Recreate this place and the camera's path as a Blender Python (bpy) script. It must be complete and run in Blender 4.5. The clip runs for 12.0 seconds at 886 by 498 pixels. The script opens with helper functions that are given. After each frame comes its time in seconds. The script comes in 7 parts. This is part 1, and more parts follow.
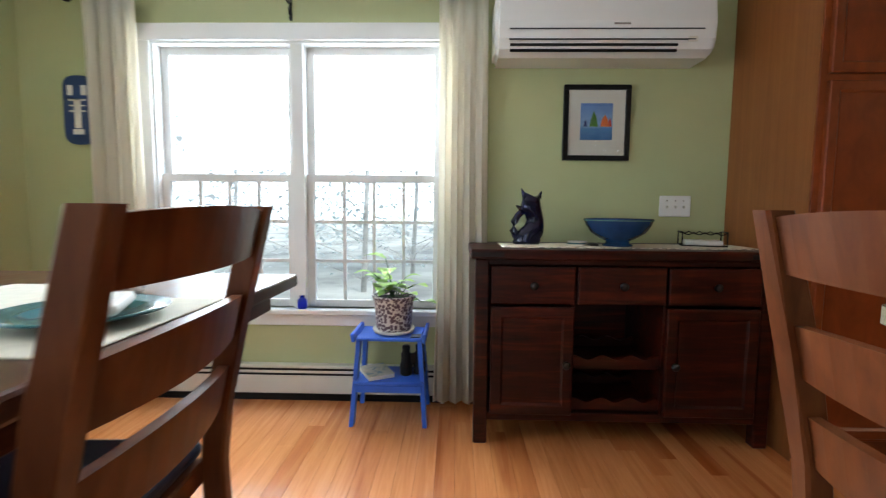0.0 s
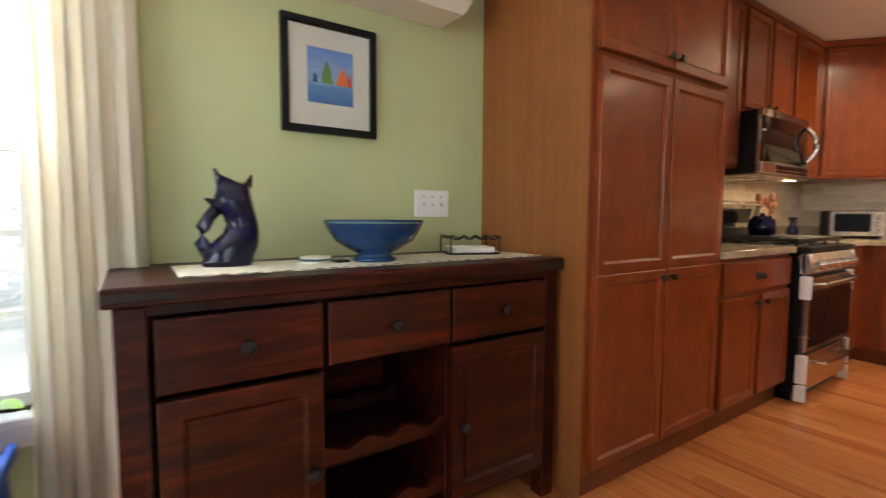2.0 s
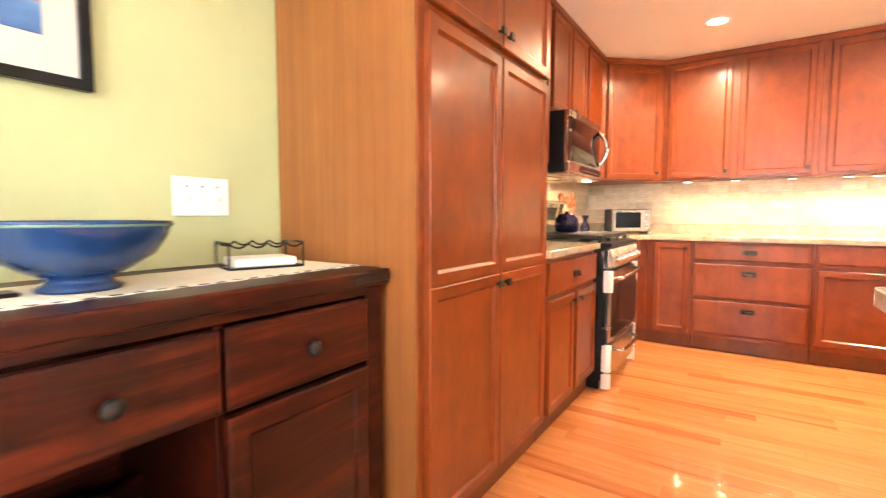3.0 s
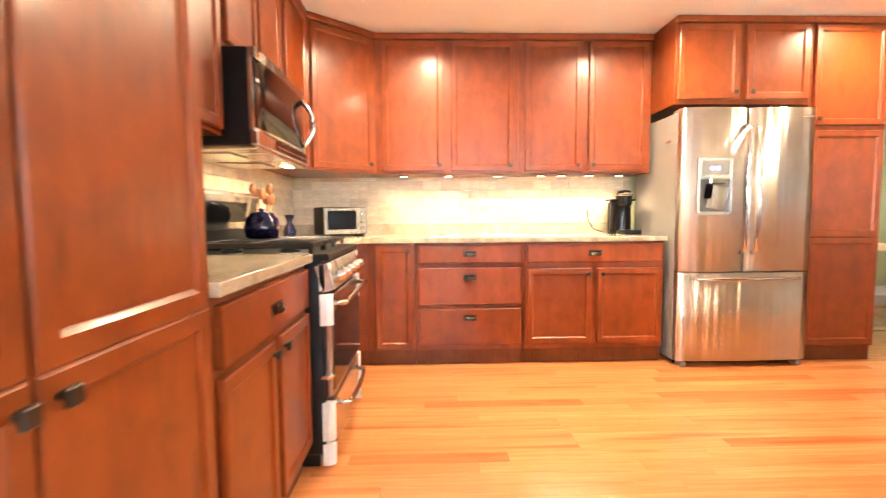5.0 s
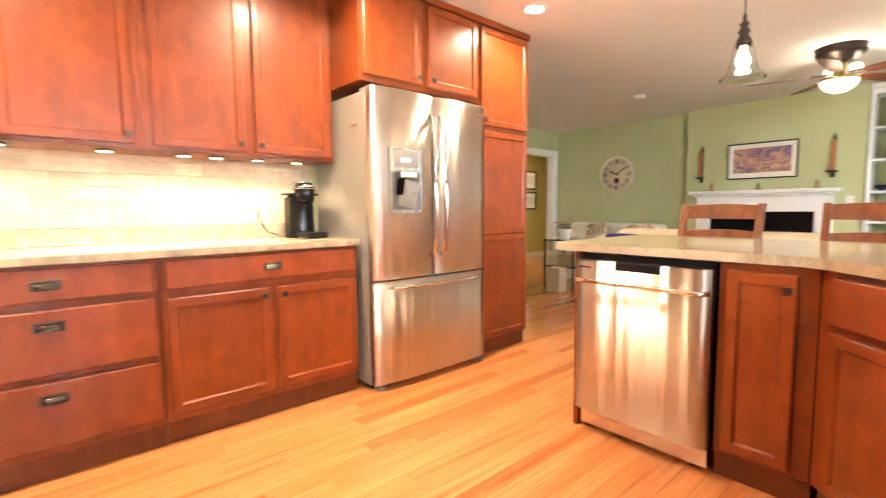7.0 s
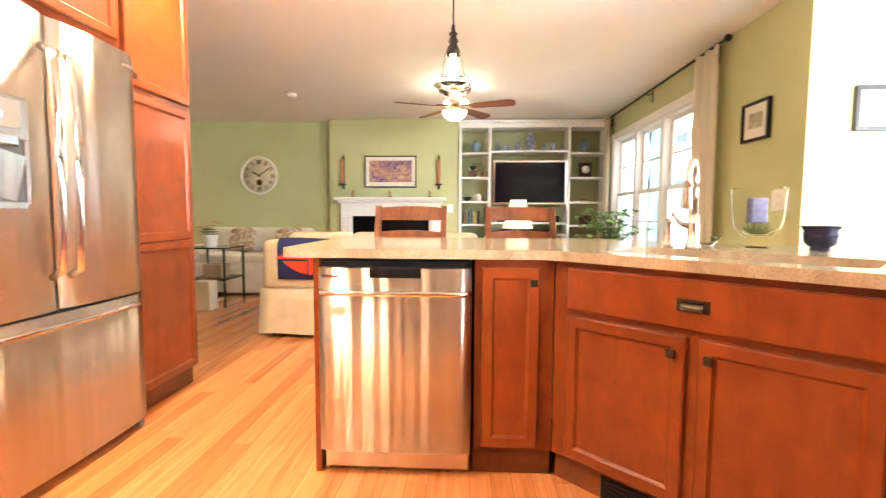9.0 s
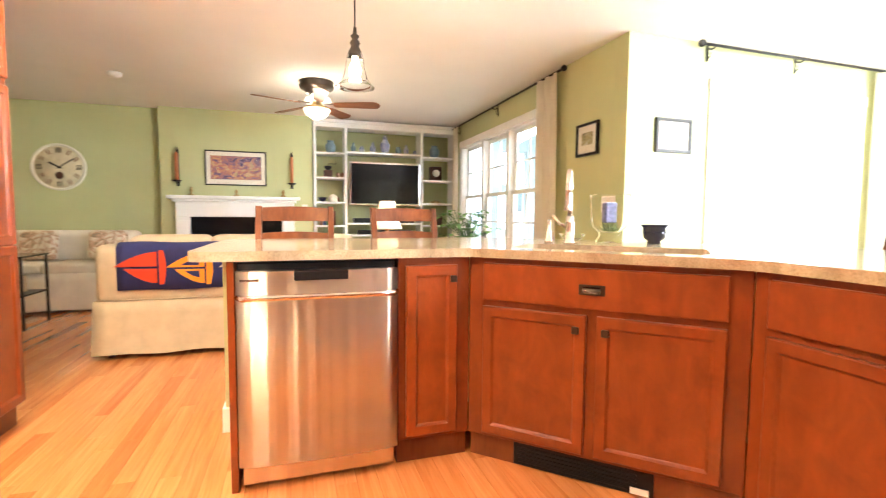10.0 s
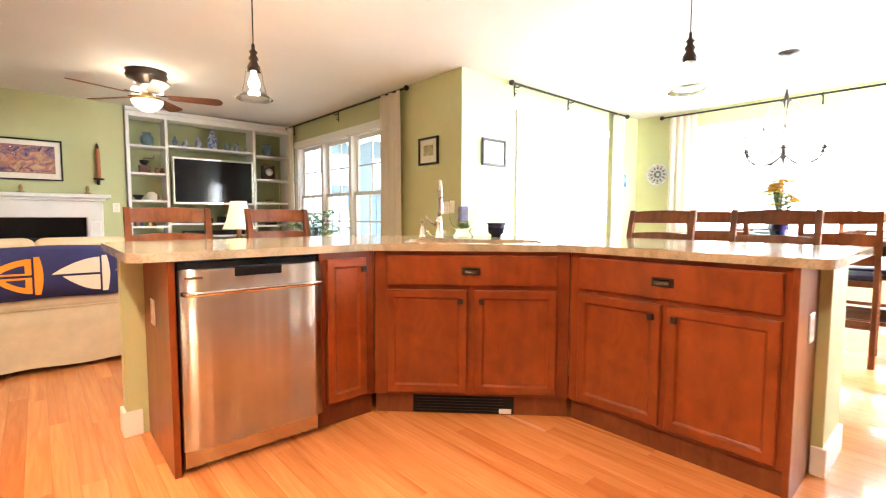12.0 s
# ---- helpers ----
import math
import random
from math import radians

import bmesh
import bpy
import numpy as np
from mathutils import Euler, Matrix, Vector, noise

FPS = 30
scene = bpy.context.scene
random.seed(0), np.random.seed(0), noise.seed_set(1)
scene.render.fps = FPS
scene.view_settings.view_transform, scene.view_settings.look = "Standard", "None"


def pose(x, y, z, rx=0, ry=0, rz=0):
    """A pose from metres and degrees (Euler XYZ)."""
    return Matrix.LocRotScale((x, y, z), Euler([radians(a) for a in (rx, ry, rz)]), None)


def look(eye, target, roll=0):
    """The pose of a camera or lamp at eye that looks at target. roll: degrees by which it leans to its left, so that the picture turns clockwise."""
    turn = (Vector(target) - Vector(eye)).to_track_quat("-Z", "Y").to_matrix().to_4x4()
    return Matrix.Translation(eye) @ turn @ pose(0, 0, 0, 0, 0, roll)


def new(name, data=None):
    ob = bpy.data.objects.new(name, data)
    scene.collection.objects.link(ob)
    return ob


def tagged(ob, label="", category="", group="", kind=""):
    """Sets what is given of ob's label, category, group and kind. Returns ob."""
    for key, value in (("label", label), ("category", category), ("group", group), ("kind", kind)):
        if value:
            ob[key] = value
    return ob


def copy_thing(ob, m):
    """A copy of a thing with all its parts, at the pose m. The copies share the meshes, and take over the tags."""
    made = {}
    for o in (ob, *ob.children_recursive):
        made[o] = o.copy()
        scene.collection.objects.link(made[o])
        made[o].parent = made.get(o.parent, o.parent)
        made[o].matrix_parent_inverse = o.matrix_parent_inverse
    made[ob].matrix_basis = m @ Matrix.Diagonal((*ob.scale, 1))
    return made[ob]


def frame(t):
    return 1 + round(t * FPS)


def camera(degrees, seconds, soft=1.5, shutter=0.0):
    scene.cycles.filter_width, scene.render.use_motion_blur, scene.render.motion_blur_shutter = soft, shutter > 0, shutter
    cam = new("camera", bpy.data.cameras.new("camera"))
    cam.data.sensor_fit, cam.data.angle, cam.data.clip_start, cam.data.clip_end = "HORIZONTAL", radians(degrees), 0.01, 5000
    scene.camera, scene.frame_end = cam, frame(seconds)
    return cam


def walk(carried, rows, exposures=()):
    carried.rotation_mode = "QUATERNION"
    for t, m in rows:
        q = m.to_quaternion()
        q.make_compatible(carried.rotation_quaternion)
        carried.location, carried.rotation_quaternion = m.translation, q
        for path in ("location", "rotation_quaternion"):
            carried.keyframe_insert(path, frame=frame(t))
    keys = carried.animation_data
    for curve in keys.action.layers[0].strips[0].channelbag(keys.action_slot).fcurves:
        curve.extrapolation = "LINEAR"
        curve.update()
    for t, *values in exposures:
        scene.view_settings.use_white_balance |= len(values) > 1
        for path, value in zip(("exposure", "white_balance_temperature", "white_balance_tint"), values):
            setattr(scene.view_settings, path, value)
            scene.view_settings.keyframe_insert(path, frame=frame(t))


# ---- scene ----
cam = camera(87.8, 12.0, 1.15, 0.4)
PATH = [
    (0, (0.167, 0.176, 1.103), (0.119, 2.168, 0.932), 0.5),
    (0.5, (0.167, 0.411, 1.111), (0.343, 2.396, 0.937), 0.3),
    (1, (0.186, 0.649, 1.11), (0.619, 2.594, 0.94), 0.3),
    (1.5, (0.252, 0.869, 1.097), (1.01, 2.712, 0.927), 0.3),
    (2, (0.309, 1.084, 1.08), (1.425, 2.738, 0.936), 0.3),
    (2.5, (0.435, 1.264, 1.077), (1.868, 2.652, 0.933), 0.3),
    (3, (0.625, 1.39, 1.076), (2.287, 2.493, 0.932), 0.1),
    (3.2, (0.706, 1.438, 1.077), (2.436, 2.431, 0.934), -0.0),
    (4.8, (1.459, 1.635, 1.049), (3.453, 1.71, 0.917), -0.4),
    (5, (1.581, 1.656, 1.062), (3.575, 1.598, 0.922), -0.4),
    (5.5, (1.818, 1.62, 1.073), (3.782, 1.272, 0.919), -0.5),
    (6, (2.057, 1.563, 1.082), (3.941, 0.911, 0.918), -0.4),
    (6.5, (2.263, 1.506, 1.097), (3.997, 0.524, 0.928), -0.4),
    (7, (2.444, 1.378, 1.084), (3.943, 0.065, 0.913), -0.4),
    (7.5, (2.592, 1.245, 1.088), (3.803, -0.337, 0.914), -0.2),
    (7.7, (2.644, 1.206, 1.076), (3.73, -0.465, 0.908), -0.2),
    (9.3, (3.226, 1.182, 1.046), (3.101, -0.809, 0.902), 0.4),
    (9.5, (3.302, 1.188, 1.05), (3.036, -0.789, 0.907), 0.4),
    (10, (3.468, 1.221, 1.043), (2.859, -0.679, 0.906), 0.4),
    (10.5, (3.647, 1.264, 1.046), (2.769, -0.528, 0.911), 0.3),
    (11, (3.824, 1.299, 1.048), (2.734, -0.373, 0.914), 0.3),
    (11.5, (3.986, 1.349, 1.059), (2.752, -0.219, 0.92), 0.3),
    (12, (4.08, 1.437, 1.056), (2.761, -0.061, 0.915), 0.2),
]
walk(cam, [(t, look(eye, target, roll)) for t, eye, target, roll in PATH],
     exposures=[(0.0, -0.4, 6050, 7), (1.6, -0.45, 6000, 7), (2.0, 0.28, 6500, 10), (2.2, 0.98, 6800, 13), (2.45, 1.66, 7250, 18),
                (3.2, 2.03, 7100, 17), (4.9, 2.03, 6500, 10), (6.0, 1.95, 6550, 11), (7.6, 1.95, 6500, 10), (9.4, 2.38, 6600, 11), (10.5, 2.27, 6500, 10), (12.0, 2.0, 6550, 11)])

# ---- light ----
def lamp(name, kind, m, power, color, size=0.1, size_y=None, spot=None, blend=0.6):
    data = bpy.data.lights.new(name, kind)
    data.energy, data.color = power, color
    if kind == "AREA":
        data.spread = radians(spot or 180)
        data.shape = "RECTANGLE" if size_y else "DISK"
        data.size = size
        if size_y:
            data.size_y = size_y
    elif kind in ("POINT", "SPOT"):
        data.shadow_soft_size = size
        if kind == "SPOT":
            data.spot_size, data.spot_blend = radians(spot), blend
    elif kind == "SUN":
        data.angle = radians(size)
    ob = new(name, data)
    ob.matrix_world = m
    return ob


world = bpy.data.worlds.new("sky")
scene.world = world
world.use_nodes = True
wn = world.node_tree.nodes
sky = wn.new("ShaderNodeTexSky")
sky.sky_type, sky.sun_disc = "NISHITA", False
sky.sun_elevation, sky.sun_rotation = radians(48.5), radians(135)
wn["Background"].inputs["Strength"].default_value = 0.15
world.node_tree.links.new(sky.outputs[0], wn["Background"].inputs[0])
lamp("sun", "SUN", look((5, -5, 8), (0, 0, 0)), 5.0, (1.0, 0.95, 0.88), 10)

DAY = (0.86, 0.93, 1.0)
WARM = (1.0, 0.75, 0.47)
BULB = (1.0, 0.78, 0.5)
FANBULB = (1.0, 0.86, 0.66)
# sky light in the four window openings
lamp("window_light_north", "AREA", look((-0.72, 2.96, 1.66), (-0.72, 0, 0.9)), 74, DAY, 1.55, 0.66)
lamp("window_light_west", "AREA", look((-2.47, 0.35, 1.38), (0, 0.35, 1.1)), 38, DAY, 2.3, 1.45)
lamp("window_light_slider", "AREA", look((-0.565, -1.86, 1.05), (-0.565, 0, 0.95)), 15, DAY, 1.6, 1.95)
lamp("window_light_living", "AREA", look((0.62, -4.05, 2.35), (3.6, -4.6, 1.1)), 6.5, DAY, 2.1, 0.5)
# household lamps, and last the glow of the outdoor backdrop
PUCK_W, CAN_W, PEND_W, FAN_W, BACKGLOW_W = 6.5, 14.0, 4.8, 2.8, 1.9
CAN_COLOR = (1.0, 0.77, 0.50)

# ---- materials ----
def material(name, color, rough=0.5, metal=0.0, spec=0.5):
    mat = bpy.data.materials.new(name)
    mat.use_nodes = True
    b = mat.node_tree.nodes["Principled BSDF"]
    b.inputs["Base Color"].default_value = (*color, 1)
    b.inputs["Roughness"].default_value = rough
    b.inputs["Metallic"].default_value = metal
    b.inputs["Specular IOR Level"].default_value = spec
    return mat


def nodes_of(mat):
    t = mat.node_tree
    return t, t.nodes, t.links, t.nodes["Principled BSDF"]


def coords(mat, scale, kind="Object"):
    t, n, l, b = nodes_of(mat)
    tc, mp = n.new("ShaderNodeTexCoord"), n.new("ShaderNodeMapping")
    mp.inputs["Scale"].default_value = scale
    l.new(tc.outputs[kind], mp.inputs["Vector"])
    return mp.outputs["Vector"]


def noise_tex(mat, vec, scale, detail=4, rough=0.55, distort=0.0):
    t, n, l, b = nodes_of(mat)
    x = n.new("ShaderNodeTexNoise")
    x.inputs["Scale"].default_value, x.inputs["Detail"].default_value = scale, detail
    x.inputs["Roughness"].default_value, x.inputs["Distortion"].default_value = rough, distort
    l.new(vec, x.inputs["Vector"])
    return x.outputs["Fac"]


def ramp(mat, fac, stops):
    t, n, l, b = nodes_of(mat)
    r = n.new("ShaderNodeValToRGB")
    r.color_ramp.elements[0].position, r.color_ramp.elements[0].color = stops[0][0], (*stops[0][1], 1)
    r.color_ramp.elements[1].position, r.color_ramp.elements[1].color = stops[-1][0], (*stops[-1][1], 1)
    for p, c in stops[1:-1]:
        e = r.color_ramp.elements.new(p)
        e.color = (*c, 1)
    l.new(fac, r.inputs["Fac"])
    return r.outputs["Color"]


def mix(mat, a, b_, fac, mode="MULTIPLY"):
    t, n, l, b = nodes_of(mat)
    m = n.new("ShaderNodeMix")
    m.data_type, m.blend_type = "RGBA", mode
    ins = {s.identifier: s for s in m.inputs}
    for key, v in (("A_Color", a), ("B_Color", b_), ("Factor_Float", fac)):
        if isinstance(v, (int, float)):
            ins[key].default_value = v
        elif isinstance(v, tuple):
            ins[key].default_value = (*v, 1)
        else:
            l.new(v, ins[key])
    return [s for s in m.outputs if s.identifier == "Result_Color"][0]


def bump(mat, fac, strength, distance=0.002):
    t, n, l, b = nodes_of(mat)
    u = n.new("ShaderNodeBump")
    u.inputs["Strength"].default_value, u.inputs["Distance"].default_value = strength, distance
    l.new(fac, u.inputs["Height"])
    l.new(u.outputs["Normal"], b.inputs["Normal"])


def base(mat, col):
    t, n, l, b = nodes_of(mat)
    l.new(col, b.inputs["Base Color"])


def rough_from(mat, fac, lo, hi):
    t, n, l, b = nodes_of(mat)
    m = n.new("ShaderNodeMapRange")
    m.inputs["To Min"].default_value, m.inputs["To Max"].default_value = lo, hi
    l.new(fac, m.inputs["Value"])
    l.new(m.outputs["Result"], b.inputs["Roughness"])


def object_random(mat):
    t, n, l, b = nodes_of(mat)
    return n.new("ShaderNodeObjectInfo").outputs["Random"]


def island_random(mat):
    t, n, l, b = nodes_of(mat)
    return n.new("ShaderNodeNewGeometry").outputs["Random Per Island"]


def wood(name, dark, mid, light, rough=0.35, grain=(26, 26, 1.6), coat=0.25, varies=True, bump_by=0.12, spec=0.24, blotchy=0.9):
    """Stained timber: long grain along the scale's small axis, blotches, and a tone of its own for each piece."""
    mat = material(name, mid, rough)
    v = coords(mat, grain)
    g = noise_tex(mat, v, 1.6, 6, 0.6, 0.6)
    col = ramp(mat, g, [(0.28, dark), (0.5, mid), (0.75, light)])
    blotch = noise_tex(mat, coords(mat, (1.4, 1.4, 1)), 7.0, 5, 0.62, 0.6)
    col = mix(mat, col, ramp(mat, blotch, [(0.3, (0.74, 0.71, 0.68)), (0.7, (1.18, 1.20, 1.22))]), blotchy)
    if varies:
        col = mix(mat, col, ramp(mat, object_random(mat), [(0.0, (0.86, 0.85, 0.84)), (1.0, (1.1, 1.1, 1.1))]), 1.0)
    base(mat, col)
    rough_from(mat, g, rough - 0.05, rough + 0.12)
    bump(mat, g, bump_by, 0.0006)
    t, n, l, b = nodes_of(mat)
    b.inputs["Coat Weight"].default_value, b.inputs["Coat Roughness"].default_value = coat, 0.17
    b.inputs["Specular IOR Level"].default_value = spec
    return mat


def paint(name, color, rough=0.6, mottle=0.06, scale=2.0, grain=0.15):
    mat = material(name, color, rough)
    big = noise_tex(mat, coords(mat, (1, 1, 1)), scale, 3)
    fine = noise_tex(mat, coords(mat, (1, 1, 1)), 260, 2)
    base(mat, mix(mat, color, ramp(mat, big, [(0.3, (1 - mottle,) * 3), (0.7, (1 + mottle,) * 3)]), 1.0))
    bump(mat, fine, grain, 0.0008)
    rough_from(mat, big, rough - 0.06, rough + 0.06)
    return mat


def brushed(name, color, rough, axis, stretch=0.0):
    """Brushed metal, the scratches along the axis whose scale is small."""
    mat = material(name, color, rough, 1.0)
    f = noise_tex(mat, coords(mat, axis), 1.0, 3)
    if not stretch:
        rough_from(mat, f, rough - 0.05, rough + 0.07)
    else:
        rough_from(mat, f, rough - 0.015, rough + 0.015)
        t, n, l, b = nodes_of(mat)
        up = n.new("ShaderNodeCombineXYZ")
        up.inputs["Z"].default_value = 1.0
        l.new(up.outputs[0], b.inputs["Tangent"])
        b.inputs["Anisotropic"].default_value = stretch
        bump(mat, noise_tex(mat, coords(mat, (13, 0.5, 0.13)), 1.0, 1.5, 0.45), 1.0, 0.013)
    smudge = noise_tex(mat, coords(mat, (1, 1, 1)), 5, 3)
    base(mat, mix(mat, color, ramp(mat, smudge, [(0.35, (0.93,) * 3), (0.7, (1.04,) * 3)]), 1.0))
    return mat


def emitter(name, color, strength):
    mat = bpy.data.materials.new(name)
    mat.use_nodes = True
    t = mat.node_tree
    b = t.nodes["Principled BSDF"]
    b.inputs["Base Color"].default_value = (*color, 1)
    b.inputs["Emission Color"].default_value = (*color, 1)
    b.inputs["Emission Strength"].default_value = strength
    return mat


def glass(name, color=(1, 1, 1), rough=0.0, ior=1.45):
    mat = material(name, color, rough)
    t, n, l, b = nodes_of(mat)
    b.inputs["Transmission Weight"].default_value = 1.0
    b.inputs["IOR"].default_value = ior
    return mat


SAGE = paint("sage_wall_paint", (0.475, 0.50, 0.262), 0.62, 0.04)
HALL = paint("olive_hall_paint", (0.50, 0.46, 0.19), 0.65, 0.04)
CEIL = paint("white_ceiling_paint", (0.78, 0.77, 0.74), 0.8, 0.03, 1.2, 0.25)
TRIM = paint("white_trim_paint", (0.80, 0.80, 0.78), 0.4, 0.03, 3, 0.05)
HEAT = paint("cream_heater_enamel", (0.68, 0.66, 0.58), 0.45, 0.04, 4, 0.03)
CHERRY = wood("cherry_stained_maple", (0.196, 0.0375, 0.0064), (0.223, 0.0445, 0.0078), (0.246, 0.0525, 0.0094), 0.34, (9, 9, 1.1), 0.25, True, 0.03, 0.35)
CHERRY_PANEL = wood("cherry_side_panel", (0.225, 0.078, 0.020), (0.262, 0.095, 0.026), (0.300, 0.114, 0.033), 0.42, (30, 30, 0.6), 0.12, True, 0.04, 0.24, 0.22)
KICK = wood("dark_toe_kick", (0.15, 0.040, 0.012), (0.17, 0.047, 0.014), (0.19, 0.056, 0.018), 0.45)
SIDEWOOD = wood("dark_walnut_sideboard", (0.006, 0.0009, 0.0004), (0.029, 0.0034, 0.0011), (0.105, 0.0138, 0.0034), 0.36, (1.5, 16, 16), 0.08)
CHAIRWOOD = wood("brown_chair_wood", (0.095, 0.025, 0.007), (0.14, 0.039, 0.011), (0.19, 0.060, 0.018), 0.36, (14, 14, 2.0), 0.08)
TABLEWOOD = wood("dark_table_wood", (0.035, 0.011, 0.006), (0.065, 0.021, 0.010), (0.11, 0.038, 0.017), 0.28, (20, 1.6, 20), 0.4)
BLADE = wood("fan_blade_wood", (0.14, 0.05, 0.022), (0.20, 0.075, 0.03), (0.27, 0.11, 0.045), 0.4, (1.5, 18, 18))
STEEL = brushed("brushed_steel", (0.65, 0.59, 0.52), 0.37, (2, 2, 320), 1.0)
STEEL_V = brushed("brushed_steel_flat", (0.58, 0.55, 0.51), 0.24, (2, 2, 320), 0.6)
FRIDGE_SIDE = paint("grey_fridge_side", (0.25, 0.235, 0.215), 0.32, 0.03, 4, 0.1)
CHROME = material("polished_metal", (0.72, 0.71, 0.69), 0.12, 1.0)
NICKEL = material("brushed_nickel", (0.62, 0.58, 0.53), 0.25, 1.0)
BRONZE = material("oil_rubbed_bronze", (0.055, 0.042, 0.034), 0.38, 0.8)
IRON = material("black_iron", (0.022, 0.02, 0.02), 0.45, 0.6)
BLACK = material("black_plastic", (0.008, 0.008, 0.009), 0.3, 0.0, 0.22)
BLACKGLASS = material("black_glass", (0.006, 0.006, 0.007), 0.08, 0.0, 0.22)
WHITEPL = material("white_plastic", (0.80, 0.79, 0.76), 0.4)
COBALT = material("cobalt_glaze", (0.003, 0.0035, 0.026), 0.1)
BLUEGLAZE = paint("blue_bowl_glaze", (0.010, 0.042, 0.13), 0.16, 0.25, 9, 0.02)
BLUEPAINT = paint("blue_stool_paint", (0.035, 0.13, 0.62), 0.42, 0.08, 6, 0.1)
CREAM = paint("cream_slipcover", (0.57, 0.48, 0.34), 0.9, 0.08, 9, 0.6)
WHITECOVER = paint("white_slipcover", (0.72, 0.67, 0.58), 0.9, 0.06, 8, 0.6)
NAVY = paint("navy_throw_wool", (0.025, 0.03, 0.13), 0.95, 0.1, 20, 0.8)
RED = material("red_wool", (0.55, 0.05, 0.02), 0.9)
ORANGE = material("orange_wool", (0.75, 0.28, 0.03), 0.9)
OFFWHITE = material("off_white_wool", (0.72, 0.68, 0.62), 0.9)
LINEN = paint("linen_runner", (0.74, 0.69, 0.56), 0.9, 0.05, 30, 0.6)
MATBOARD = material("cream_mat_board", (0.74, 0.70, 0.60), 0.8)
PAPER = material("paper_white", (0.76, 0.74, 0.68), 0.8)
LEAF = paint("leaf_green", (0.10, 0.24, 0.035), 0.45, 0.3, 14, 0.1)
LEAFDARK = paint("dark_leaf_green", (0.04, 0.12, 0.025), 0.45, 0.25, 12, 0.1)
SOIL = paint("dark_soil", (0.03, 0.02, 0.014), 0.95, 0.3, 40, 1.0)
YELLOW = material("yellow_petal", (0.80, 0.47, 0.015), 0.6)
REDPETAL = material("red_petal", (0.55, 0.02, 0.02), 0.6)
TERRACOTTA = material("brown_clay", (0.26, 0.13, 0.08), 0.6)
CUP = material("worn_bronze_cup", (0.075, 0.058, 0.044), 0.26, 1.0)
WAX = material("amber_wax_candle", (0.48, 0.16, 0.06), 0.5)
BRASS = material("aged_brass", (0.35, 0.24, 0.10), 0.35, 0.9)
PANE = glass("window_pane", (1, 1, 1), 0.0, 1.05)
CLEAR = glass("clear_glass", (0.98, 0.99, 0.985), 0.0, 1.035)
PUCK = emitter("puck_light_lens", (1.0, 0.75, 0.42), 6)
CANGLOW = emitter("recessed_lamp_lens", (1.0, 0.86, 0.66), 6)
BULBGLOW = emitter("bulb_glow", (1.0, 0.8, 0.5), 8)
OPALBULB = material("unlit_opal_bulb", (0.62, 0.55, 0.46), 0.2)
BOWLGLOW = emitter("frosted_bowl_glow", (1.0, 0.86, 0.66), 0.55)
SHADEGLOW = emitter("lamp_shade_glow", (1.0, 0.74, 0.44), 0.26)

# granite: fine speckle, drifting veins
GRANITE = material("beige_granite", (0.42, 0.36, 0.26), 0.14)
_v = coords(GRANITE, (1, 1, 1))
_s = noise_tex(GRANITE, _v, 150, 5, 0.7)
_w = noise_tex(GRANITE, coords(GRANITE, (1, 2.2, 1)), 3.0, 6, 0.6, 1.6)
_c = ramp(GRANITE, _s, [(0.28, (0.26, 0.19, 0.13)), (0.45, (0.42, 0.355, 0.265)), (0.70, (0.51, 0.445, 0.345))])
base(GRANITE, mix(GRANITE, _c, ramp(GRANITE, _w, [(0.35, (0.62, 0.62, 0.55)), (0.55, (1.0, 0.98, 0.92)), (0.75, (1.18, 1.12, 1.0))]), 0.85))

# floor boards: each board has its own tone
def board(name, rnd):
    mat = material(name, (0.45, 0.24, 0.09), 0.28)
    t, n, l, b = nodes_of(mat)
    tc, mp, shift, sc = n.new("ShaderNodeTexCoord"), n.new("ShaderNodeMapping"), n.new("ShaderNodeVectorMath"), n.new("ShaderNodeMath")
    sc.operation, sc.inputs[1].default_value = "MULTIPLY", 57.0
    l.new(rnd(mat), sc.inputs[0])
    shift.operation = "ADD"
    l.new(tc.outputs["Object"], shift.inputs[0])
    l.new(sc.outputs[0], shift.inputs[1])
    mp.inputs["Scale"].default_value = (20, 1.1, 20)
    l.new(shift.outputs[0], mp.inputs["Vector"])
    g = noise_tex(mat, mp.outputs["Vector"], 2.0, 6, 0.62, 0.7)
    col = ramp(mat, g, [(0.25, (0.52, 0.188, 0.060)), (0.5, (0.625, 0.24, 0.080)), (0.75, (0.70, 0.298, 0.106))])
    col = mix(mat, col, ramp(mat, rnd(mat), [(0.0, (0.80, 0.68, 0.58)), (0.25, (0.95, 0.91, 0.88)), (0.6, (1.0, 1.0, 1.0)), (1.0, (1.10, 1.13, 1.18))]), 1.0)
    streak = noise_tex(mat, mp.outputs["Vector"], 0.55, 3, 0.5, 0.3)
    col = mix(mat, col, ramp(mat, streak, [(0.58, (1, 1, 1)), (0.72, (0.66, 0.50, 0.40))]), 0.85)
    base(mat, col)
    rough_from(mat, noise_tex(mat, mp.outputs["Vector"], 0.3, 3), 0.20, 0.30)
    bump(mat, g, 0.04, 0.0004)
    b.inputs["Coat Weight"].default_value, b.inputs["Coat Roughness"].default_value = 0.6, 0.08
    return mat


FLOOR = board("maple_floor_board", object_random)
FLOOR_FAR = board("maple_floor_boards", island_random)

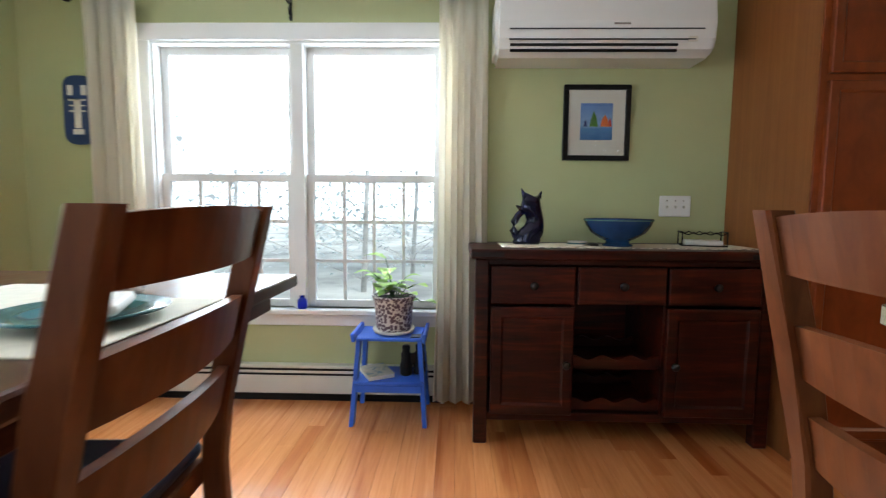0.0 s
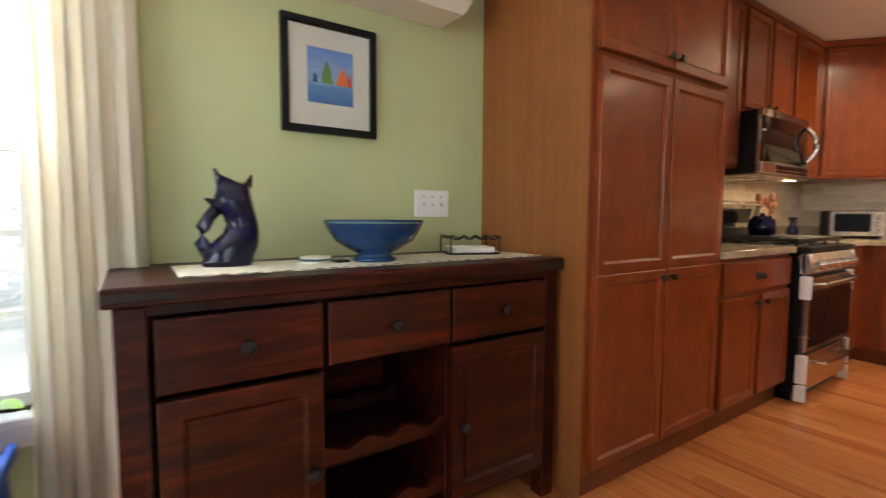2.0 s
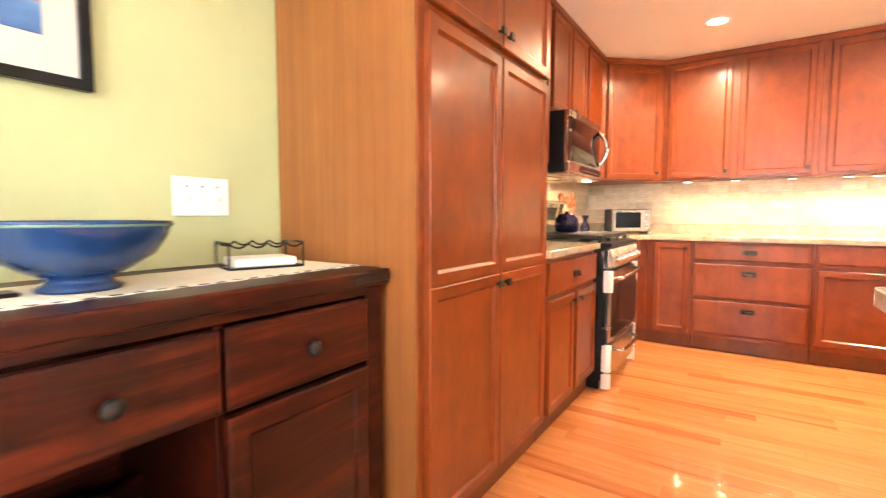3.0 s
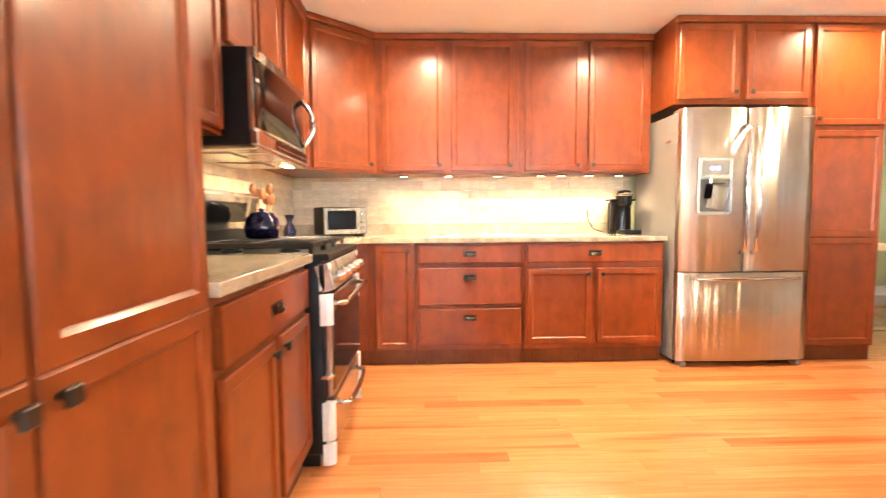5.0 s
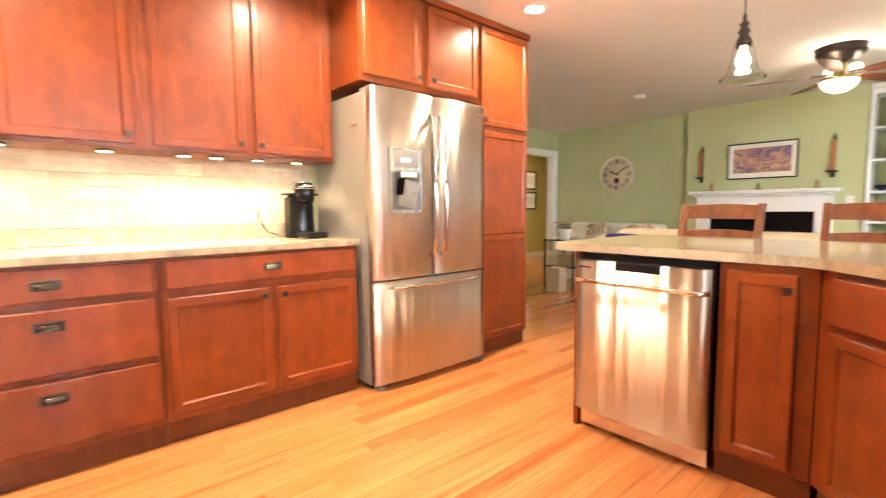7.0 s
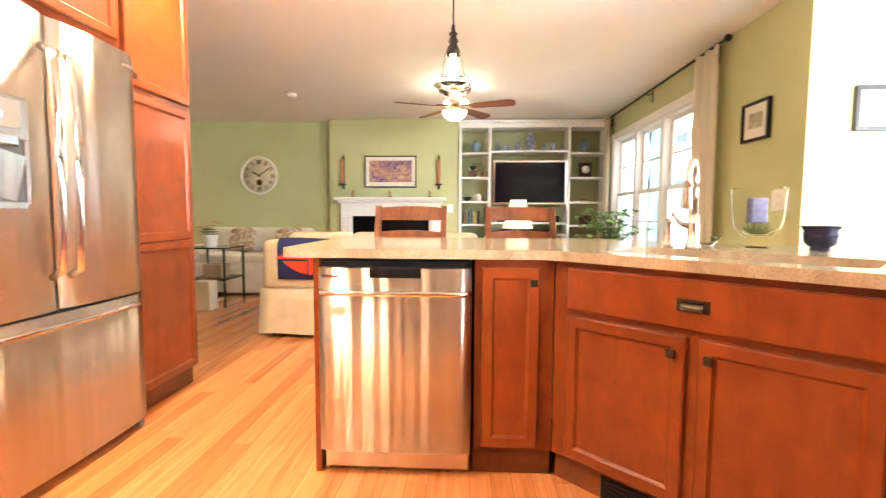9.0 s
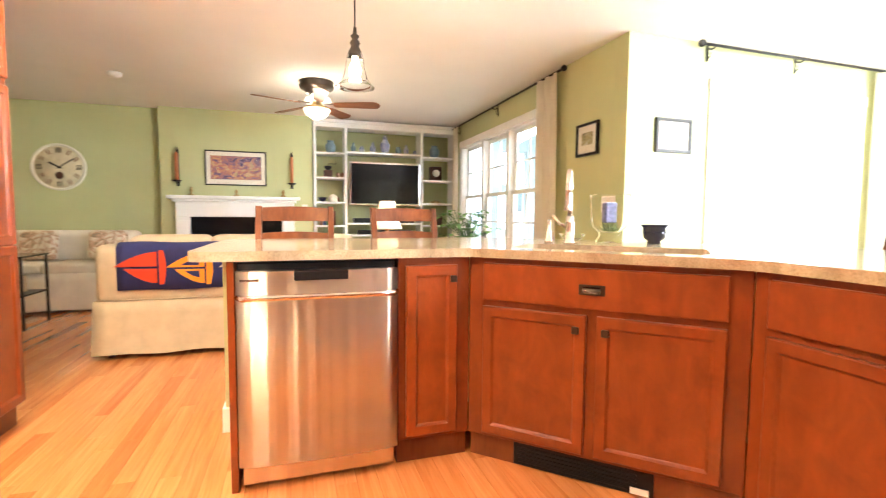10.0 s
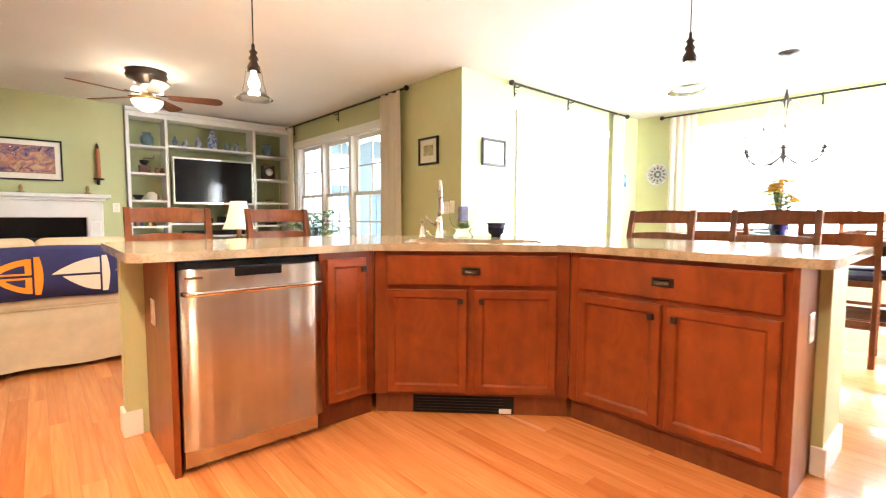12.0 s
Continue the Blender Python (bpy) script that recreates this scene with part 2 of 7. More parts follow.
TILE = material("travertine_tile", (0.62, 0.52, 0.38), 0.35)
_t = noise_tex(TILE, coords(TILE, (9, 9, 22)), 1.6, 5)
base(TILE, mix(TILE, ramp(TILE, _t, [(0.3, (0.52, 0.42, 0.29)), (0.7, (0.70, 0.60, 0.46))]), ramp(TILE, object_random(TILE), [(0, (0.82, 0.8, 0.78)), (1, (1.1, 1.1, 1.1))]), 1.0))
bump(TILE, _t, 0.2, 0.0008)
GROUT = paint("pale_grout", (0.55, 0.47, 0.36), 0.9, 0.05, 20, 0.5)

CURTAIN = material("ivory_curtain_cloth", (0.88, 0.85, 0.76), 0.85)
_f = noise_tex(CURTAIN, coords(CURTAIN, (300, 300, 40)), 1.0, 2)
bump(CURTAIN, _f, 0.25, 0.0006)
CURTAIN.node_tree.nodes["Principled BSDF"].inputs["Subsurface Weight"].default_value = 0.0
_t, _n, _l, _b = nodes_of(CURTAIN)
_tr, _mx, _out = _n.new("ShaderNodeBsdfTranslucent"), _n.new("ShaderNodeMixShader"), _n["Material Output"]
_tr.inputs["Color"].default_value = (0.90, 0.85, 0.73, 1)
_mx.inputs["Fac"].default_value = 0.55
_l.new(_b.outputs[0], _mx.inputs[1])
_l.new(_tr.outputs[0], _mx.inputs[2])
_l.new(_mx.outputs[0], _out.inputs["Surface"])

# ---- shapes ----
def bm_box(lo, hi, bevel=0.0, bm=None, seg=1):
    """A box between two corners, its edges rounded."""
    out = bm or bmesh.new()
    m = Matrix.Translation([(a + b) / 2 for a, b in zip(lo, hi)]) @ Matrix.Diagonal((*[max(b - a, 1e-4) for a, b in zip(lo, hi)], 1))
    vs = bmesh.ops.create_cube(out, size=1, matrix=m)["verts"]
    if bevel:
        es = list({e for v in vs for e in v.link_edges})
        bmesh.ops.bevel(out, geom=es, offset=bevel, segments=seg, affect="EDGES", profile=0.5)
    return out


def bm_cyl(p, q, r0, r1=None, n=16, bm=None, caps=True):
    """A round bar from p to q."""
    out = bm or bmesh.new()
    p, q = Vector(p), Vector(q)
    m = Matrix.Translation((p + q) / 2) @ (q - p).to_track_quat("Z", "Y").to_matrix().to_4x4()
    bmesh.ops.create_cone(out, cap_ends=caps, segments=n, radius1=r0, radius2=r0 if r1 is None else r1, depth=(q - p).length, matrix=m)
    return out


def bm_turn(profile, n=24, bm=None, at=(0, 0, 0)):
    """A turned shape: profile of (radius, height) spun round z."""
    out = bm or bmesh.new()
    rings = []
    for r, z in profile:
        rings.append([out.verts.new((at[0] + r * math.cos(2 * math.pi * i / n), at[1] + r * math.sin(2 * math.pi * i / n), at[2] + z)) for i in range(n)])
    for a, b in zip(rings, rings[1:]):
        for i in range(n):
            out.faces.new((a[i], a[(i + 1) % n], b[(i + 1) % n], b[i]))
    if profile[0][0] > 1e-4:
        out.faces.new(rings[0][::-1])
    if profile[-1][0] > 1e-4:
        out.faces.new(rings[-1])
    for f in out.faces:
        f.smooth = True
    return out


def bm_tube(points, r, n=8, bm=None, closed=False):
    """A bent round bar along the points."""
    out = bm or bmesh.new()
    pts = [Vector(p) for p in points]
    rings = []
    count = len(pts)
    for i, p in enumerate(pts):
        a = pts[(i - 1) % count] if closed or i else pts[0]
        b = pts[(i + 1) % count] if closed or i < count - 1 else pts[-1]
        d = (b - a).normalized()
        side = d.cross(Vector((0, 0, 1)))
        if side.length < 1e-3:
            side = d.cross(Vector((0, 1, 0)))
        side.normalize()
        up = side.cross(d)
        rr = r[i] if isinstance(r, (list, tuple)) else r
        rings.append([out.verts.new(p + rr * (math.cos(2 * math.pi * k / n) * side + math.sin(2 * math.pi * k / n) * up)) for k in range(n)])
    pairs = list(zip(rings, rings[1:])) + ([(rings[-1], rings[0])] if closed else [])
    for a, b in pairs:
        for k in range(n):
            f = out.faces.new((a[k], a[(k + 1) % n], b[(k + 1) % n], b[k]))
            f.smooth = True
    if not closed:
        out.faces.new(rings[0][::-1])
        out.faces.new(rings[-1])
    bmesh.ops.recalc_face_normals(out, faces=out.faces)
    return out


def bm_slab(outline, z0, z1, bevel=0.0, bm=None, seg=2):
    """A flat plate with the given outline between two heights."""
    out = bm or bmesh.new()
    low = [out.verts.new((x, y, z0)) for x, y in outline]
    top = [out.verts.new((x, y, z1)) for x, y in outline]
    n = len(outline)
    fs = [out.faces.new(low[::-1]), out.faces.new(top)]
    for i in range(n):
        fs.append(out.faces.new((low[i], low[(i + 1) % n], top[(i + 1) % n], top[i])))
    bmesh.ops.recalc_face_normals(out, faces=fs)
    if bevel:
        es = list({e for f in fs[:2] for e in f.edges})
        bmesh.ops.bevel(out, geom=es, offset=bevel, segments=seg, affect="EDGES", profile=0.5)
    return out


def bm_panel(w, h, t=0.02, rail=0.055, step=0.008, x=0.0, z=0.0, bm=None):
    """A framed door leaf with a sunk panel: its back on y = 0, its front towards -y."""
    out = bm or bmesh.new()
    bm_box((x, -t, z), (x + w, 0, z + h), 0.0, out)
    front = min(out.faces, key=lambda f: f.calc_center_median().y + (0 if abs(f.calc_center_median().x - x - w / 2) < 1e-3 and abs(f.calc_center_median().z - z - h / 2) < 1e-3 else 9))
    bmesh.ops.inset_individual(out, faces=[front], thickness=0.007, depth=0.004)
    if rail:
        bmesh.ops.inset_individual(out, faces=[front], thickness=rail - 0.007, depth=0)
        bmesh.ops.inset_individual(out, faces=[front], thickness=0.011, depth=-step)
        bmesh.ops.inset_individual(out, faces=[front], thickness=0.004, depth=-0.002)
    return out


def turned_by(bm, m):
    bmesh.ops.transform(bm, matrix=m, verts=bm.verts)
    return bm


def thing(name, m=None, label="", category="", group="", kind=""):
    ob = new(name)
    ob.empty_display_size = 0.1
    ob.matrix_world = m or Matrix()
    return tagged(ob, label, category, group, kind)


def part(name, bm, mat, parent=None, label="", smooth=False):
    """One mesh object out of a bmesh, under its thing."""
    if isinstance(bm, bpy.types.Mesh):
        me = bm
    else:
        me = bpy.data.meshes.new(name)
        if smooth:
            for f in bm.faces:
                f.smooth = True
        bm.to_mesh(me)
        bm.free()
        me.materials.append(mat)
    ob = new(name, me)
    if parent:
        ob.parent = parent
    if label:
        ob["label"] = label
    return ob


def single(name, bm, mat, m=None, label="", category="", group="", kind="", smooth=False):
    ob = part(name, bm, mat, None, "", smooth)
    if m:
        ob.matrix_world = m
    return tagged(ob, label, category, group, kind)

# ---- the setting ----
CEILING, WALL = 2.42, 0.15
N, W, S, EK = 2.78, -2.29, -1.68, 5.42          # north, west and south dining walls, kitchen east wall
LW, FIRE, CLOCK, LE = 1.11, -5.5, -5.66, 7.36   # living room: west wall, chimney breast, clock wall, east wall
NICHE = -6.1                                    # wall behind the bookcase


def wall(name, p, q, openings=(), mat=SAGE, top=CEILING, thick=WALL, label="sage green painted wall"):
    """A wall from p to q whose room side lies on the line, the body to its left; openings are (start, end, low, high) along it."""
    p, q = Vector((*p, 0)), Vector((*q, 0))
    length, d = (q - p).length, (q - p).normalized()
    bm = bmesh.new()
    x = 0.0
    for a, b, lo, hi in sorted(openings):
        if a > x:
            bm_box((x, 0, 0), (a, thick, top), 0, bm)
        if lo > 0:
            bm_box((a, 0, 0), (b, thick, lo), 0, bm)
        bm_box((a, 0, hi), (b, thick, top), 0, bm)
        x = b
    bm_box((x, 0, 0), (length, thick, top), 0, bm)
    ob = single(name, bm, mat, Matrix.Translation(p) @ Matrix.Rotation(math.atan2(d.y, d.x), 4, "Z"), label, "wall", kind="structure")
    return ob


# runs are walked so that the body of the wall lies outside the room
wall("wall_north", (W - WALL, N), (EK + WALL, N), [(-1.53 - W + WALL, 0.10 - W + WALL, 0.53, 2.02)])
wall("wall_west", (W, S - WALL), (W, N), [(-0.85 - S + WALL, 1.55 - S + WALL, 0.60, 2.12)])
wall("wall_south", (LW, S), (W, S), [(LW - 0.25, LW + 1.38, 0.0, 2.06)])
wall("wall_living_west", (LW, NICHE), (LW, S - WALL), [(-5.20 - NICHE, -2.95 - NICHE, 0.62, 2.06)])
wall("wall_kitchen_east", (EK, N), (EK, -1.72), (), SAGE)
wall("wall_hall_side", (EK + WALL, -1.57), (LE, -1.57), ())
wall("wall_living_east", (LE, -1.57), (LE, CLOCK), [(3.18, 3.98, 0.0, 2.01)])
wall("wall_clock", (LE + WALL, CLOCK), (5.1, CLOCK))
bmw = bm_box((3.23, NICHE + 0.001, 0), (5.1, FIRE, CEILING))
single("wall_chimney_breast", bmw, SAGE, None, "sage green painted chimney breast", "wall", kind="structure")
single("wall_niche_back", bm_box((LW, NICHE - 0.001, 0), (3.23, NICHE + 0.14, CEILING)), SAGE, None, "sage green wall behind the bookcase", "wall", kind="structure")
single("wall_hall_far", bm_box((8.8, -8.2, 0), (8.95, -3.4, CEILING)), HALL, None, "olive yellow painted hall wall", "wall", kind="structure")
single("wall_hall_north", bm_box((LE + WALL, -3.5, 0), (8.8, -3.4, CEILING)), HALL, None, "olive yellow painted hall wall", "wall", kind="structure")
single("wall_hall_south", bm_box((LE + WALL, -8.2, 0), (8.8, -8.05, CEILING)), HALL, None, "olive yellow painted hall wall", "wall", kind="structure")
single("wall_hall_west", bm_box((LE, -8.2, 0), (LE + WALL, CLOCK - WALL, CEILING)), HALL, None, "olive yellow painted hall wall", "wall", kind="structure")


def slabs(z0, z1):
    """One slab in the shape of the house: dining room with kitchen, living room, hall."""
    bm = bm_box((W - WALL, S - WALL, z0), (EK + WALL, N + WALL, z1))
    bm_box((LW - WALL, -8.2, z0), (LE + WALL, S - WALL, z1), 0, bm)
    bm_box((EK + WALL, S - WALL, z0), (LE + WALL, -1.42, z1), 0, bm)
    bm_box((LE + WALL, -8.2, z0), (8.95, -3.4, z1), 0, bm)
    return bm


single("ceiling", slabs(CEILING, CEILING + 0.15), CEIL, None, "smooth white painted ceiling", "ceiling", kind="structure")
floor_ob = single("floor", slabs(-0.12, -0.008), KICK, None, "honey coloured maple strip floor", "floor", kind="structure")


def baseboard(p, q):
    p, q = Vector((*p, 0)), Vector((*q, 0))
    d = (q - p).normalized()
    bm = bm_box((0, -0.014, 0), ((q - p).length, 0.0, 0.11), 0.003)
    bm_box((0, -0.009, 0.11), ((q - p).length, 0.0, 0.125), 0.002, bm)
    single("baseboard", bm, TRIM, Matrix.Translation(p) @ Matrix.Rotation(math.atan2(d.y, d.x), 4, "Z"), "white painted baseboard along the wall", "baseboard", kind="structure")


baseboard((W, S), (W, N))
baseboard((LW - 0.001, S), (0.95, S))
baseboard((LE, CLOCK), (5.1, CLOCK))
baseboard((5.1, FIRE), (5.0, FIRE))
baseboard((LE, -1.6), (LE, -4.65))
baseboard((8.8, -3.5), (8.8, -8.0))


# windows stand in a frame of their own: x along the wall, y towards the outside, z up
def casing(parent, w, z0, z1, sill=True, cw=0.09):
    part("casing", bm_box((-cw, -0.02, z0), (0, 0.0, z1), 0.003), TRIM, parent)
    part("casing", bm_box((w, -0.02, z0), (w + cw, 0.0, z1), 0.003), TRIM, parent)
    part("casing", bm_box((-cw - 0.01, -0.025, z1), (w + cw + 0.01, 0.0, z1 + cw), 0.003), TRIM, parent)
    if sill:
        part("window_sill", bm_box((-cw - 0.02, -0.06, z0 - 0.03), (w + cw + 0.02, 0.06, z0), 0.005), TRIM, parent)
        part("apron", bm_box((-cw, -0.018, z0 - 0.10), (w + cw, 0.0, z0 - 0.03), 0.003), TRIM, parent)
    j = 0.012
    part("jamb", bm_box((0, 0.0, z0), (j, 0.12, z1)), TRIM, parent)
    part("jamb", bm_box((w - j, 0.0, z0), (w, 0.12, z1)), TRIM, parent)
    part("jamb", bm_box((j, 0.0, z1 - j), (w - j, 0.12, z1)), TRIM, parent)


def sash(parent, x0, x1, z0, z1, y, cols, rows, bar=0.042):
    s = part("window_frame", bm_box((x0, y, z0), (x0 + bar, y + 0.03, z1), 0.002), TRIM, parent)
    part("stile", bm_box((x1 - bar, y, z0), (x1, y + 0.03, z1), 0.002), TRIM, s)
    part("rail", bm_box((x0 + bar, y, z0), (x1 - bar, y + 0.03, z0 + bar), 0.002), TRIM, s)
    part("rail", bm_box((x0 + bar, y, z1 - bar), (x1 - bar, y + 0.03, z1), 0.002), TRIM, s)
    for i in range(1, cols):
        x = x0 + bar + (x1 - x0 - 2 * bar) * i / cols
        part("muntin", bm_box((x - 0.009, y + 0.006, z0 + bar), (x + 0.009, y + 0.024, z1 - bar)), TRIM, s)
    for i in range(1, rows):
        z = z0 + bar + (z1 - z0 - 2 * bar) * i / rows
        part("muntin", bm_box((x0 + bar, y + 0.007, z - 0.009), (x1 - bar, y + 0.023, z + 0.009)), TRIM, s)
    p = part("pane", bm_box((x0 + bar, y + 0.013, z0 + bar), (x1 - bar, y + 0.017, z1 - bar)), PANE, s)
    p.visible_shadow = False


def window(name, m, w, z0, z1, units, label, cols=4, lower_rows=3, upper_rows=1):
    ob = thing(name, m, label, "window", kind="structure")
    casing(ob, w, z0, z1)
    step = w / units
    mid = (z0 + z1) / 2
    for u in range(units):
        a, b = u * step + (0.035 if u else 0.012), (u + 1) * step - (0.035 if u < units - 1 else 0.012)
        if u:
            part("mullion", bm_box((u * step - 0.035, -0.005, z0), (u * step + 0.035, 0.12, z1 - 0.012), 0.003), TRIM, ob)
        sash(ob, a, b, z0, mid + 0.02, 0.035, cols, lower_rows)
        sash(ob, a, b, mid - 0.02, z1 - 0.012, 0.07, cols if upper_rows > 1 else 1, upper_rows)
    return ob


window("window_1", pose(-1.53, N, 0), 1.63, 0.53, 2.02, 2, "white double-hung window pair over the baseboard heater", 4, 3, 1)
window("window_2", pose(W, -0.85, 0, 0, 0, 90), 2.40, 0.60, 2.12, 3, "white triple window behind the dining table", 2, 2, 1)
window("window_3", pose(LW, -5.20, 0, 0, 0, 90), 2.25, 0.62, 2.06, 3, "white triple double-hung window beside the bookcase", 2, 2, 2)

# sliding glass door
slider = thing("door_1", pose(0.25, S, 0, 0, 0, 180), "white sliding glass patio door", "door", kind="structure")
casing(slider, 1.63, 0.0, 2.06, False)
sash(slider, 0.015, 0.85, 0.02, 2.045, 0.035, 1, 1, 0.085)
sash(slider, 0.80, 1.615, 0.02, 2.045, 0.075, 1, 1, 0.085)
part("threshold", bm_box((0, -0.01, -0.004), (1.63, 0.13, 0.02), 0.003), NICKEL, slider)
part("door_handle", bm_box((0.86, -0.01, 0.92), (0.885, 0.03, 1.14), 0.005), WHITEPL, slider)

# cased opening to the hall
hall_door = thing("door_2", pose(LE, -1.57 - 3.18, 0, 0, 0, -90), "white cased doorway to the hall", "doorway", kind="structure")
casing(hall_door, 0.80, 0.0, 2.01, False)


# ---- curtains and rods ----
def curtain(m, w, h, folds, label, depth=0.028, flare=0.0):
    bm = bmesh.new()
    nx, nz = folds * 8, 14
    grid = []
    for j in range(nz + 1):
        v = j / nz
        row = []
        for i in range(nx + 1):
            u = i / nx
            ph = 2 * math.pi * folds * u
            amp = depth * (0.75 + 0.35 * math.sin(3.1 * u + 1.7 * v)) * (1 - 0.25 * v)
            x = (u - 0.5) * w * (1 + flare * (1 - v) ** 2) + 0.008 * math.sin(ph * 2 + 3 * v)
            row.append(bm.verts.new((x, amp * math.sin(ph + 0.8 * math.sin(2.3 * v + u)), v * h)))
        grid.append(row)
    for a, b in zip(grid, grid[1:]):
        for i in range(nx):
            bm.faces.new((a[i], a[i + 1], b[i + 1], b[i])).smooth = True
    ob = single("curtain", bm, CURTAIN, m, label, "curtain")
    s = ob.modifiers.new("thickness", "SOLIDIFY")
    s.thickness = 0.0025
    return ob


def curtain_rod(m, length, brackets, label, drop=0.10):
    ob = thing("curtain_rod", m, label, "curtain rod")
    part("rod", bm_cyl((0, 0, 0), (length, 0, 0), 0.011), IRON, ob)
    for x in (-0.03, length + 0.03):
        part("finial", turned_by(bm_turn([(0.0, -0.03), (0.016, -0.027), (0.026, -0.01), (0.028, 0.004), (0.02, 0.02), (0.0, 0.028)], 14), pose(x, 0, 0, 0, 90, 0)), IRON, ob)
    for x in brackets:
        b = bm_box((x - 0.008, 0.068, -drop), (x + 0.008, 0.076, 0.03), 0.002)
        bm_tube([(x, 0.07, 0.0), (x, 0.035, -0.02), (x, 0.0, -0.013)], 0.006, 6, b)
        bm_tube([(x, 0.07, -drop + 0.02), (x, 0.045, -drop + 0.03), (x, 0.04, -drop + 0.055), (x, 0.055, -drop + 0.06)], 0.004, 6, b)
        part("bracket", b, IRON, ob)
    return ob


IVORY = "ivory floor-length curtain panel hanging from a black rod"
curtain(pose(0.205, N - 0.09, 0.02), 0.255, 2.19, 4, "ivory curtain panel pooling slightly on the floor", 0.026, 0.16)
curtain(pose(-1.70, N - 0.09, 0.02), 0.30, 2.19, 4, IVORY, 0.030, 0.05)
curtain_rod(pose(-1.90, N - 0.08, 2.225), 2.28, (1.16,), "black iron curtain rod over the dining window")
curtain(pose(W + 0.09, -1.04, 0.02, 0, 0, 90), 0.34, 2.33, 4, IVORY)
curtain(pose(W + 0.09, 1.75, 0.02, 0, 0, 90), 0.34, 2.33, 4, IVORY)
curtain_rod(pose(W + 0.08, -1.28, 2.365, 0, 0, 90), 3.2, (0.30, 1.63, 2.9), "long black iron curtain rod with brackets")
curtain(pose(-1.62, S + 0.09, 0.02, 0, 0, 180), 0.24, 2.34, 3, IVORY)
curtain_rod(pose(0.48, S + 0.08, 2.375, 0, 0, 180), 2.28, (0.10, 1.05), "black iron curtain rod over the sliding door")
curtain(pose(LW + 0.09, -2.72, 0.02, 0, 0, 90), 0.40, 2.34, 3, IVORY)
curtain(pose(LW + 0.09, -5.30, 0.02, 0, 0, 90), 0.22, 2.34, 2, IVORY)
curtain_rod(pose(LW + 0.08, -5.47, 2.365, 0, 0, 90), 3.02, (0.15, 1.5, 2.8), "long black iron curtain rod in the living room")

# ---- kitchen cabinets ----
# local axes: front towards -y, x to the right of one who faces it
def knob(parent, x, z, y=-0.023):
    b = bm_cyl((x, y, z), (x, y - 0.014, z), 0.006, 0.008, 8)
    bm_box((x - 0.014, y - 0.026, z - 0.014), (x + 0.014, y - 0.014, z + 0.014), 0.003, b)
    part("knob", b, BRONZE, parent, "square dark bronze knob")


def cup_pull(parent, x, z, y=-0.023):
    plate = part("pull_plate", bm_box((x - 0.048, y - 0.004, z - 0.020), (x + 0.048, y, z + 0.020), 0.002), BRONZE, parent, "dark bronze pull plate")
    b = bmesh.new()
    rows = []
    for k in range(5):
        a = math.pi / 2 * k / 4
        rows.append([b.verts.new((x + 0.034 * s * (0.9 + 0.1 * math.cos(a)), y - 0.004 - 0.020 * math.cos(a) * (1 - 0.25 * abs(s) ** 3), z - 0.012 + 0.024 * math.sin(a))) for s in (-1, -0.75, -0.4, 0, 0.4, 0.75, 1)])
    for r, q in zip(rows, rows[1:]):
        for i in range(6):
            b.faces.new((r[i], r[i + 1], q[i + 1], q[i])).smooth = True
    part("cup_pull", b, CUP, parent, "dark bronze cup pull")


def cabinet(name, m, w, d, z0, z1, fronts, label, category="cabinet", group="", kick=0.0, mat=None, crown=False):
    """fronts: (kind, x0, x1, z0, z1, knob x or None, knob z)."""
    mat = mat or CHERRY
    ob = thing(name, m, label, category, group)
    part("body", bm_box((0, 0, z0 + kick), (w, d, z1), 0.0015), mat, ob)
    if kick:
        part("toe_kick", bm_box((0.0, 0.03, z0), (w, d, z0 + kick - 0.001)), KICK, ob)
    if crown:
        b = bm_box((-0.0, -0.025, z1 - 0.045), (w, 0.0, z1 - 0.001), 0.004)
        part("crown_moulding", b, mat, ob)
    for kind, x0, x1, a, b, kx, kz in fronts:
        if kind == "door2":
            mid = 0.865
            both = bm_panel(x1 - x0, mid - a, 0.02, 0.055, 0.008, x0, a)
            up = bm_panel(x1 - x0, b - mid, 0.02, 0.055, 0.008, x0, mid)
            me = bpy.data.meshes.new("upper_leaf")
            up.to_mesh(me)
            up.free()
            both.from_mesh(me)
            leaf = part("door", both, mat, ob)
            knob(leaf, kx, kz)
            continue
        leaf = part("drawer" if kind == "drawer" else "door", bm_panel(x1 - x0, b - a, 0.02, 0.0 if kind == "drawer" else 0.055, 0.008, x0, a), mat, ob)
        if kx is not None:
            (cup_pull if kind == "drawer" else knob)(leaf, kx, kz)
    return ob


WALLC = "cherry-stained maple wall cabinet with framed doors"
BASEC = "cherry-stained maple base cabinet"
# tall pantry by the sideboard
cabinet("pantry_cabinet", pose(1.672, 2.17, 0), 0.965, 0.60, 0.0, CEILING - 0.004, [
    ("door2", 0.028, 0.478, 0.12, 1.645, 0.448, 0.83), ("door2", 0.486, 0.937, 0.12, 1.645, 0.516, 0.83),
    ("door", 0.028, 0.478, 1.675, 2.36, 0.448, 1.72), ("door", 0.486, 0.937, 1.675, 2.36, 0.516, 1.72)],
    "tall cherry-stained pantry cabinet beside the sideboard", "cabinet", kick=0.10)
# side face in a lighter, browner tone than the fronts
part("side_panel", bm_box((-0.006, 0.004, 0.0), (-0.0005, 0.604, CEILING - 0.004), 0.001), CHERRY_PANEL, bpy.data.objects["pantry_cabinet"], "golden brown side panel")
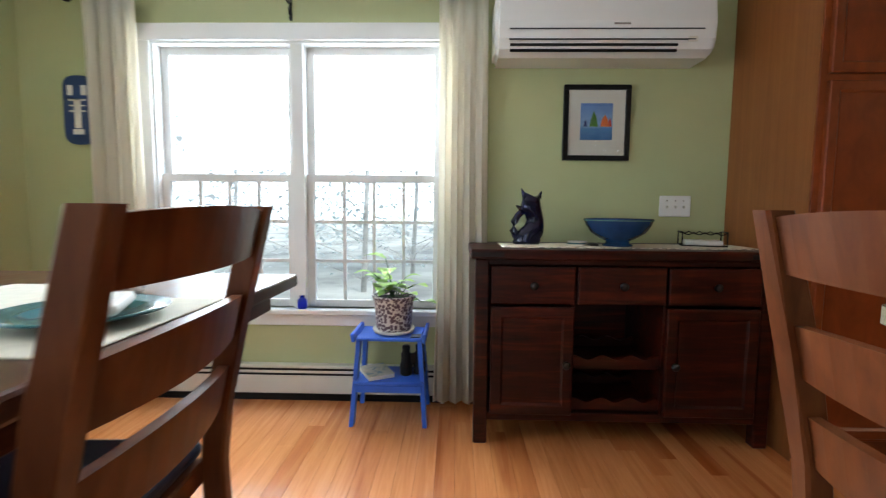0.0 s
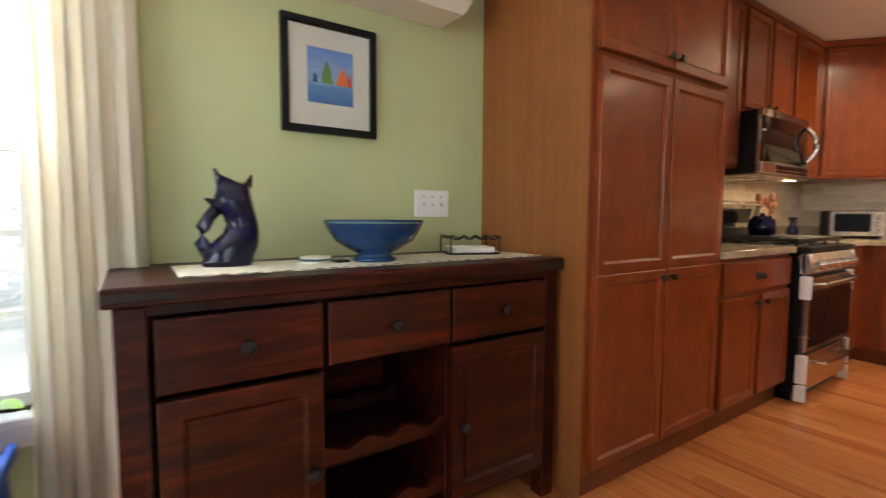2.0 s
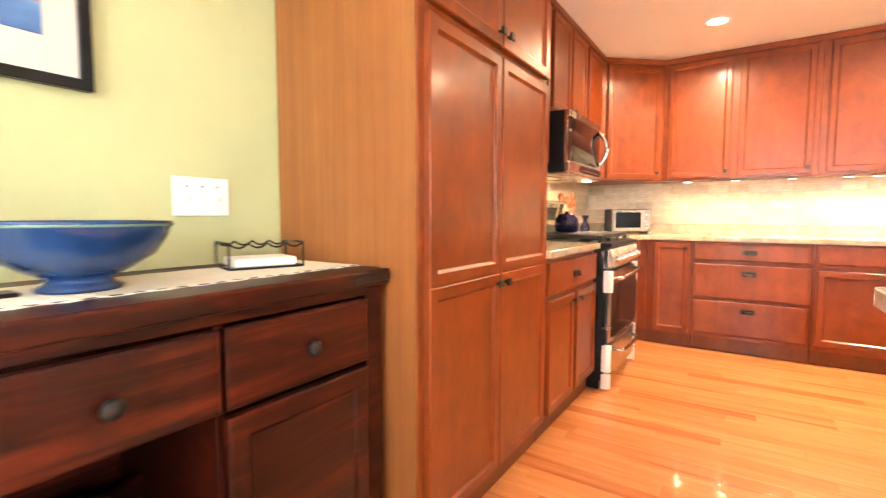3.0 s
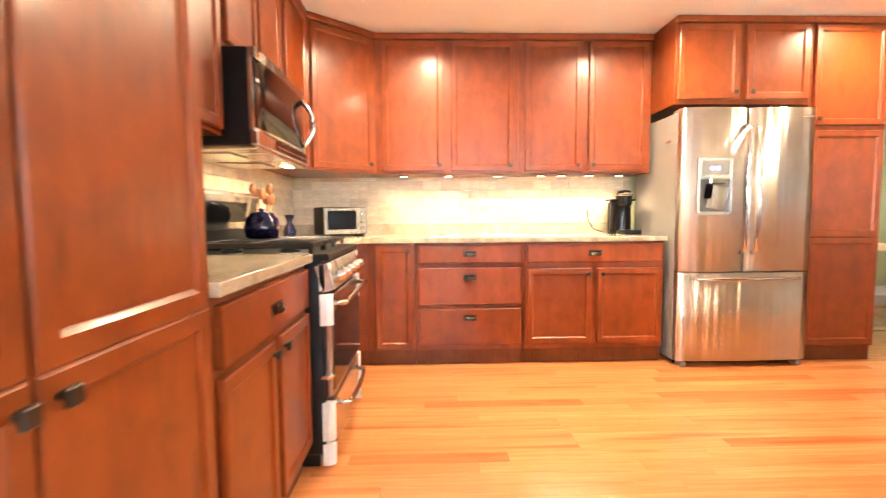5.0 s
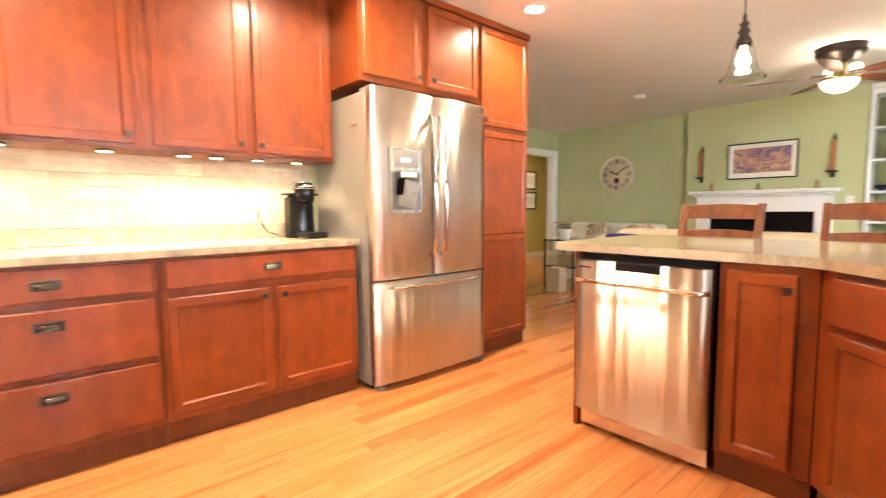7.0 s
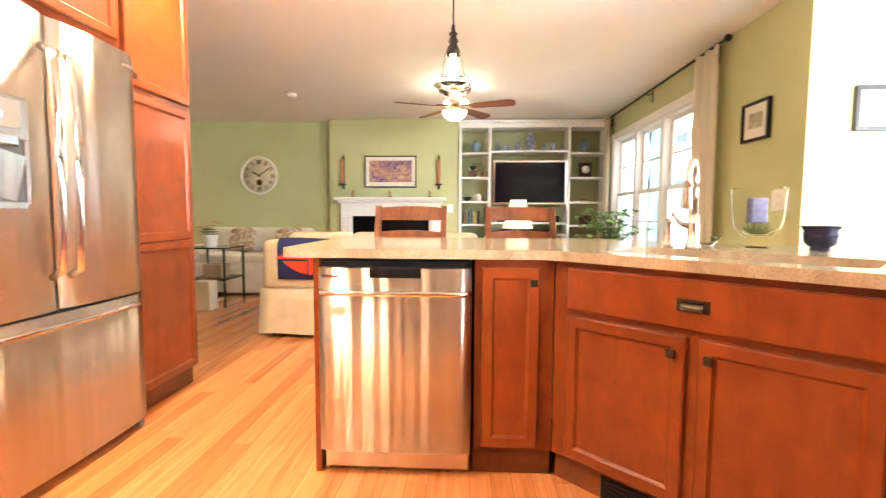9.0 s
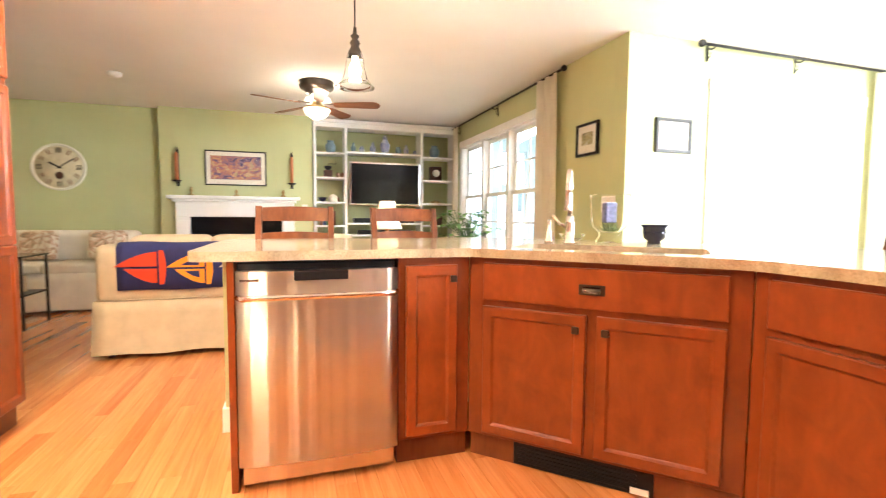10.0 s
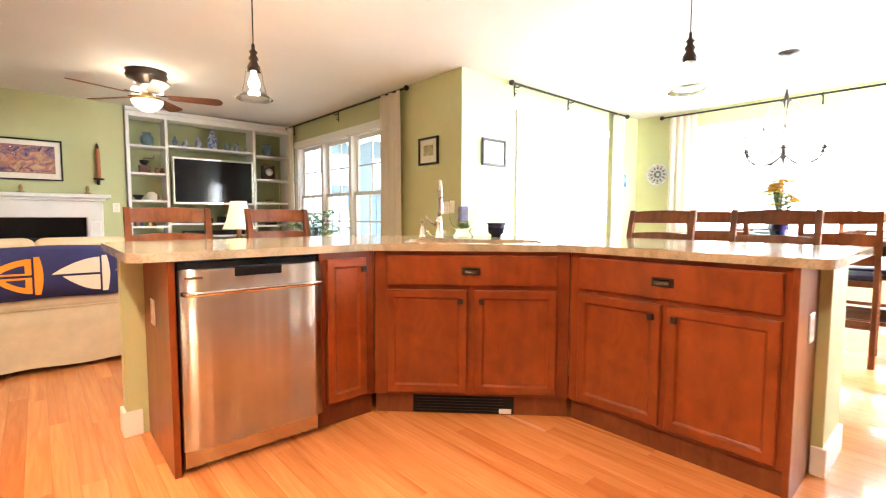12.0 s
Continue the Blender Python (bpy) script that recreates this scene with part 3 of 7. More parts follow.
# base cabinet left of the range
cabinet("base_cabinet", pose(2.642, 2.17, 0), 0.826, 0.60, 0.0, 0.878, [
    ("drawer", 0.03, 0.806, 0.70, 0.855, 0.41, 0.775), ("door", 0.03, 0.395, 0.125, 0.675, 0.363, 0.635), ("door", 0.440, 0.806, 0.125, 0.675, 0.472, 0.635)],
    BASEC + " under granite, next to the range", group="base cabinets", kick=0.11)
cabinet("wall_cabinet", pose(2.642, 2.47, 0), 0.806, 0.30, 1.385, CEILING - 0.004, [
    ("door", 0.03, 0.38, 1.405, 2.36, 0.35, 1.445), ("door", 0.43, 0.776, 1.405, 2.36, 0.46, 1.445)], WALLC, group="wall cabinets", crown=True)
cabinet("wall_cabinet", pose(3.450, 2.47, 0), 0.762, 0.30, 1.74, CEILING - 0.004, [
    ("door", 0.03, 0.362, 1.765, 2.36, 0.332, 1.80), ("door", 0.40, 0.732, 1.765, 2.36, 0.43, 1.80)], WALLC + " above the microwave", group="wall cabinets", crown=True)
cabinet("wall_cabinet", pose(4.214, 2.47, 0), 0.511, 0.30, 1.385, CEILING - 0.004, [
    ("door", 0.03, 0.476, 1.405, 2.36, 0.06, 1.445)], WALLC, group="wall cabinets", crown=True)
# corner cabinet set across the corner
corner = thing("corner_cabinet", None, "diagonal cherry-stained corner wall cabinet", "cabinet", "wall cabinets")
part("body", bm_slab([(4.727, 2.765), (4.727, 2.47), (5.10, 2.05), (5.405, 2.05), (5.405, 2.765)], 1.385, CEILING - 0.004, 0.001), CHERRY, corner)
_dx, _dy = 5.10 - 4.727, 2.05 - 2.47
_len = math.hypot(_dx, _dy)
_turn = pose(4.727, 2.47, 0, 0, 0, math.degrees(math.atan2(_dy, _dx)))
_leaf = part("door", turned_by(bm_panel(_len - 0.07, 0.96, 0.02, 0.055, 0.008, 0.035, 1.40), _turn), CHERRY, corner)
_kb = bm_cyl((0.49, -0.023, 1.45), (0.49, -0.037, 1.45), 0.006, 0.008, 8)
bm_box((0.476, -0.049, 1.436), (0.504, -0.037, 1.464), 0.003, _kb)
part("knob", turned_by(_kb, _turn), BRONZE, _leaf)
part("crown_moulding", turned_by(bm_box((0.0, -0.025, CEILING - 0.049), (_len, 0.0, CEILING - 0.005), 0.004), _turn), CHERRY, corner)


def east(y):
    return pose(4.82, y, 0, 0, 0, -90)


# wall cabinets over the east counter
for y0, y1 in ((2.05, 0.977), (0.975, -0.035)):
    w = y0 - y1
    cabinet("wall_cabinet", pose(5.10, y0, 0, 0, 0, -90), w, 0.305, 1.385, CEILING - 0.004, [
        ("door", 0.045, w / 2 - 0.030, 1.405, 2.36, w / 2 - 0.058, 1.445),
        ("door", w / 2 + 0.025, w - 0.035, 1.405, 2.36, (w / 2 + 0.053 if y0 < 1 else w - 0.063), 1.445)], WALLC, group="wall cabinets", crown=True)
# base cabinets along the east wall
cabinet("base_cabinet", east(2.10), 0.34, 0.59, 0.0, 0.878, [("door", 0.06, 0.325, 0.125, 0.86, 0.29, 0.82)],
        BASEC + " with one narrow door", group="base cabinets", kick=0.11)
cabinet("base_cabinet", east(1.756), 0.765, 0.59, 0.0, 0.878, [
    ("drawer", 0.02, 0.745, 0.735, 0.865, 0.382, 0.80), ("drawer", 0.02, 0.745, 0.44, 0.70, 0.382, 0.635), ("drawer", 0.02, 0.745, 0.15, 0.41, 0.382, 0.345)],
    "cherry-stained drawer base with three drawers", group="base cabinets", kick=0.11)
cabinet("base_cabinet", east(0.988), 1.008, 0.59, 0.0, 0.878, [
    ("drawer", 0.02, 0.988, 0.735, 0.865, 0.504, 0.80), ("door", 0.02, 0.484, 0.15, 0.69, 0.452, 0.65), ("door", 0.524, 0.992, 0.15, 0.69, 0.556, 0.65)],
    BASEC + " with a drawer over two doors", group="base cabinets", kick=0.11)
corner_base = thing("base_cabinet", None, "blind corner base of cherry-stained maple", "cabinet", "base cabinets")
part("body", bm_slab([(4.241, 2.772), (4.241, 2.17), (4.82, 2.17), (4.82, 2.102), (5.41, 2.102), (5.41, 2.772)], 0.11, 0.878), CHERRY, corner_base)
part("toe_kick", bm_slab([(4.241, 2.77), (4.241, 2.20), (4.85, 2.20), (4.85, 2.102), (5.40, 2.102), (5.40, 2.77)], 0.0, 0.109), KICK, corner_base)
# cabinets round the fridge
cabinet("fridge_cabinet", pose(4.775, -0.04, 0, 0, 0, -90), 0.952, 0.63, 1.825, CEILING - 0.004, [
    ("door", 0.02, 0.440, 1.86, 2.36, 0.408, 1.90), ("door", 0.496, 0.932, 1.86, 2.36, 0.528, 1.90)], "cherry-stained cabinet above the refrigerator", crown=True)
cabinet("tall_cabinet", pose(4.775, -0.996, 0, 0, 0, -90), 0.555, 0.63, 0.0, CEILING - 0.004, [
    ("door", 0.02, 0.53, 1.68, 2.36, 0.05, 1.72), ("door", 0.02, 0.53, 0.90, 1.645, None, 0), ("door", 0.02, 0.53, 0.125, 0.893, None, 0)],
    "tall cherry-stained cabinet beside the refrigerator", kick=0.11, crown=True)

# island: three runs of base units, set in an open angle
cabinet("base_cabinet", pose(3.072, -0.61, 0, 0, 0, 180), 0.31, 0.55, 0.0, 0.878, [("door", 0.03, 0.25, 0.13, 0.845, 0.225, 0.79)],
        BASEC + " with one narrow door beside the dishwasher", group="island cabinets", kick=0.11)
DG = pose(2.76, -0.61, 0, 0, 0, 135)
sink_base = cabinet("sink_cabinet", DG, 1.018, 0.52, 0.0, 0.878, [
    ("drawer", 0.07, 0.948, 0.70, 0.855, 0.509, 0.775), ("door", 0.07, 0.49, 0.13, 0.675, 0.455, 0.62), ("door", 0.528, 0.948, 0.13, 0.675, 0.563, 0.62)],
    "cherry-stained sink base set diagonally in the island", group="island cabinets", kick=0.11)
cabinet("base_cabinet", pose(2.04, 0.112, 0, 0, 0, 90), 0.925, 0.55, 0.0, 0.878, [
    ("drawer", 0.06, 0.90, 0.70, 0.855, 0.47, 0.775), ("door", 0.06, 0.466, 0.13, 0.675, 0.43, 0.62), ("door", 0.494, 0.90, 0.13, 0.675, 0.53, 0.62)],
    BASEC + " with a wide drawer over two doors", group="island cabinets", kick=0.11)
# end panels and the low wall that carries the bar top
single("end_panel", bm_box((3.685, -1.155, 0.0), (3.71, -0.60, 0.878), 0.002), CHERRY, None, "cherry-stained end panel beside the dishwasher", "panel")
single("end_panel", bm_box((1.48, 1.037, 0.0), (2.05, 1.058, 0.878), 0.002), CHERRY, None, "cherry-stained end panel of the island", "panel")
low = bm_slab([(3.80, -1.16), (3.80, -1.25), (2.02, -1.25), (1.38, -0.60), (1.38, 1.10), (1.72, 1.10), (1.72, 1.0595), (1.475, 1.0595), (1.475, -0.55), (2.06, -1.16)], 0.0, 0.878)
single("wall_island", low, SAGE, None, "low sage green wall behind the island cabinets", "wall", kind="structure")
bb = bm_box((3.735, -1.265, 0), (3.815, -1.145, 0.12), 0.003)
single("baseboard", bb, TRIM, None, "white baseboard round the end of the low wall", "baseboard", kind="structure")
bb = bm_box((1.365, 1.062, 0), (1.735, 1.115, 0.12), 0.003)
single("baseboard", bb, TRIM, None, "white baseboard round the end of the low wall", "baseboard", kind="structure")


def rounded(points, r=0.05, n=5):
    """The outline with its corners rounded."""
    out = []
    c = len(points)
    for i in range(c):
        p, a, b = Vector(points[i]), Vector(points[i - 1]), Vector(points[(i + 1) % c])
        k = min(r, (a - p).length / 2.2, (b - p).length / 2.2)
        s, e = p + (a - p).normalized() * k, p + (b - p).normalized() * k
        for j in range(n + 1):
            t = j / n
            out.append(tuple((1 - t) ** 2 * s + 2 * t * (1 - t) * p + t * t * e))
    return out


# worktops
TOP0, TOP1 = 0.879, 0.915
isl = rounded([(3.84, -0.575), (2.775, -0.575), (2.075, 0.125), (2.075, 1.15), (1.03, 1.15), (1.03, -0.27), (2.33, -1.57), (3.84, -1.57)], 0.07)
# the sink opening goes through the stone
def ring_slab(outer, inner, z0, z1):
    bm = bmesh.new()
    lay = []
    for z in (z0, z1):
        vo = [bm.verts.new((x, y, z)) for x, y in outer]
        vi = [bm.verts.new((x, y, z)) for x, y in inner]
        eo = [bm.edges.new((vo[i], vo[(i + 1) % len(vo)])) for i in range(len(vo))]
        ei = [bm.edges.new((vi[i], vi[(i + 1) % len(vi)])) for i in range(len(vi))]
        bmesh.ops.triangle_fill(bm, edges=eo + ei, use_beauty=True)
        lay.append((vo, vi))
    for k in (0, 1):
        a, b = lay[0][k], lay[1][k]
        for i in range(len(a)):
            bm.faces.new((a[i], a[(i + 1) % len(a)], b[(i + 1) % len(a)], b[i]))
    bmesh.ops.recalc_face_normals(bm, faces=bm.faces)
    return bm


def diag(x, y):
    v = DG @ Vector((x, y, 0))
    return (v.x, v.y)


sink_hole = rounded([diag(0.13, 0.10), diag(0.90, 0.10), diag(0.90, 0.47), diag(0.13, 0.47)], 0.06, 4)
single("island_worktop", ring_slab(isl, sink_hole, TOP0, TOP1), GRANITE, None, "beige speckled granite island top with a sink cut-out", "worktop")
single("worktop", bm_slab([(2.640, 2.775), (2.640, 2.135), (3.468, 2.135), (3.468, 2.775)], TOP0, TOP1, 0.004), GRANITE, None, "beige speckled granite worktop beside the range", "worktop")
single("worktop", bm_slab([(4.241, 2.775), (4.241, 2.135), (4.785, 2.135), (4.785, -0.025), (5.415, -0.025), (5.415, 2.775)], TOP0, TOP1, 0.004), GRANITE, None, "beige speckled granite corner worktop", "worktop")
single("splashback", bm_box((5.395, -0.02, TOP1), (5.418, 2.775, 1.005), 0.003), GRANITE, None, "low granite splashback strip", "splashback")
single("splashback", bm_box((4.245, 2.757, TOP1), (5.394, 2.778, 1.005), 0.003), GRANITE, None, "low granite splashback strip", "splashback")
single("splashback", bm_box((2.64, 2.757, TOP1), (3.468, 2.778, 1.005), 0.003), GRANITE, None, "low granite splashback strip", "splashback")

# ---- range, microwave, fridge, dishwasher ----
def smooth_front(w, z0, z1, bulge, y, t, n=12, x0=0.0):
    """A leaf whose front bows out towards -y."""
    bm = bmesh.new()
    rows = []
    for z in (z0, z1):
        front, back = [], []
        for i in range(n + 1):
            u = i / n
            edge = min(u, 1 - u) * w
            dip = 0.012 * max(0.0, 1 - edge / 0.012) if edge < 0.012 else 0.0
            front.append(bm.verts.new((x0 + u * w, y - bulge * (1 - (2 * u - 1) ** 2) + dip, z)))
            back.append(bm.verts.new((x0 + u * w, y + t, z)))
        rows.append((front, back))
    (f0, b0), (f1, b1) = rows
    for i in range(n):
        bm.faces.new((f0[i], f0[i + 1], f1[i + 1], f1[i])).smooth = True
        bm.faces.new((b0[i + 1], b0[i], b1[i], b1[i + 1]))
        bm.faces.new((f1[i], f1[i + 1], b1[i + 1], b1[i]))
        bm.faces.new((f0[i + 1], f0[i], b0[i], b0[i + 1]))
    bm.faces.new((f0[0], f1[0], b1[0], b0[0]))
    bm.faces.new((f0[n], b0[n], b1[n], f1[n]))
    bmesh.ops.recalc_face_normals(bm, faces=bm.faces)
    return bm


def bar_handle(parent, a, b, out, mat=CHROME, r=0.011, bow=0.0, name="handle"):
    a, b, o = Vector(a), Vector(b), Vector(out)
    pts = [a]
    for i in range(9):
        u = i / 8
        pts.append(a.lerp(b, 0.03 + 0.94 * u) + o * (1 + bow * (1 - (2 * u - 1) ** 2)))
    pts.append(b)
    return part(name, bm_tube(pts, r, 10), mat, parent)


stove = thing("gas_range", pose(3.475, 2.10, 0), "stainless steel gas range with a black glass oven door", "range")
part("body", bm_box((0.002, 0.0, 0.06), (0.758, 0.62, 0.895), 0.003), BLACK, stove)
for sx, back in ((0.0, 1), (0.760, -1)):
    for za, zb in ((0.012, 0.105), (0.118, 0.285), (0.385, 0.40), (0.612, 0.745)):
        edge = bm_slab([(sx, 0.012), (sx, -0.014), (sx + back * 0.012, -0.036), (sx + back * 0.030, -0.038), (sx + back * 0.030, 0.012)], za, zb, 0.002)
        part("side_trim", edge, WHITEPL if zb - za > 0.05 else NICKEL, stove, "pale chamfered corner trim")
    cheek = bm_slab([(sx, 0.012), (sx, -0.010), (sx + back * 0.010, -0.030), (sx + back * 0.026, -0.032), (sx + back * 0.026, 0.012)], 0.758, 0.872, 0.003)
    part("panel_cheek", cheek, WHITEPL, stove, "pale end cheek of the control panel")
part("kick_plate", bm_box((0.02, 0.03, 0.0), (0.74, 0.58, 0.06)), BLACK, stove)
oven = part("oven_door", bm_box((0.026, -0.032, 0.30), (0.734, 0.0, 0.735), 0.006), STEEL_V, stove)
part("glass", bm_box((0.030, -0.036, 0.33), (0.730, -0.0325, 0.66), 0.002), BLACKGLASS, oven)
bar_handle(oven, (0.05, -0.03, 0.70), (0.71, -0.03, 0.70), (0, -0.05, 0.0), CHROME, 0.013)
drawer = part("drawer", bm_box((0.026, -0.032, 0.075), (0.734, 0.0, 0.285), 0.006), STEEL_V, stove)
bar_handle(drawer, (0.14, -0.03, 0.235), (0.62, -0.03, 0.235), (0, -0.045, -0.01), CHROME, 0.011, 0.25)
panel = part("control_panel", turned_by(bm_box((0.0, -0.03, -0.06), (0.76, 0.03, 0.06), 0.006), pose(0.0, -0.01, 0.815, -18, 0, 0)), STEEL_V, stove)
for i in range(5):
    x = 0.12 + 0.13 * i
    part("knob", turned_by(bm_turn([(0.026, 0), (0.025, 0.012), (0.020, 0.016), (0.019, 0.034), (0.015, 0.037), (0.0, 0.037)], 18), pose(x, -0.043, 0.808, 72, 0, 0)), CHROME, panel, "round metal burner knob")
part("cooktop", bm_box((0.0, -0.03, 0.885), (0.76, 0.62, 0.912), 0.005), BLACK, stove)
for k in range(3):
    gb = bmesh.new()
    x0, x1 = 0.03 + 0.236 * k, 0.03 + 0.236 * (k + 1) - 0.012
    for y in (0.05, 0.30, 0.53):
        bm_box((x0, y - 0.008, 0.936), (x1, y + 0.008, 0.958), 0.003, gb)
    for x in (x0 + 0.006, (x0 + x1) / 2, x1 - 0.006):
        bm_box((x - 0.008, 0.04, 0.936), (x + 0.008, 0.54, 0.958), 0.003, gb)
    for x in (x0 + 0.006, x1 - 0.006):
        for y in (0.05, 0.53):
            bm_box((x - 0.008, y - 0.008, 0.911), (x + 0.008, y + 0.008, 0.937), 0, gb)
    part("grate", gb, IRON, stove, "black cast iron burner grate")
    for y in (0.17, 0.42):
        part("burner", bm_turn([(0.045, 0), (0.045, 0.008), (0.034, 0.010), (0.034, 0.017), (0.0, 0.018)], 18, None, ((x0 + x1) / 2, y, 0.9115)), IRON, stove)
guard = part("backguard", turned_by(bm_box((0.0, -0.03, 0.0), (0.76, 0.03, 0.20), 0.02, None, 3), pose(0.0, 0.585, 1.0, 12, 0, 0)), STEEL_V, stove)
part("display", turned_by(bm_box((0.16, -0.034, 0.05), (0.60, -0.0305, 0.15), 0.002), pose(0.0, 0.585, 1.0, 12, 0, 0)), BLACKGLASS, guard)
part("back_riser", bm_box((0.0, 0.555, 0.912), (0.76, 0.62, 1.01), 0.004), BLACK, stove)

micro = thing("microwave", pose(3.452, 2.365, 0), "stainless over-range microwave with a curved handle", "microwave")
part("body", bm_box((0.0, 0.0, 1.352), (0.757, 0.410, 1.734), 0.004), BLACK, micro)
leaf = part("door", smooth_front(0.757, 1.412, 1.732, 0.010, -0.028, 0.027, 14, 0.0), STEEL_V, micro)
part("glass", smooth_front(0.690, 1.422, 1.690, 0.0105, -0.031, 0.005, 14, 0.008), BLACKGLASS, leaf)
part("edge_strip", bm_box((-0.002, -0.034, 1.692), (0.052, -0.004, 1.7335), 0.004), STEEL_V, leaf)
part("hinge_mark", bm_box((0.004, -0.0345, 1.600), (0.034, -0.0305, 1.612), 0.001), WHITEPL, leaf)
arc = [(0.655 + 0.012 * math.sin(math.pi * k / 12), -0.032 - 0.062 * math.sin(math.pi * k / 12), 1.435 + 0.250 * k / 12) for k in range(13)]
part("handle", bm_tube(arc, 0.0125, 10), CHROME, leaf, "bowed bright metal handle")
strip = part("lower_strip", bm_box((0.0, -0.034, 1.352), (0.757, -0.001, 1.410), 0.005), STEEL_V, micro)
part("control_panel", bm_box((0.215, -0.0365, 1.362), (0.700, -0.0345, 1.404), 0.001), BLACKGLASS, strip)
for k in range(9):
    part("button", bm_box((0.240 + 0.05 * k, -0.0382, 1.374), (0.264 + 0.05 * k, -0.0368, 1.382)), NICKEL, strip)
plate = part("underside", bm_box((0.003, -0.026, 1.336), (0.754, 0.408, 1.3515), 0.003), STEEL_V, micro)
for x in (0.10, 0.46):
    part("filter", bm_box((x, 0.12, 1.330), (x + 0.20, 0.34, 1.3355), 0.002), NICKEL, plate)
part("lamp_lens", bm_box((0.60, 0.03, 1.332), (0.70, 0.07, 1.3355)), PUCK, plate)

fridge = thing("refrigerator", pose(4.735, -0.055, 0, 0, 0, -90), "stainless steel french-door refrigerator with a water dispenser", "refrigerator")
part("body", bm_box((0.002, 0.004, 0.035), (0.922, 0.65, 1.765), 0.006), FRIDGE_SIDE, fridge, "grey painted sides")
part("base_grille", bm_box((0.02, 0.03, 0.004), (0.905, 0.12, 0.034), 0.003), BLACK, fridge)
for x in (0.03, 0.86):
    part("foot", bm_box((x, -0.045, 0.0), (x + 0.05, 0.03, 0.034), 0.008), FRIDGE_SIDE, fridge)
    part("hinge_cap", bm_box((x - 0.02, 0.0, 1.766), (x + 0.06, 0.09, 1.786), 0.006), FRIDGE_SIDE, fridge)
for x0, side in ((0.0, 1), (0.464, -1)):
    leaf = part("door", smooth_front(0.460, 0.672, 1.782, 0.018, -0.052, 0.054, 14, x0), STEEL, fridge)
    hx = 0.422 if side > 0 else 0.502
    bar_handle(leaf, (hx, -0.060, 0.80), (hx, -0.060, 1.66), (0, -0.042, 0), CHROME, 0.015, 0.45)
    if side > 0:
        plate = bmesh.new()
        for lo, hi in (((0.100, -0.080, 1.300), (0.340, -0.056, 1.445)), ((0.100, -0.080, 1.075), (0.118, -0.056, 1.300)), ((0.322, -0.080, 1.075), (0.340, -0.056, 1.300)), ((0.118, -0.080, 1.060), (0.322, -0.056, 1.085))):
            bm_box(lo, hi, 0.002, plate)
        part("dispenser", plate, STEEL_V, leaf, "water and ice dispenser surround")
        part("recess", bm_box((0.118, -0.0735, 1.085), (0.322, -0.0715, 1.300)), material("dark_recess", (0.16, 0.15, 0.14), 0.3, 0.6), leaf)
        part("tray", turned_by(bm_box((-0.060, -0.002, -0.10), (0.075, 0.002, 0.075), 0.002), pose(0.235, -0.0775, 1.185, 4, 12, 0)), STEEL_V, leaf)
        # plain grey holds the glare on the display glass
        part("display", bm_box((0.130, -0.0822, 1.335), (0.310, -0.0802, 1.430), 0.001), FRIDGE_SIDE, leaf, "dispenser display, its glare painted grey")
        for dx in (0.185, 0.222):
            part("display_light", bm_box((dx, -0.0834, 1.365), (dx + 0.022, -0.0824, 1.385)), emitter("blue_display_light", (0.15, 0.2, 1.0), 4.0), leaf)
        part("nozzle", bm_box((0.165, -0.112, 1.268), (0.275, -0.0805, 1.312), 0.008, None, 2), CHROME, leaf)
        part("paddle", turned_by(bm_box((-0.025, -0.006, -0.055), (0.025, 0.006, 0.045), 0.004), pose(0.170, -0.092, 1.225, 14, 0, 0)), BLACKGLASS, leaf)
part("hook", bm_box((-0.012, 0.10, 1.575), (0.0015, 0.15, 1.59), 0.003), TERRACOTTA, fridge, "small brown stick-on hook")
freezer = part("freezer_drawer", smooth_front(0.924, 0.045, 0.662, 0.018, -0.052, 0.054, 18, 0.0), STEEL, fridge)
bar_handle(freezer, (0.09, -0.060, 0.625), (0.835, -0.060, 0.625), (0, -0.045, 0), CHROME, 0.012, 0.3)
part("badge", bm_box((0.80, -0.064, 1.715), (0.90, -0.060, 1.728)), NICKEL, fridge)

dw = thing("dishwasher", pose(3.682, -0.61, 0, 0, 0, 180), "stainless steel built-in dishwasher with a bar handle", "dishwasher")
part("body", bm_box((0.006, 0.0, 0.10), (0.596, 0.55, 0.868), 0.003), BLACK, dw)
leaf = part("door", smooth_front(0.594, 0.112, 0.842, 0.006, -0.052, 0.050, 12, 0.004), STEEL, dw)
part("control_slot", bm_box((0.205, -0.0605, 0.805), (0.405, -0.030, 0.8445), 0.004), BLACK, leaf)
part("badge", bm_box((0.020, -0.0560, 0.806), (0.085, -0.0535, 0.815)), NICKEL, leaf)
bar_handle(leaf, (0.014, -0.052, 0.750), (0.590, -0.052, 0.750), (0, -0.038, 0), CHROME, 0.012, 0.12)
part("kick_plate", bm_box((0.01, -0.004, 0.022), (0.592, 0.03, 0.100), 0.003), NICKEL, dw)
for x in (0.05, 0.53):
    part("foot", bm_cyl((x, 0.05, 0.0), (x, 0.05, 0.10), 0.014, None, 10), BLACK, dw)

# vent in the sink base's plinth
vent = thing("floor_vent", DG @ Matrix.Translation((-0.058, 0, 0)), "black toe-kick heater grille with a maker's plate", "vent")
part("frame", bm_box((0.26, 0.020, 0.006), (0.80, 0.032, 0.100), 0.002), BLACK, vent)
for i in range(5):
    part("slat", bm_box((0.28, 0.014, 0.016 + 0.016 * i), (0.74, 0.0195, 0.023 + 0.016 * i)), BLACK, vent)
part("plate", bm_box((0.72, 0.0125, 0.012), (0.785, 0.0135, 0.037)), WHITEPL, vent)

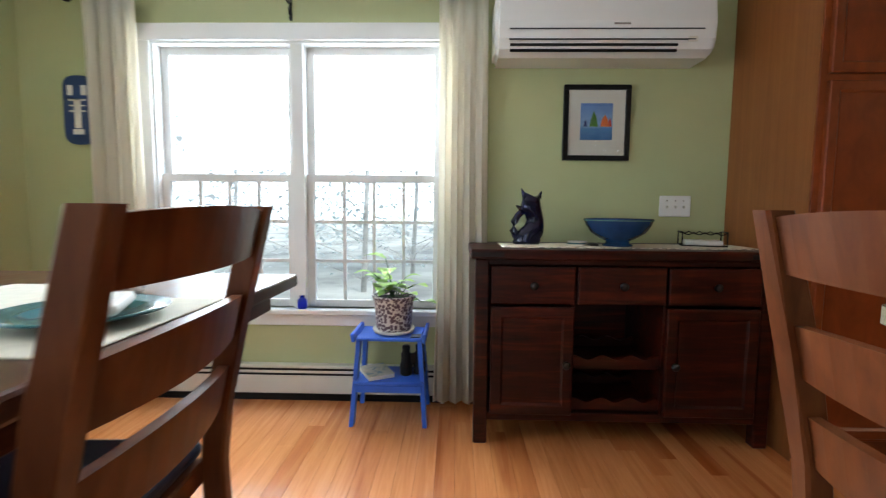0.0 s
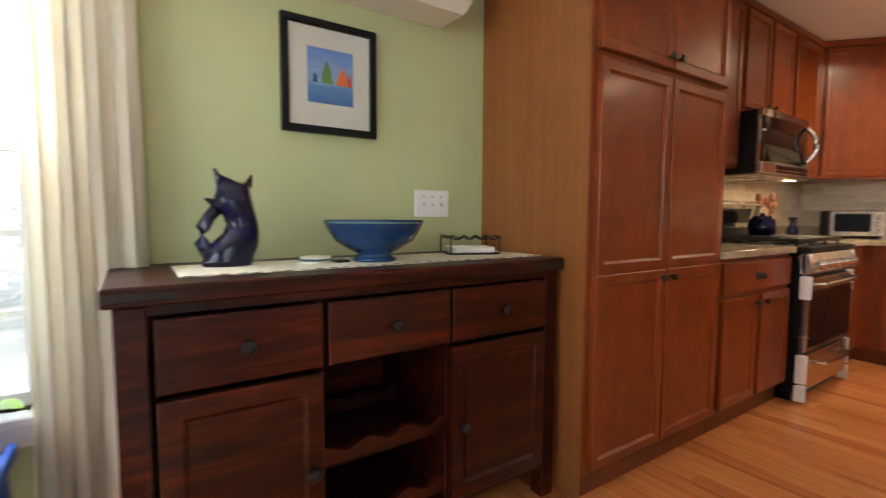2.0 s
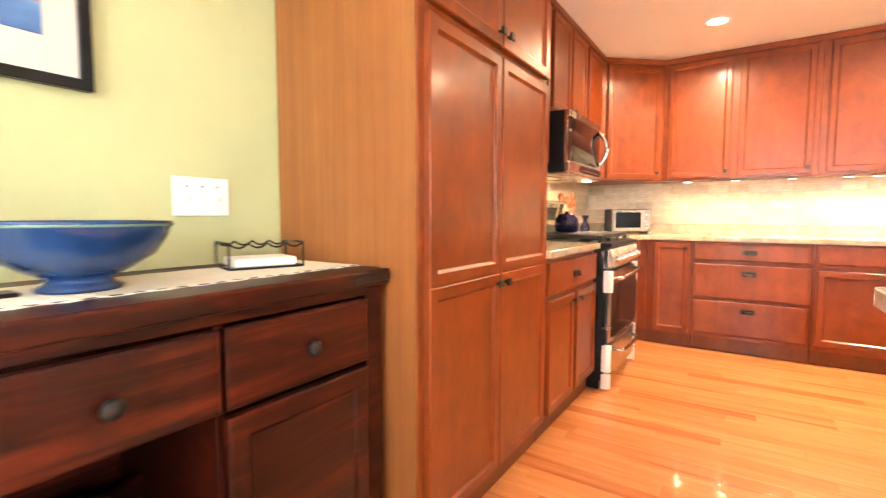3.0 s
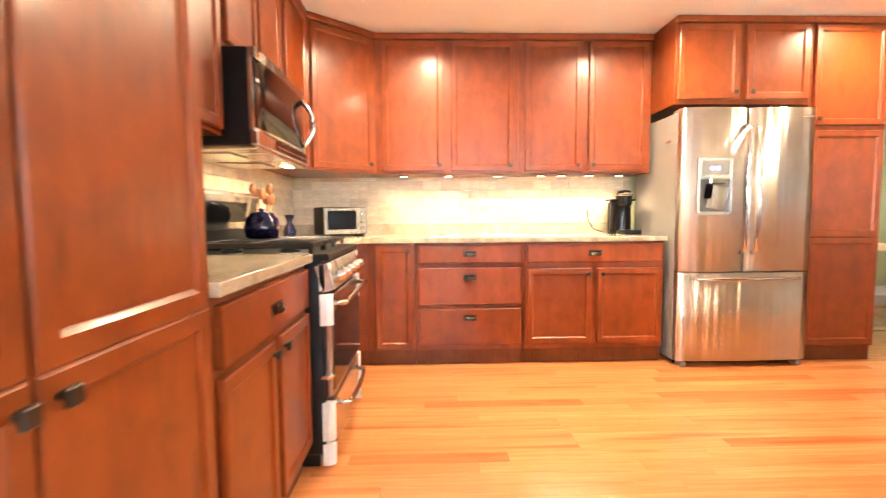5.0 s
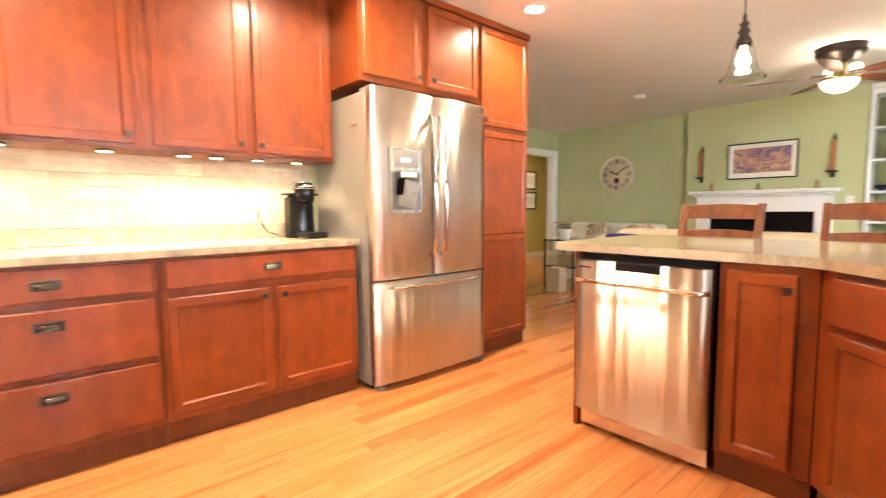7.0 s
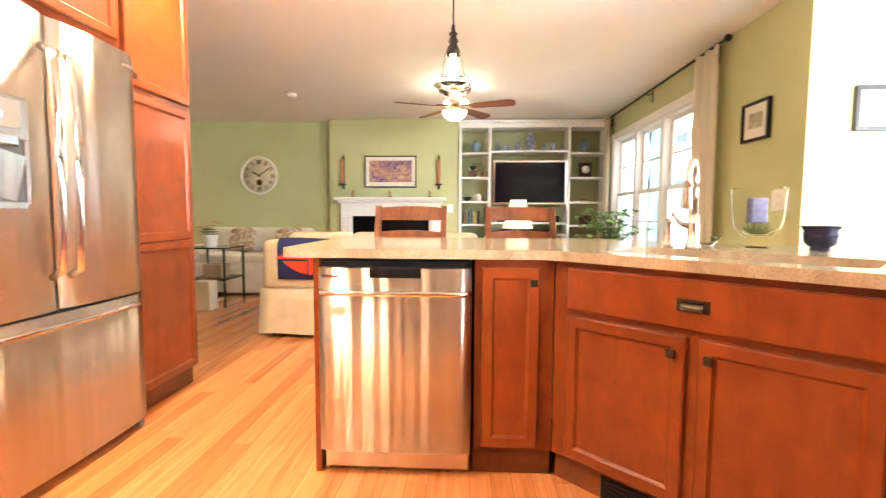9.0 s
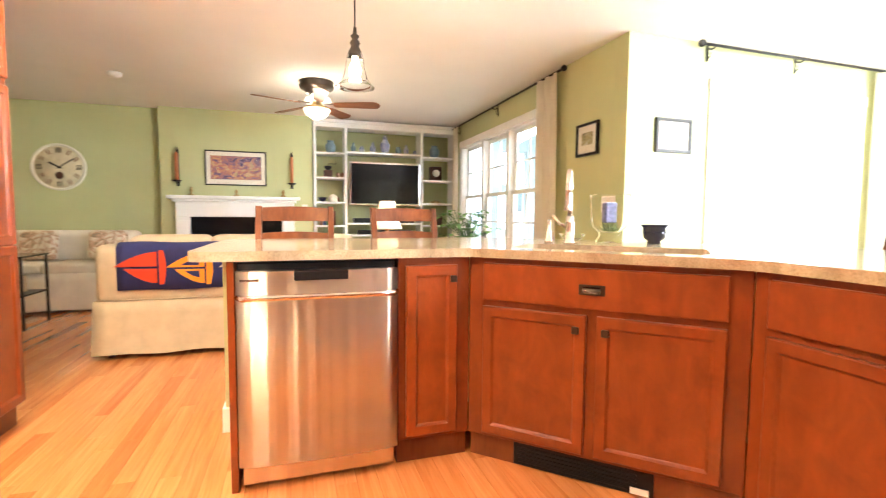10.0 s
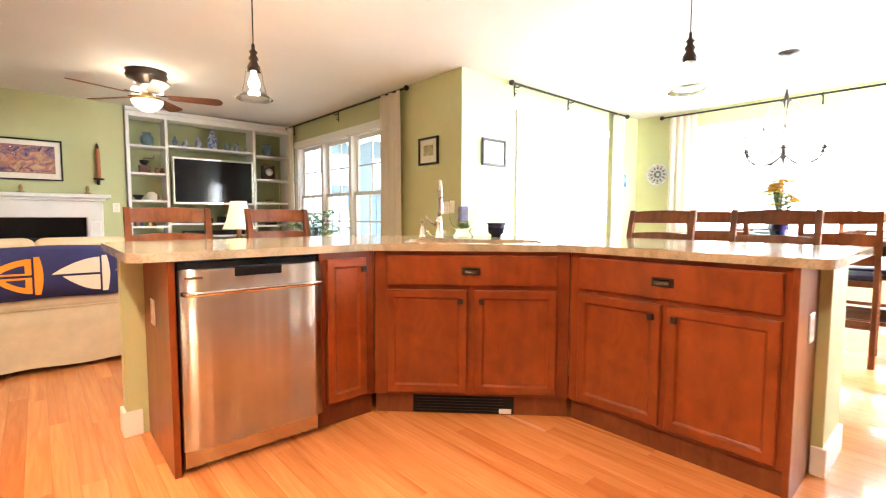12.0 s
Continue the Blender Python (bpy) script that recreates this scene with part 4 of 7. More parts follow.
# sink, tap and what stands round it
sink = thing("sink", DG, "stainless undermount kitchen sink", "sink")
sb = bmesh.new()
for lo, hi in (((0.12, 0.09, 0.70), (0.91, 0.48, 0.704)), ((0.12, 0.09, 0.70), (0.128, 0.48, 0.878)), ((0.902, 0.09, 0.70), (0.91, 0.48, 0.878)), ((0.128, 0.09, 0.704), (0.902, 0.098, 0.878)), ((0.128, 0.472, 0.704), (0.902, 0.48, 0.878))):
    bm_box(lo, hi, 0, sb)
part("basin", sb, STEEL_V, sink)
part("drain", bm_turn([(0.045, 0), (0.04, 0.004), (0.0, 0.004)], 18, None, (0.5, 0.29, 0.705)), CHROME, sink)

tap = thing("faucet", pose(2.165, -0.775, TOP1, 0, 0, -38), "brushed nickel gooseneck kitchen faucet", "faucet")
part("base", bm_turn([(0.030, 0), (0.030, 0.010), (0.024, 0.016), (0.022, 0.10), (0.018, 0.14), (0.0, 0.14)], 20), NICKEL, tap)
arc = [(0, 0, 0.13), (0, 0, 0.25)] + [(0, 0.062 - 0.062 * math.cos(a), 0.27 + 0.085 * math.sin(a)) for a in [math.pi * k / 10 for k in range(11)]] + [(0, 0.124, 0.24)]
part("spout", bm_tube(arc, 0.0125, 12), NICKEL, tap)
part("spray_head", bm_cyl((0, 0.124, 0.245), (0, 0.122, 0.165), 0.015, 0.018, 16), NICKEL, tap)
part("lever", bm_tube([(0.02, 0, 0.09), (0.05, 0, 0.10), (0.085, 0, 0.145)], [0.012, 0.008, 0.007], 8), NICKEL, tap)
soap = thing("soap_dispenser", pose(2.225, -0.872, TOP1), "brushed nickel soap dispenser by the sink", "dispenser")
part("base", bm_turn([(0.024, 0), (0.022, 0.012), (0.016, 0.02), (0.016, 0.06), (0.010, 0.07), (0.009, 0.11), (0.012, 0.118), (0.0, 0.122)], 16), NICKEL, soap)
part("nozzle", bm_tube([(0, 0, 0.105), (0.02, 0.03, 0.118), (0.025, 0.05, 0.108)], 0.006, 8), NICKEL, soap)

bowl_profile = [(0.030, 0), (0.034, 0.004), (0.030, 0.012), (0.050, 0.028), (0.055, 0.055), (0.053, 0.074), (0.064, 0.088), (0.062, 0.091), (0.050, 0.076), (0.050, 0.06), (0.040, 0.03), (0.0, 0.018)]
single("small_bowl", bm_turn([(r * 1.05, z * 1.08) for r, z in bowl_profile], 28), COBALT, pose(1.713, -0.70, TOP1), "small cobalt blue glazed bowl on the island", "bowl")
jar = thing("glass_jar", pose(1.845, -0.885, TOP1), "flared clear glass jar holding a packet and pale moss", "jar")
part("jar", bm_turn([(0.068, 0), (0.070, 0.008), (0.050, 0.035), (0.055, 0.05), (0.088, 0.085), (0.097, 0.13), (0.104, 0.25), (0.107, 0.255), (0.101, 0.25), (0.094, 0.13), (0.084, 0.088), (0.05, 0.056), (0.0, 0.052)], 30), CLEAR, jar)
part("packet", bm_box((-0.034, -0.02, 0.105), (0.040, 0.02, 0.215), 0.006), paint("lilac_packet_paper", (0.24, 0.25, 0.44), 0.6, 0.3, 40), jar)
tuft = bmesh.new()
for k in range(46):
    a, r = k * 2.4, 0.010 + 0.0011 * k
    bm_cyl((r * 0.5 * math.cos(a), r * 0.5 * math.sin(a), 0.060), (r * math.cos(a), r * math.sin(a), 0.095 + 0.018 * math.sin(k * 1.7)), 0.006, 0.001, 5, tuft)
part("air_plant", tuft, paint("pale_moss_green", (0.22, 0.30, 0.12), 0.8, 0.3, 40), jar)
dish = thing("glass_dish", pose(2.03, -0.96, TOP1), "small clear glass dish near the tap", "dish")
part("bowl", bm_turn([(0.035, 0), (0.04, 0.004), (0.062, 0.03), (0.07, 0.045), (0.066, 0.045), (0.056, 0.028), (0.03, 0.008), (0.0, 0.008)], 22), CLEAR, dish)

# ---- things on the kitchen counter ----
oven2 = thing("toaster_oven", pose(5.030, 2.440, TOP1, 0, 0, -55) @ Matrix.Diagonal((0.9, 0.70, 1.0, 1)), "small stainless toaster oven with three dials", "toaster oven")
part("body", bm_box((-0.005, 0.01, 0.015), (0.40, 0.27, 0.225), 0.01, None, 2), BLACK, oven2)
part("front_frame", bm_box((0.0, -0.012, 0.02), (0.395, 0.009, 0.222), 0.004), STEEL_V, oven2)
part("glass", bm_box((0.03, -0.017, 0.055), (0.29, -0.0125, 0.195), 0.002), BLACKGLASS, oven2)
bar_handle(oven2, (0.05, -0.016, 0.205), (0.27, -0.016, 0.205), (0, -0.022, 0), CHROME, 0.006)
for z in (0.06, 0.115, 0.17):
    part("dial", turned_by(bm_turn([(0.018, 0), (0.016, 0.016), (0.0, 0.018)], 14), pose(0.345, -0.0125, z, 90, 0, 0)), CHROME, oven2)
for x in (0.03, 0.36):
    part("foot", bm_box((x, 0.02, 0), (x + 0.02, 0.24, 0.0155)), BLACK, oven2)

coffee = thing("coffee_maker", pose(5.17, 0.115, TOP1, 0, 0, -80), "black single-cup coffee maker with a chrome handle", "coffee maker")
part("body", bm_turn([(0.082, 0.0), (0.086, 0.01), (0.082, 0.04), (0.080, 0.24), (0.084, 0.27), (0.0, 0.272)], 28, None, (0, 0.07, 0)), BLACKGLASS, coffee)
part("side_wing", bm_box((-0.108, 0.02, 0.262), (0.108, 0.12, 0.276), 0.005), BLACKGLASS, coffee)
part("brew_band", bm_turn([(0.066, 0.0), (0.069, 0.004), (0.066, 0.008), (0.0, 0.008)], 24, None, (0, 0.02, 0.300)), CHROME, coffee)
part("head", bm_turn([(0.050, 0.0), (0.060, 0.02), (0.064, 0.085), (0.056, 0.105), (0.050, 0.125), (0.0, 0.135)], 22, None, (0, 0.02, 0.215)), BLACKGLASS, coffee)
part("handle", bm_tube([(-0.055, 0.0, 0.312), (-0.035, -0.052, 0.318), (0.035, -0.052, 0.318), (0.055, 0.0, 0.312)], 0.007, 8), CHROME, coffee)
part("drip_tray", bm_box((-0.07, -0.12, 0.0), (0.07, 0.01, 0.035), 0.012, None, 2), BLACK, coffee)
part("water_tank", bm_turn([(0.045, 0.0), (0.047, 0.01), (0.047, 0.25), (0.0, 0.26)], 22, None, (0, 0.165, 0)), BLACKGLASS, coffee)
single("power_cord", bm_tube([(5.32, 0.24, 0.93), (5.34, 0.30, 0.95), (5.36, 0.34, 1.02), (5.400, 0.34, 1.12)], 0.004, 6), BLACK, None, "black power cord of the coffee maker", "cord")
single("wall_socket", bm_box((5.402, 0.295, 1.10), (5.408, 0.375, 1.215), 0.003), WHITEPL, None, "white wall socket on the tiles", "socket")

crock = thing("utensil_crock", pose(4.40, 2.66, TOP1), "cobalt blue crock full of wooden spoons", "crock")
part("pot", bm_turn([(0.055, 0), (0.068, 0.01), (0.072, 0.07), (0.066, 0.13), (0.070, 0.15), (0.064, 0.15), (0.060, 0.12), (0.0, 0.02)], 24), COBALT, crock)
random.seed(4)
for i in range(7):
    a, r = i * 0.9, 0.03
    tip = (0.07 * math.cos(a), 0.05 * math.sin(a), 0.25 + 0.03 * (i % 3))
    u = bm_tube([(r * math.cos(a) * 0.4, r * math.sin(a) * 0.4, 0.03), tip], 0.005, 6)
    bm_turn([(0.0, -0.03), (0.018, -0.015), (0.024, 0.01), (0.016, 0.035), (0.0, 0.045)], 10, u, tip)
    part("wooden_spoon", u, BLADE, crock)
kettle = thing("cooking_pot", pose(3.975, 2.515, 0.9585) @ Matrix.Diagonal((1.0, 1.0, 1.05, 1)), "squat cobalt blue lidded pot on the back burner", "pot")
part("body", bm_turn([(0.070, 0), (0.082, 0.01), (0.088, 0.05), (0.080, 0.095), (0.060, 0.115), (0.063, 0.12), (0.04, 0.128), (0.0, 0.13)], 26), COBALT, kettle)
part("lid_knob", bm_turn([(0.012, 0), (0.018, 0.012), (0.0, 0.022)], 12, None, (0, 0, 0.128)), COBALT, kettle)
mill = single("pepper_mill", bm_turn([(0.040, 0), (0.044, 0.012), (0.046, 0.055), (0.030, 0.090), (0.018, 0.115), (0.021, 0.130), (0.034, 0.158), (0.036, 0.166), (0.0, 0.170)], 18), COBALT, pose(4.94, 2.665, TOP1), "flared cobalt blue mill beside the toaster oven", "pepper mill")
single("spoon_jar", bm_turn([(0.04, 0), (0.045, 0.01), (0.045, 0.10), (0.04, 0.115), (0.0, 0.115)], 18), TERRACOTTA, pose(4.31, 2.69, TOP1), "brown stoneware jar behind the crock", "jar")

# under-cabinet puck lights
def puck(x, y, z, power=3.2):
    ob = thing("puck_light", pose(x, y, z), "round warm under-cabinet puck light, lit", "light", "under-cabinet lights")
    part("rim", bm_turn([(0.030, 0), (0.036, -0.002), (0.036, -0.010), (0.030, -0.012)], 18), NICKEL, ob)
    part("lens", bm_turn([(0.0, -0.013), (0.029, -0.0125), (0.029, -0.010), (0.0, -0.010)], 18), PUCK, ob)
    lamp("puck_lamp", "SPOT", look((x, y, z - 0.016), (x + 0.03, y, z - 1)), power, WARM, 0.02, None, 140, 0.8)


for y in (1.85, 1.50, 1.12, 0.78, 0.62, 0.40, 0.16):
    puck(5.20, y, 1.384, PUCK_W)
puck(3.05, 2.60, 1.384, PUCK_W)
puck(4.50, 2.60, 1.384, PUCK_W)
lamp("hood_lamp", "AREA", look((4.10, 2.42, 1.325), (4.10, 2.47, 0)), 3.5, WARM, 0.08)

# recessed ceiling lamps
def can_light(x, y, power):
    ob = thing("recessed_light", pose(x, y, CEILING), "round recessed ceiling light with a white trim, lit", "light", "recessed lights")
    part("trim_ring", bm_turn([(0.062, 0.0), (0.085, -0.001), (0.088, -0.006), (0.066, -0.008), (0.060, -0.004)], 28), WHITEPL, ob)
    part("lens", bm_turn([(0.0, -0.012), (0.04, -0.011), (0.060, -0.006), (0.060, -0.001), (0.0, -0.001)], 24), CANGLOW, ob)
    lamp("recessed_lamp", "AREA", look((x, y, CEILING - 0.02), (x, y + 0.001, 0)), power, CAN_COLOR, 0.12, None, 160)


# the last one is unseen, added to brighten the hall
for x, y in ((4.40, 1.63), (4.45, -1.21), (4.42, 0.25), (8.2, -5.6)):
    can_light(x, y, CAN_W * (0.6 if y < -1 else 1.0))

detector = thing("smoke_detector", pose(5.12, -4.10, CEILING), "white round smoke detector on the ceiling", "smoke detector")
part("case", bm_turn([(0.0, -0.045), (0.05, -0.042), (0.062, -0.025), (0.066, 0.0)], 24), WHITEPL, detector)


# pendants over the island
def pendant(x, y, zb, lit):
    ob = thing("pendant_light", pose(x, y, zb), "clear glass bell pendant on a thin cord, " + ("lit" if lit else "unlit"), "pendant light", "island pendants")
    part("cord", bm_cyl((0, 0, 0.20), (0, 0, CEILING - zb - 0.02), 0.0035, None, 8), IRON, ob)
    part("canopy", bm_turn([(0.0, -0.025), (0.04, -0.02), (0.06, -0.004), (0.06, 0.0)], 20, None, (0, 0, CEILING - zb)), BRONZE, ob)
    part("socket", bm_turn([(0.0, 0.205), (0.008, 0.20), (0.010, 0.17), (0.022, 0.16), (0.014, 0.145), (0.026, 0.125), (0.018, 0.11), (0.032, 0.085), (0.034, 0.06), (0.0, 0.058)][::-1], 18), BRONZE, ob, "dark bronze turned socket")
    part("shade", bm_turn([(0.035, 0.075), (0.042, 0.055), (0.048, 0.0), (0.062, -0.05), (0.095, -0.085), (0.093, -0.087), (0.059, -0.05), (0.045, 0.0), (0.039, 0.053)], 26), CLEAR, ob, "flared clear glass shade").visible_shadow = False
    part("bulb", bm_turn([(0.012, 0.055), (0.016, 0.035), (0.030, 0.0), (0.028, -0.02), (0.012, -0.04), (0.0, -0.043)][::-1], 18), BULBGLOW if lit else CLEAR, ob)
    if lit:
        lamp("pendant_lamp", "POINT", pose(x, y, zb - 0.06), PEND_W, BULB, 0.03)


pendant(3.178, -1.12, 1.765, True)
pendant(1.62, 0.485, 1.765, False)

# ceiling fan
fan = thing("ceiling_fan", pose(3.24, -3.79, CEILING), "bronze hugger ceiling fan with wooden blades and a lit bowl", "ceiling fan")
part("canopy", bm_turn([(0.0, -0.135), (0.08, -0.132), (0.115, -0.11), (0.13, -0.085), (0.165, -0.07), (0.175, -0.045), (0.165, -0.02), (0.175, 0.0)], 32), BRONZE, fan)
part("light_bowl", bm_turn([(0.0, -0.375), (0.05, -0.368), (0.10, -0.34), (0.128, -0.30), (0.135, -0.275), (0.0, -0.27)], 28), BOWLGLOW, fan, "frosted glass light bowl")
part("hub", bm_turn([(0.0, -0.272), (0.13, -0.27), (0.13, -0.255), (0.07, -0.24), (0.045, -0.21), (0.045, -0.15), (0.06, -0.135), (0.0, -0.134)], 28), BRASS, fan)
for k in range(3):
    a = radians(78 + 120 * k)
    c, s_ = 0.10 * math.cos(a), 0.10 * math.sin(a)
    part("upper_globe", bm_turn([(0.0, -0.215), (0.030, -0.208), (0.046, -0.185), (0.044, -0.160), (0.026, -0.140), (0.0, -0.137)], 16, None, (c, s_, 0)), BOWLGLOW, fan, "small frosted upper globe").visible_shadow = False
    lamp("fan_uplamp", "POINT", pose(3.24 + 1.75 * c, -3.79 + 1.75 * s_, CEILING - 0.17), FAN_W * 0.26, FANBULB, 0.03)
for k in range(5):
    a = radians(19.5 + 72 * k)
    m = Matrix.Rotation(a, 4, "Z")
    iron = part("blade_arm", turned_by(bm_box((0.07, -0.018, -0.222), (0.20, 0.018, -0.214), 0.003), m), BRONZE, fan)
    outline = rounded([(0.17, -0.05), (0.62, -0.075), (0.66, 0.0), (0.62, 0.075), (0.17, 0.05)], 0.05, 4)
    part("blade", turned_by(bm_slab(outline, -0.004, 0.004, 0.001), m @ pose(0, 0, -0.228, -12, 0, 0)), BLADE, iron, "reddish brown wooden blade")
lamp("fan_lamp", "POINT", pose(3.24, -3.79, CEILING - 0.43), FAN_W, FANBULB, 0.12)


# ---- chairs ----
def ladder_chair(m, label, group="counter-height chairs"):
    """Counter-height ladder-back chair: the back towards +y, the seat before it."""
    ob = thing("counter_chair", m, label, "chair", group)
    w, lean = 0.43, 0.10
    def post(x):
        b = bmesh.new()
        prev = None
        zs = [0.0, 0.30, 0.60, 0.72, 0.90, 1.106]
        ys = [0.05, 0.01, 0.0, 0.012, 0.05, lean]
        rings = []
        for z, y in zip(zs, ys):
            rings.append([b.verts.new((x + dx, y + dy, z)) for dx, dy in ((-0.018, -0.022), (0.018, -0.022), (0.018, 0.022), (-0.018, 0.022))])
        for r, q in zip(rings, rings[1:]):
            for i in range(4):
                b.faces.new((r[i], r[(i + 1) % 4], q[(i + 1) % 4], q[i]))
        b.faces.new(rings[0][::-1])
        b.faces.new(rings[-1])
        bmesh.ops.bevel(b, geom=[e for e in b.edges if abs((e.verts[0].co - e.verts[1].co).z) > 0.05], offset=0.005, segments=1, affect="EDGES")
        return b
    for x in (-w / 2, w / 2):
        part("back_post", post(x), CHAIRWOOD, ob)
    def yat(z):
        return float(np.interp(z, [0.6, 0.72, 0.90, 1.10], [0.0, 0.012, 0.05, lean]))
    for z0, z1 in ((1.014, 1.096), (0.858, 0.938), (0.720, 0.800)):
        b = bmesh.new()
        n = 10
        rows = []
        for z in (z0, z1):
            f, k = [], []
            for i in range(n + 1):
                u = i / n
                bow = 0.030 * (1 - (2 * u - 1) ** 2)
                y = yat(z) + bow
                top = 0.010 * (1 - (2 * u - 1) ** 2) if z == z1 else 0
                f.append(b.verts.new(((u - 0.5) * (w - 0.03), y - 0.010, z + top)))
                k.append(b.verts.new(((u - 0.5) * (w - 0.03), y + 0.010, z + top)))
            rows.append((f, k))
        (f0, k0), (f1, k1) = rows
        for i in range(n):
            b.faces.new((f0[i], f0[i + 1], f1[i + 1], f1[i]))
            b.faces.new((k0[i + 1], k0[i], k1[i], k1[i + 1]))
            b.faces.new((f1[i], f1[i + 1], k1[i + 1], k1[i]))
            b.faces.new((f0[i + 1], f0[i], k0[i], k0[i + 1]))
        bmesh.ops.recalc_face_normals(b, faces=b.faces)
        part("slat", b, CHAIRWOOD, ob)
    for x in (-w / 2 + 0.005, w / 2 - 0.005):
        part("leg", bm_box((x - 0.019, -0.42, 0.0), (x + 0.019, -0.38, 0.60), 0.004), CHAIRWOOD, ob)
        part("stretcher", bm_box((x - 0.010, -0.385, 0.24), (x + 0.010, 0.0, 0.27), 0.003), CHAIRWOOD, ob)
    part("stretcher", bm_box((-w / 2, -0.412, 0.19), (w / 2, -0.390, 0.225), 0.003), CHAIRWOOD, ob)
    part("stretcher", bm_box((-w / 2, -0.010, 0.29), (w / 2, 0.010, 0.32), 0.003), CHAIRWOOD, ob)
    part("seat_frame", bm_box((-w / 2 - 0.004, -0.425, 0.56), (w / 2 + 0.004, -0.018, 0.605), 0.004), CHAIRWOOD, ob)
    part("seat", bm_box((-w / 2 - 0.012, -0.435, 0.606), (w / 2 + 0.012, -0.026, 0.645), 0.016, None, 3), SEATPAD, ob, "dark blue upholstered seat pad")
    return ob


SEATPAD = paint("dark_blue_seat_pad", (0.02, 0.028, 0.07), 0.5, 0.1, 15, 0.3)
BROWN = "brown wooden ladder-back counter chair"
chair = ladder_chair(pose(3.47, -1.735, 0, 0, 0, 180 - 2), BROWN + ", behind the island")
copy_thing(chair, pose(2.745, -1.83, 0, 0, 0, 180 + 3))
copy_thing(chair, pose(0.765, -0.03, 0, 0, 0, 90))["label"] = BROWN + ", on the dining side of the island"
copy_thing(chair, pose(0.745, 0.655, 0, 0, 0, 93))["label"] = BROWN + ", on the dining side of the island"
copy_thing(chair, pose(-0.294, 0.83, 0, 0, 0, -87))["label"] = BROWN + ", pulled up to the dining table"
copy_thing(chair, pose(-0.31, 0.04, 0, 0, 0, -90))["label"] = BROWN + ", at the dining table"
copy_thing(chair, pose(-1.36, 0.90, 0, 0, 0, 90))["label"] = BROWN + ", by the dining room window"
copy_thing(chair, pose(-1.36, 0.05, 0, 0, 0, 90))["label"] = BROWN + ", by the dining room window"

# ---- dining table ----
table = thing("dining_table", pose(-0.83, 0.42, 0), "dark wooden counter-height trestle dining table", "table")
part("tabletop", bm_box((-0.50, -1.15, 0.855), (0.50, 1.20, 0.895), 0.008, None, 2), TABLEWOOD, table)
part("apron", bm_box((-0.44, -1.08, 0.79), (0.44, 1.13, 0.854), 0.004), TABLEWOOD, table)
for y in (-0.70, 0.75):
    part("post", bm_box((-0.06, y - 0.06, 0.08), (0.06, y + 0.06, 0.79), 0.008), TABLEWOOD, table)
    part("trestle_foot", bm_box((-0.36, y - 0.05, 0.0), (0.36, y + 0.05, 0.08), 0.012), TABLEWOOD, table)
part("stretcher", bm_box((-0.03, -0.64, 0.25), (0.03, 0.69, 0.35), 0.004), TABLEWOOD, table)

TT = 0.895
single("table_runner", bm_box((-0.99, -0.45, TT), (-0.67, 1.35, TT + 0.003), 0.001), LINEN, None, "pale linen runner on the dining table", "runner")
plate_p = [(0.0, 0.004), (0.08, 0.005), (0.095, 0.012), (0.135, 0.019), (0.137, 0.022), (0.095, 0.016), (0.08, 0.009), (0.0, 0.008)]
TEAL = material("teal_plate_glaze", (0.05, 0.14, 0.15), 0.2)
for x, y in ((-0.50, 0.98), (-0.50, 0.16), (-1.14, 0.98), (-1.14, 0.16)):
    pl = single("place_mat", bm_box((x - 0.15, y - 0.21, TT), (x + 0.15, y + 0.21, TT + 0.004), 0.002), LINEN, None, "pale woven place mat", "place mat", "place settings")
    single("dinner_plate", bm_turn(plate_p, 30), TEAL, pose(x, y, TT + 0.003), "teal glazed dinner plate", "plate", "place settings")
    single("napkin", turned_by(bm_box((-0.05, -0.08, 0), (0.05, 0.08, 0.02), 0.008, None, 2), pose(x + 0.02, y, TT + 0.022, 0, 0, 25)), PAPER, None, "folded cream napkin on the plate", "napkin", "place settings")
    single("drinking_glass", bm_turn([(0.03, 0), (0.034, 0.004), (0.038, 0.12), (0.036, 0.12), (0.031, 0.008), (0.0, 0.008)], 20), CLEAR, pose(x - 0.10 * (1 if x > -0.8 else -1), y + 0.25, TT), "clear drinking glass on the dining table", "glass", "place settings")


def leaf_blade(bm, base_p, d, length, width, droop=0.3):
    """One pointed leaf with a fold along its rib."""
    d = Vector(d).normalized()
    side = d.cross(Vector((0, 0, 1)))
    side = side.normalized() if side.length > 1e-3 else Vector((1, 0, 0))
    rows = []
    for k in range(5):
        u = k / 4
        c = Vector(base_p) + d * length * u + Vector((0, 0, -droop * length * u * u))
        half = width * math.sin(math.pi * (0.08 + 0.92 * u) ** 0.8) * 0.5
        rows.append([bm.verts.new(c - side * half + Vector((0, 0, 0.15 * half))), bm.verts.new(c), bm.verts.new(c + side * half + Vector((0, 0, 0.15 * half)))])
    for a, b in zip(rows, rows[1:]):
        bm.faces.new((a[0], a[1], b[1], b[0])).smooth = True
        bm.faces.new((a[1], a[2], b[2], b[1])).smooth = True


def flower(bm, c, r, petals=10):
    for ring, rr, up in ((petals, r, 0.25), (petals - 2, r * 0.65, 0.7)):
        for k in range(ring):
            a = 2 * math.pi * k / ring
            leaf_blade(bm, c, (math.cos(a), math.sin(a), up), rr, rr * 0.55, 0.3)


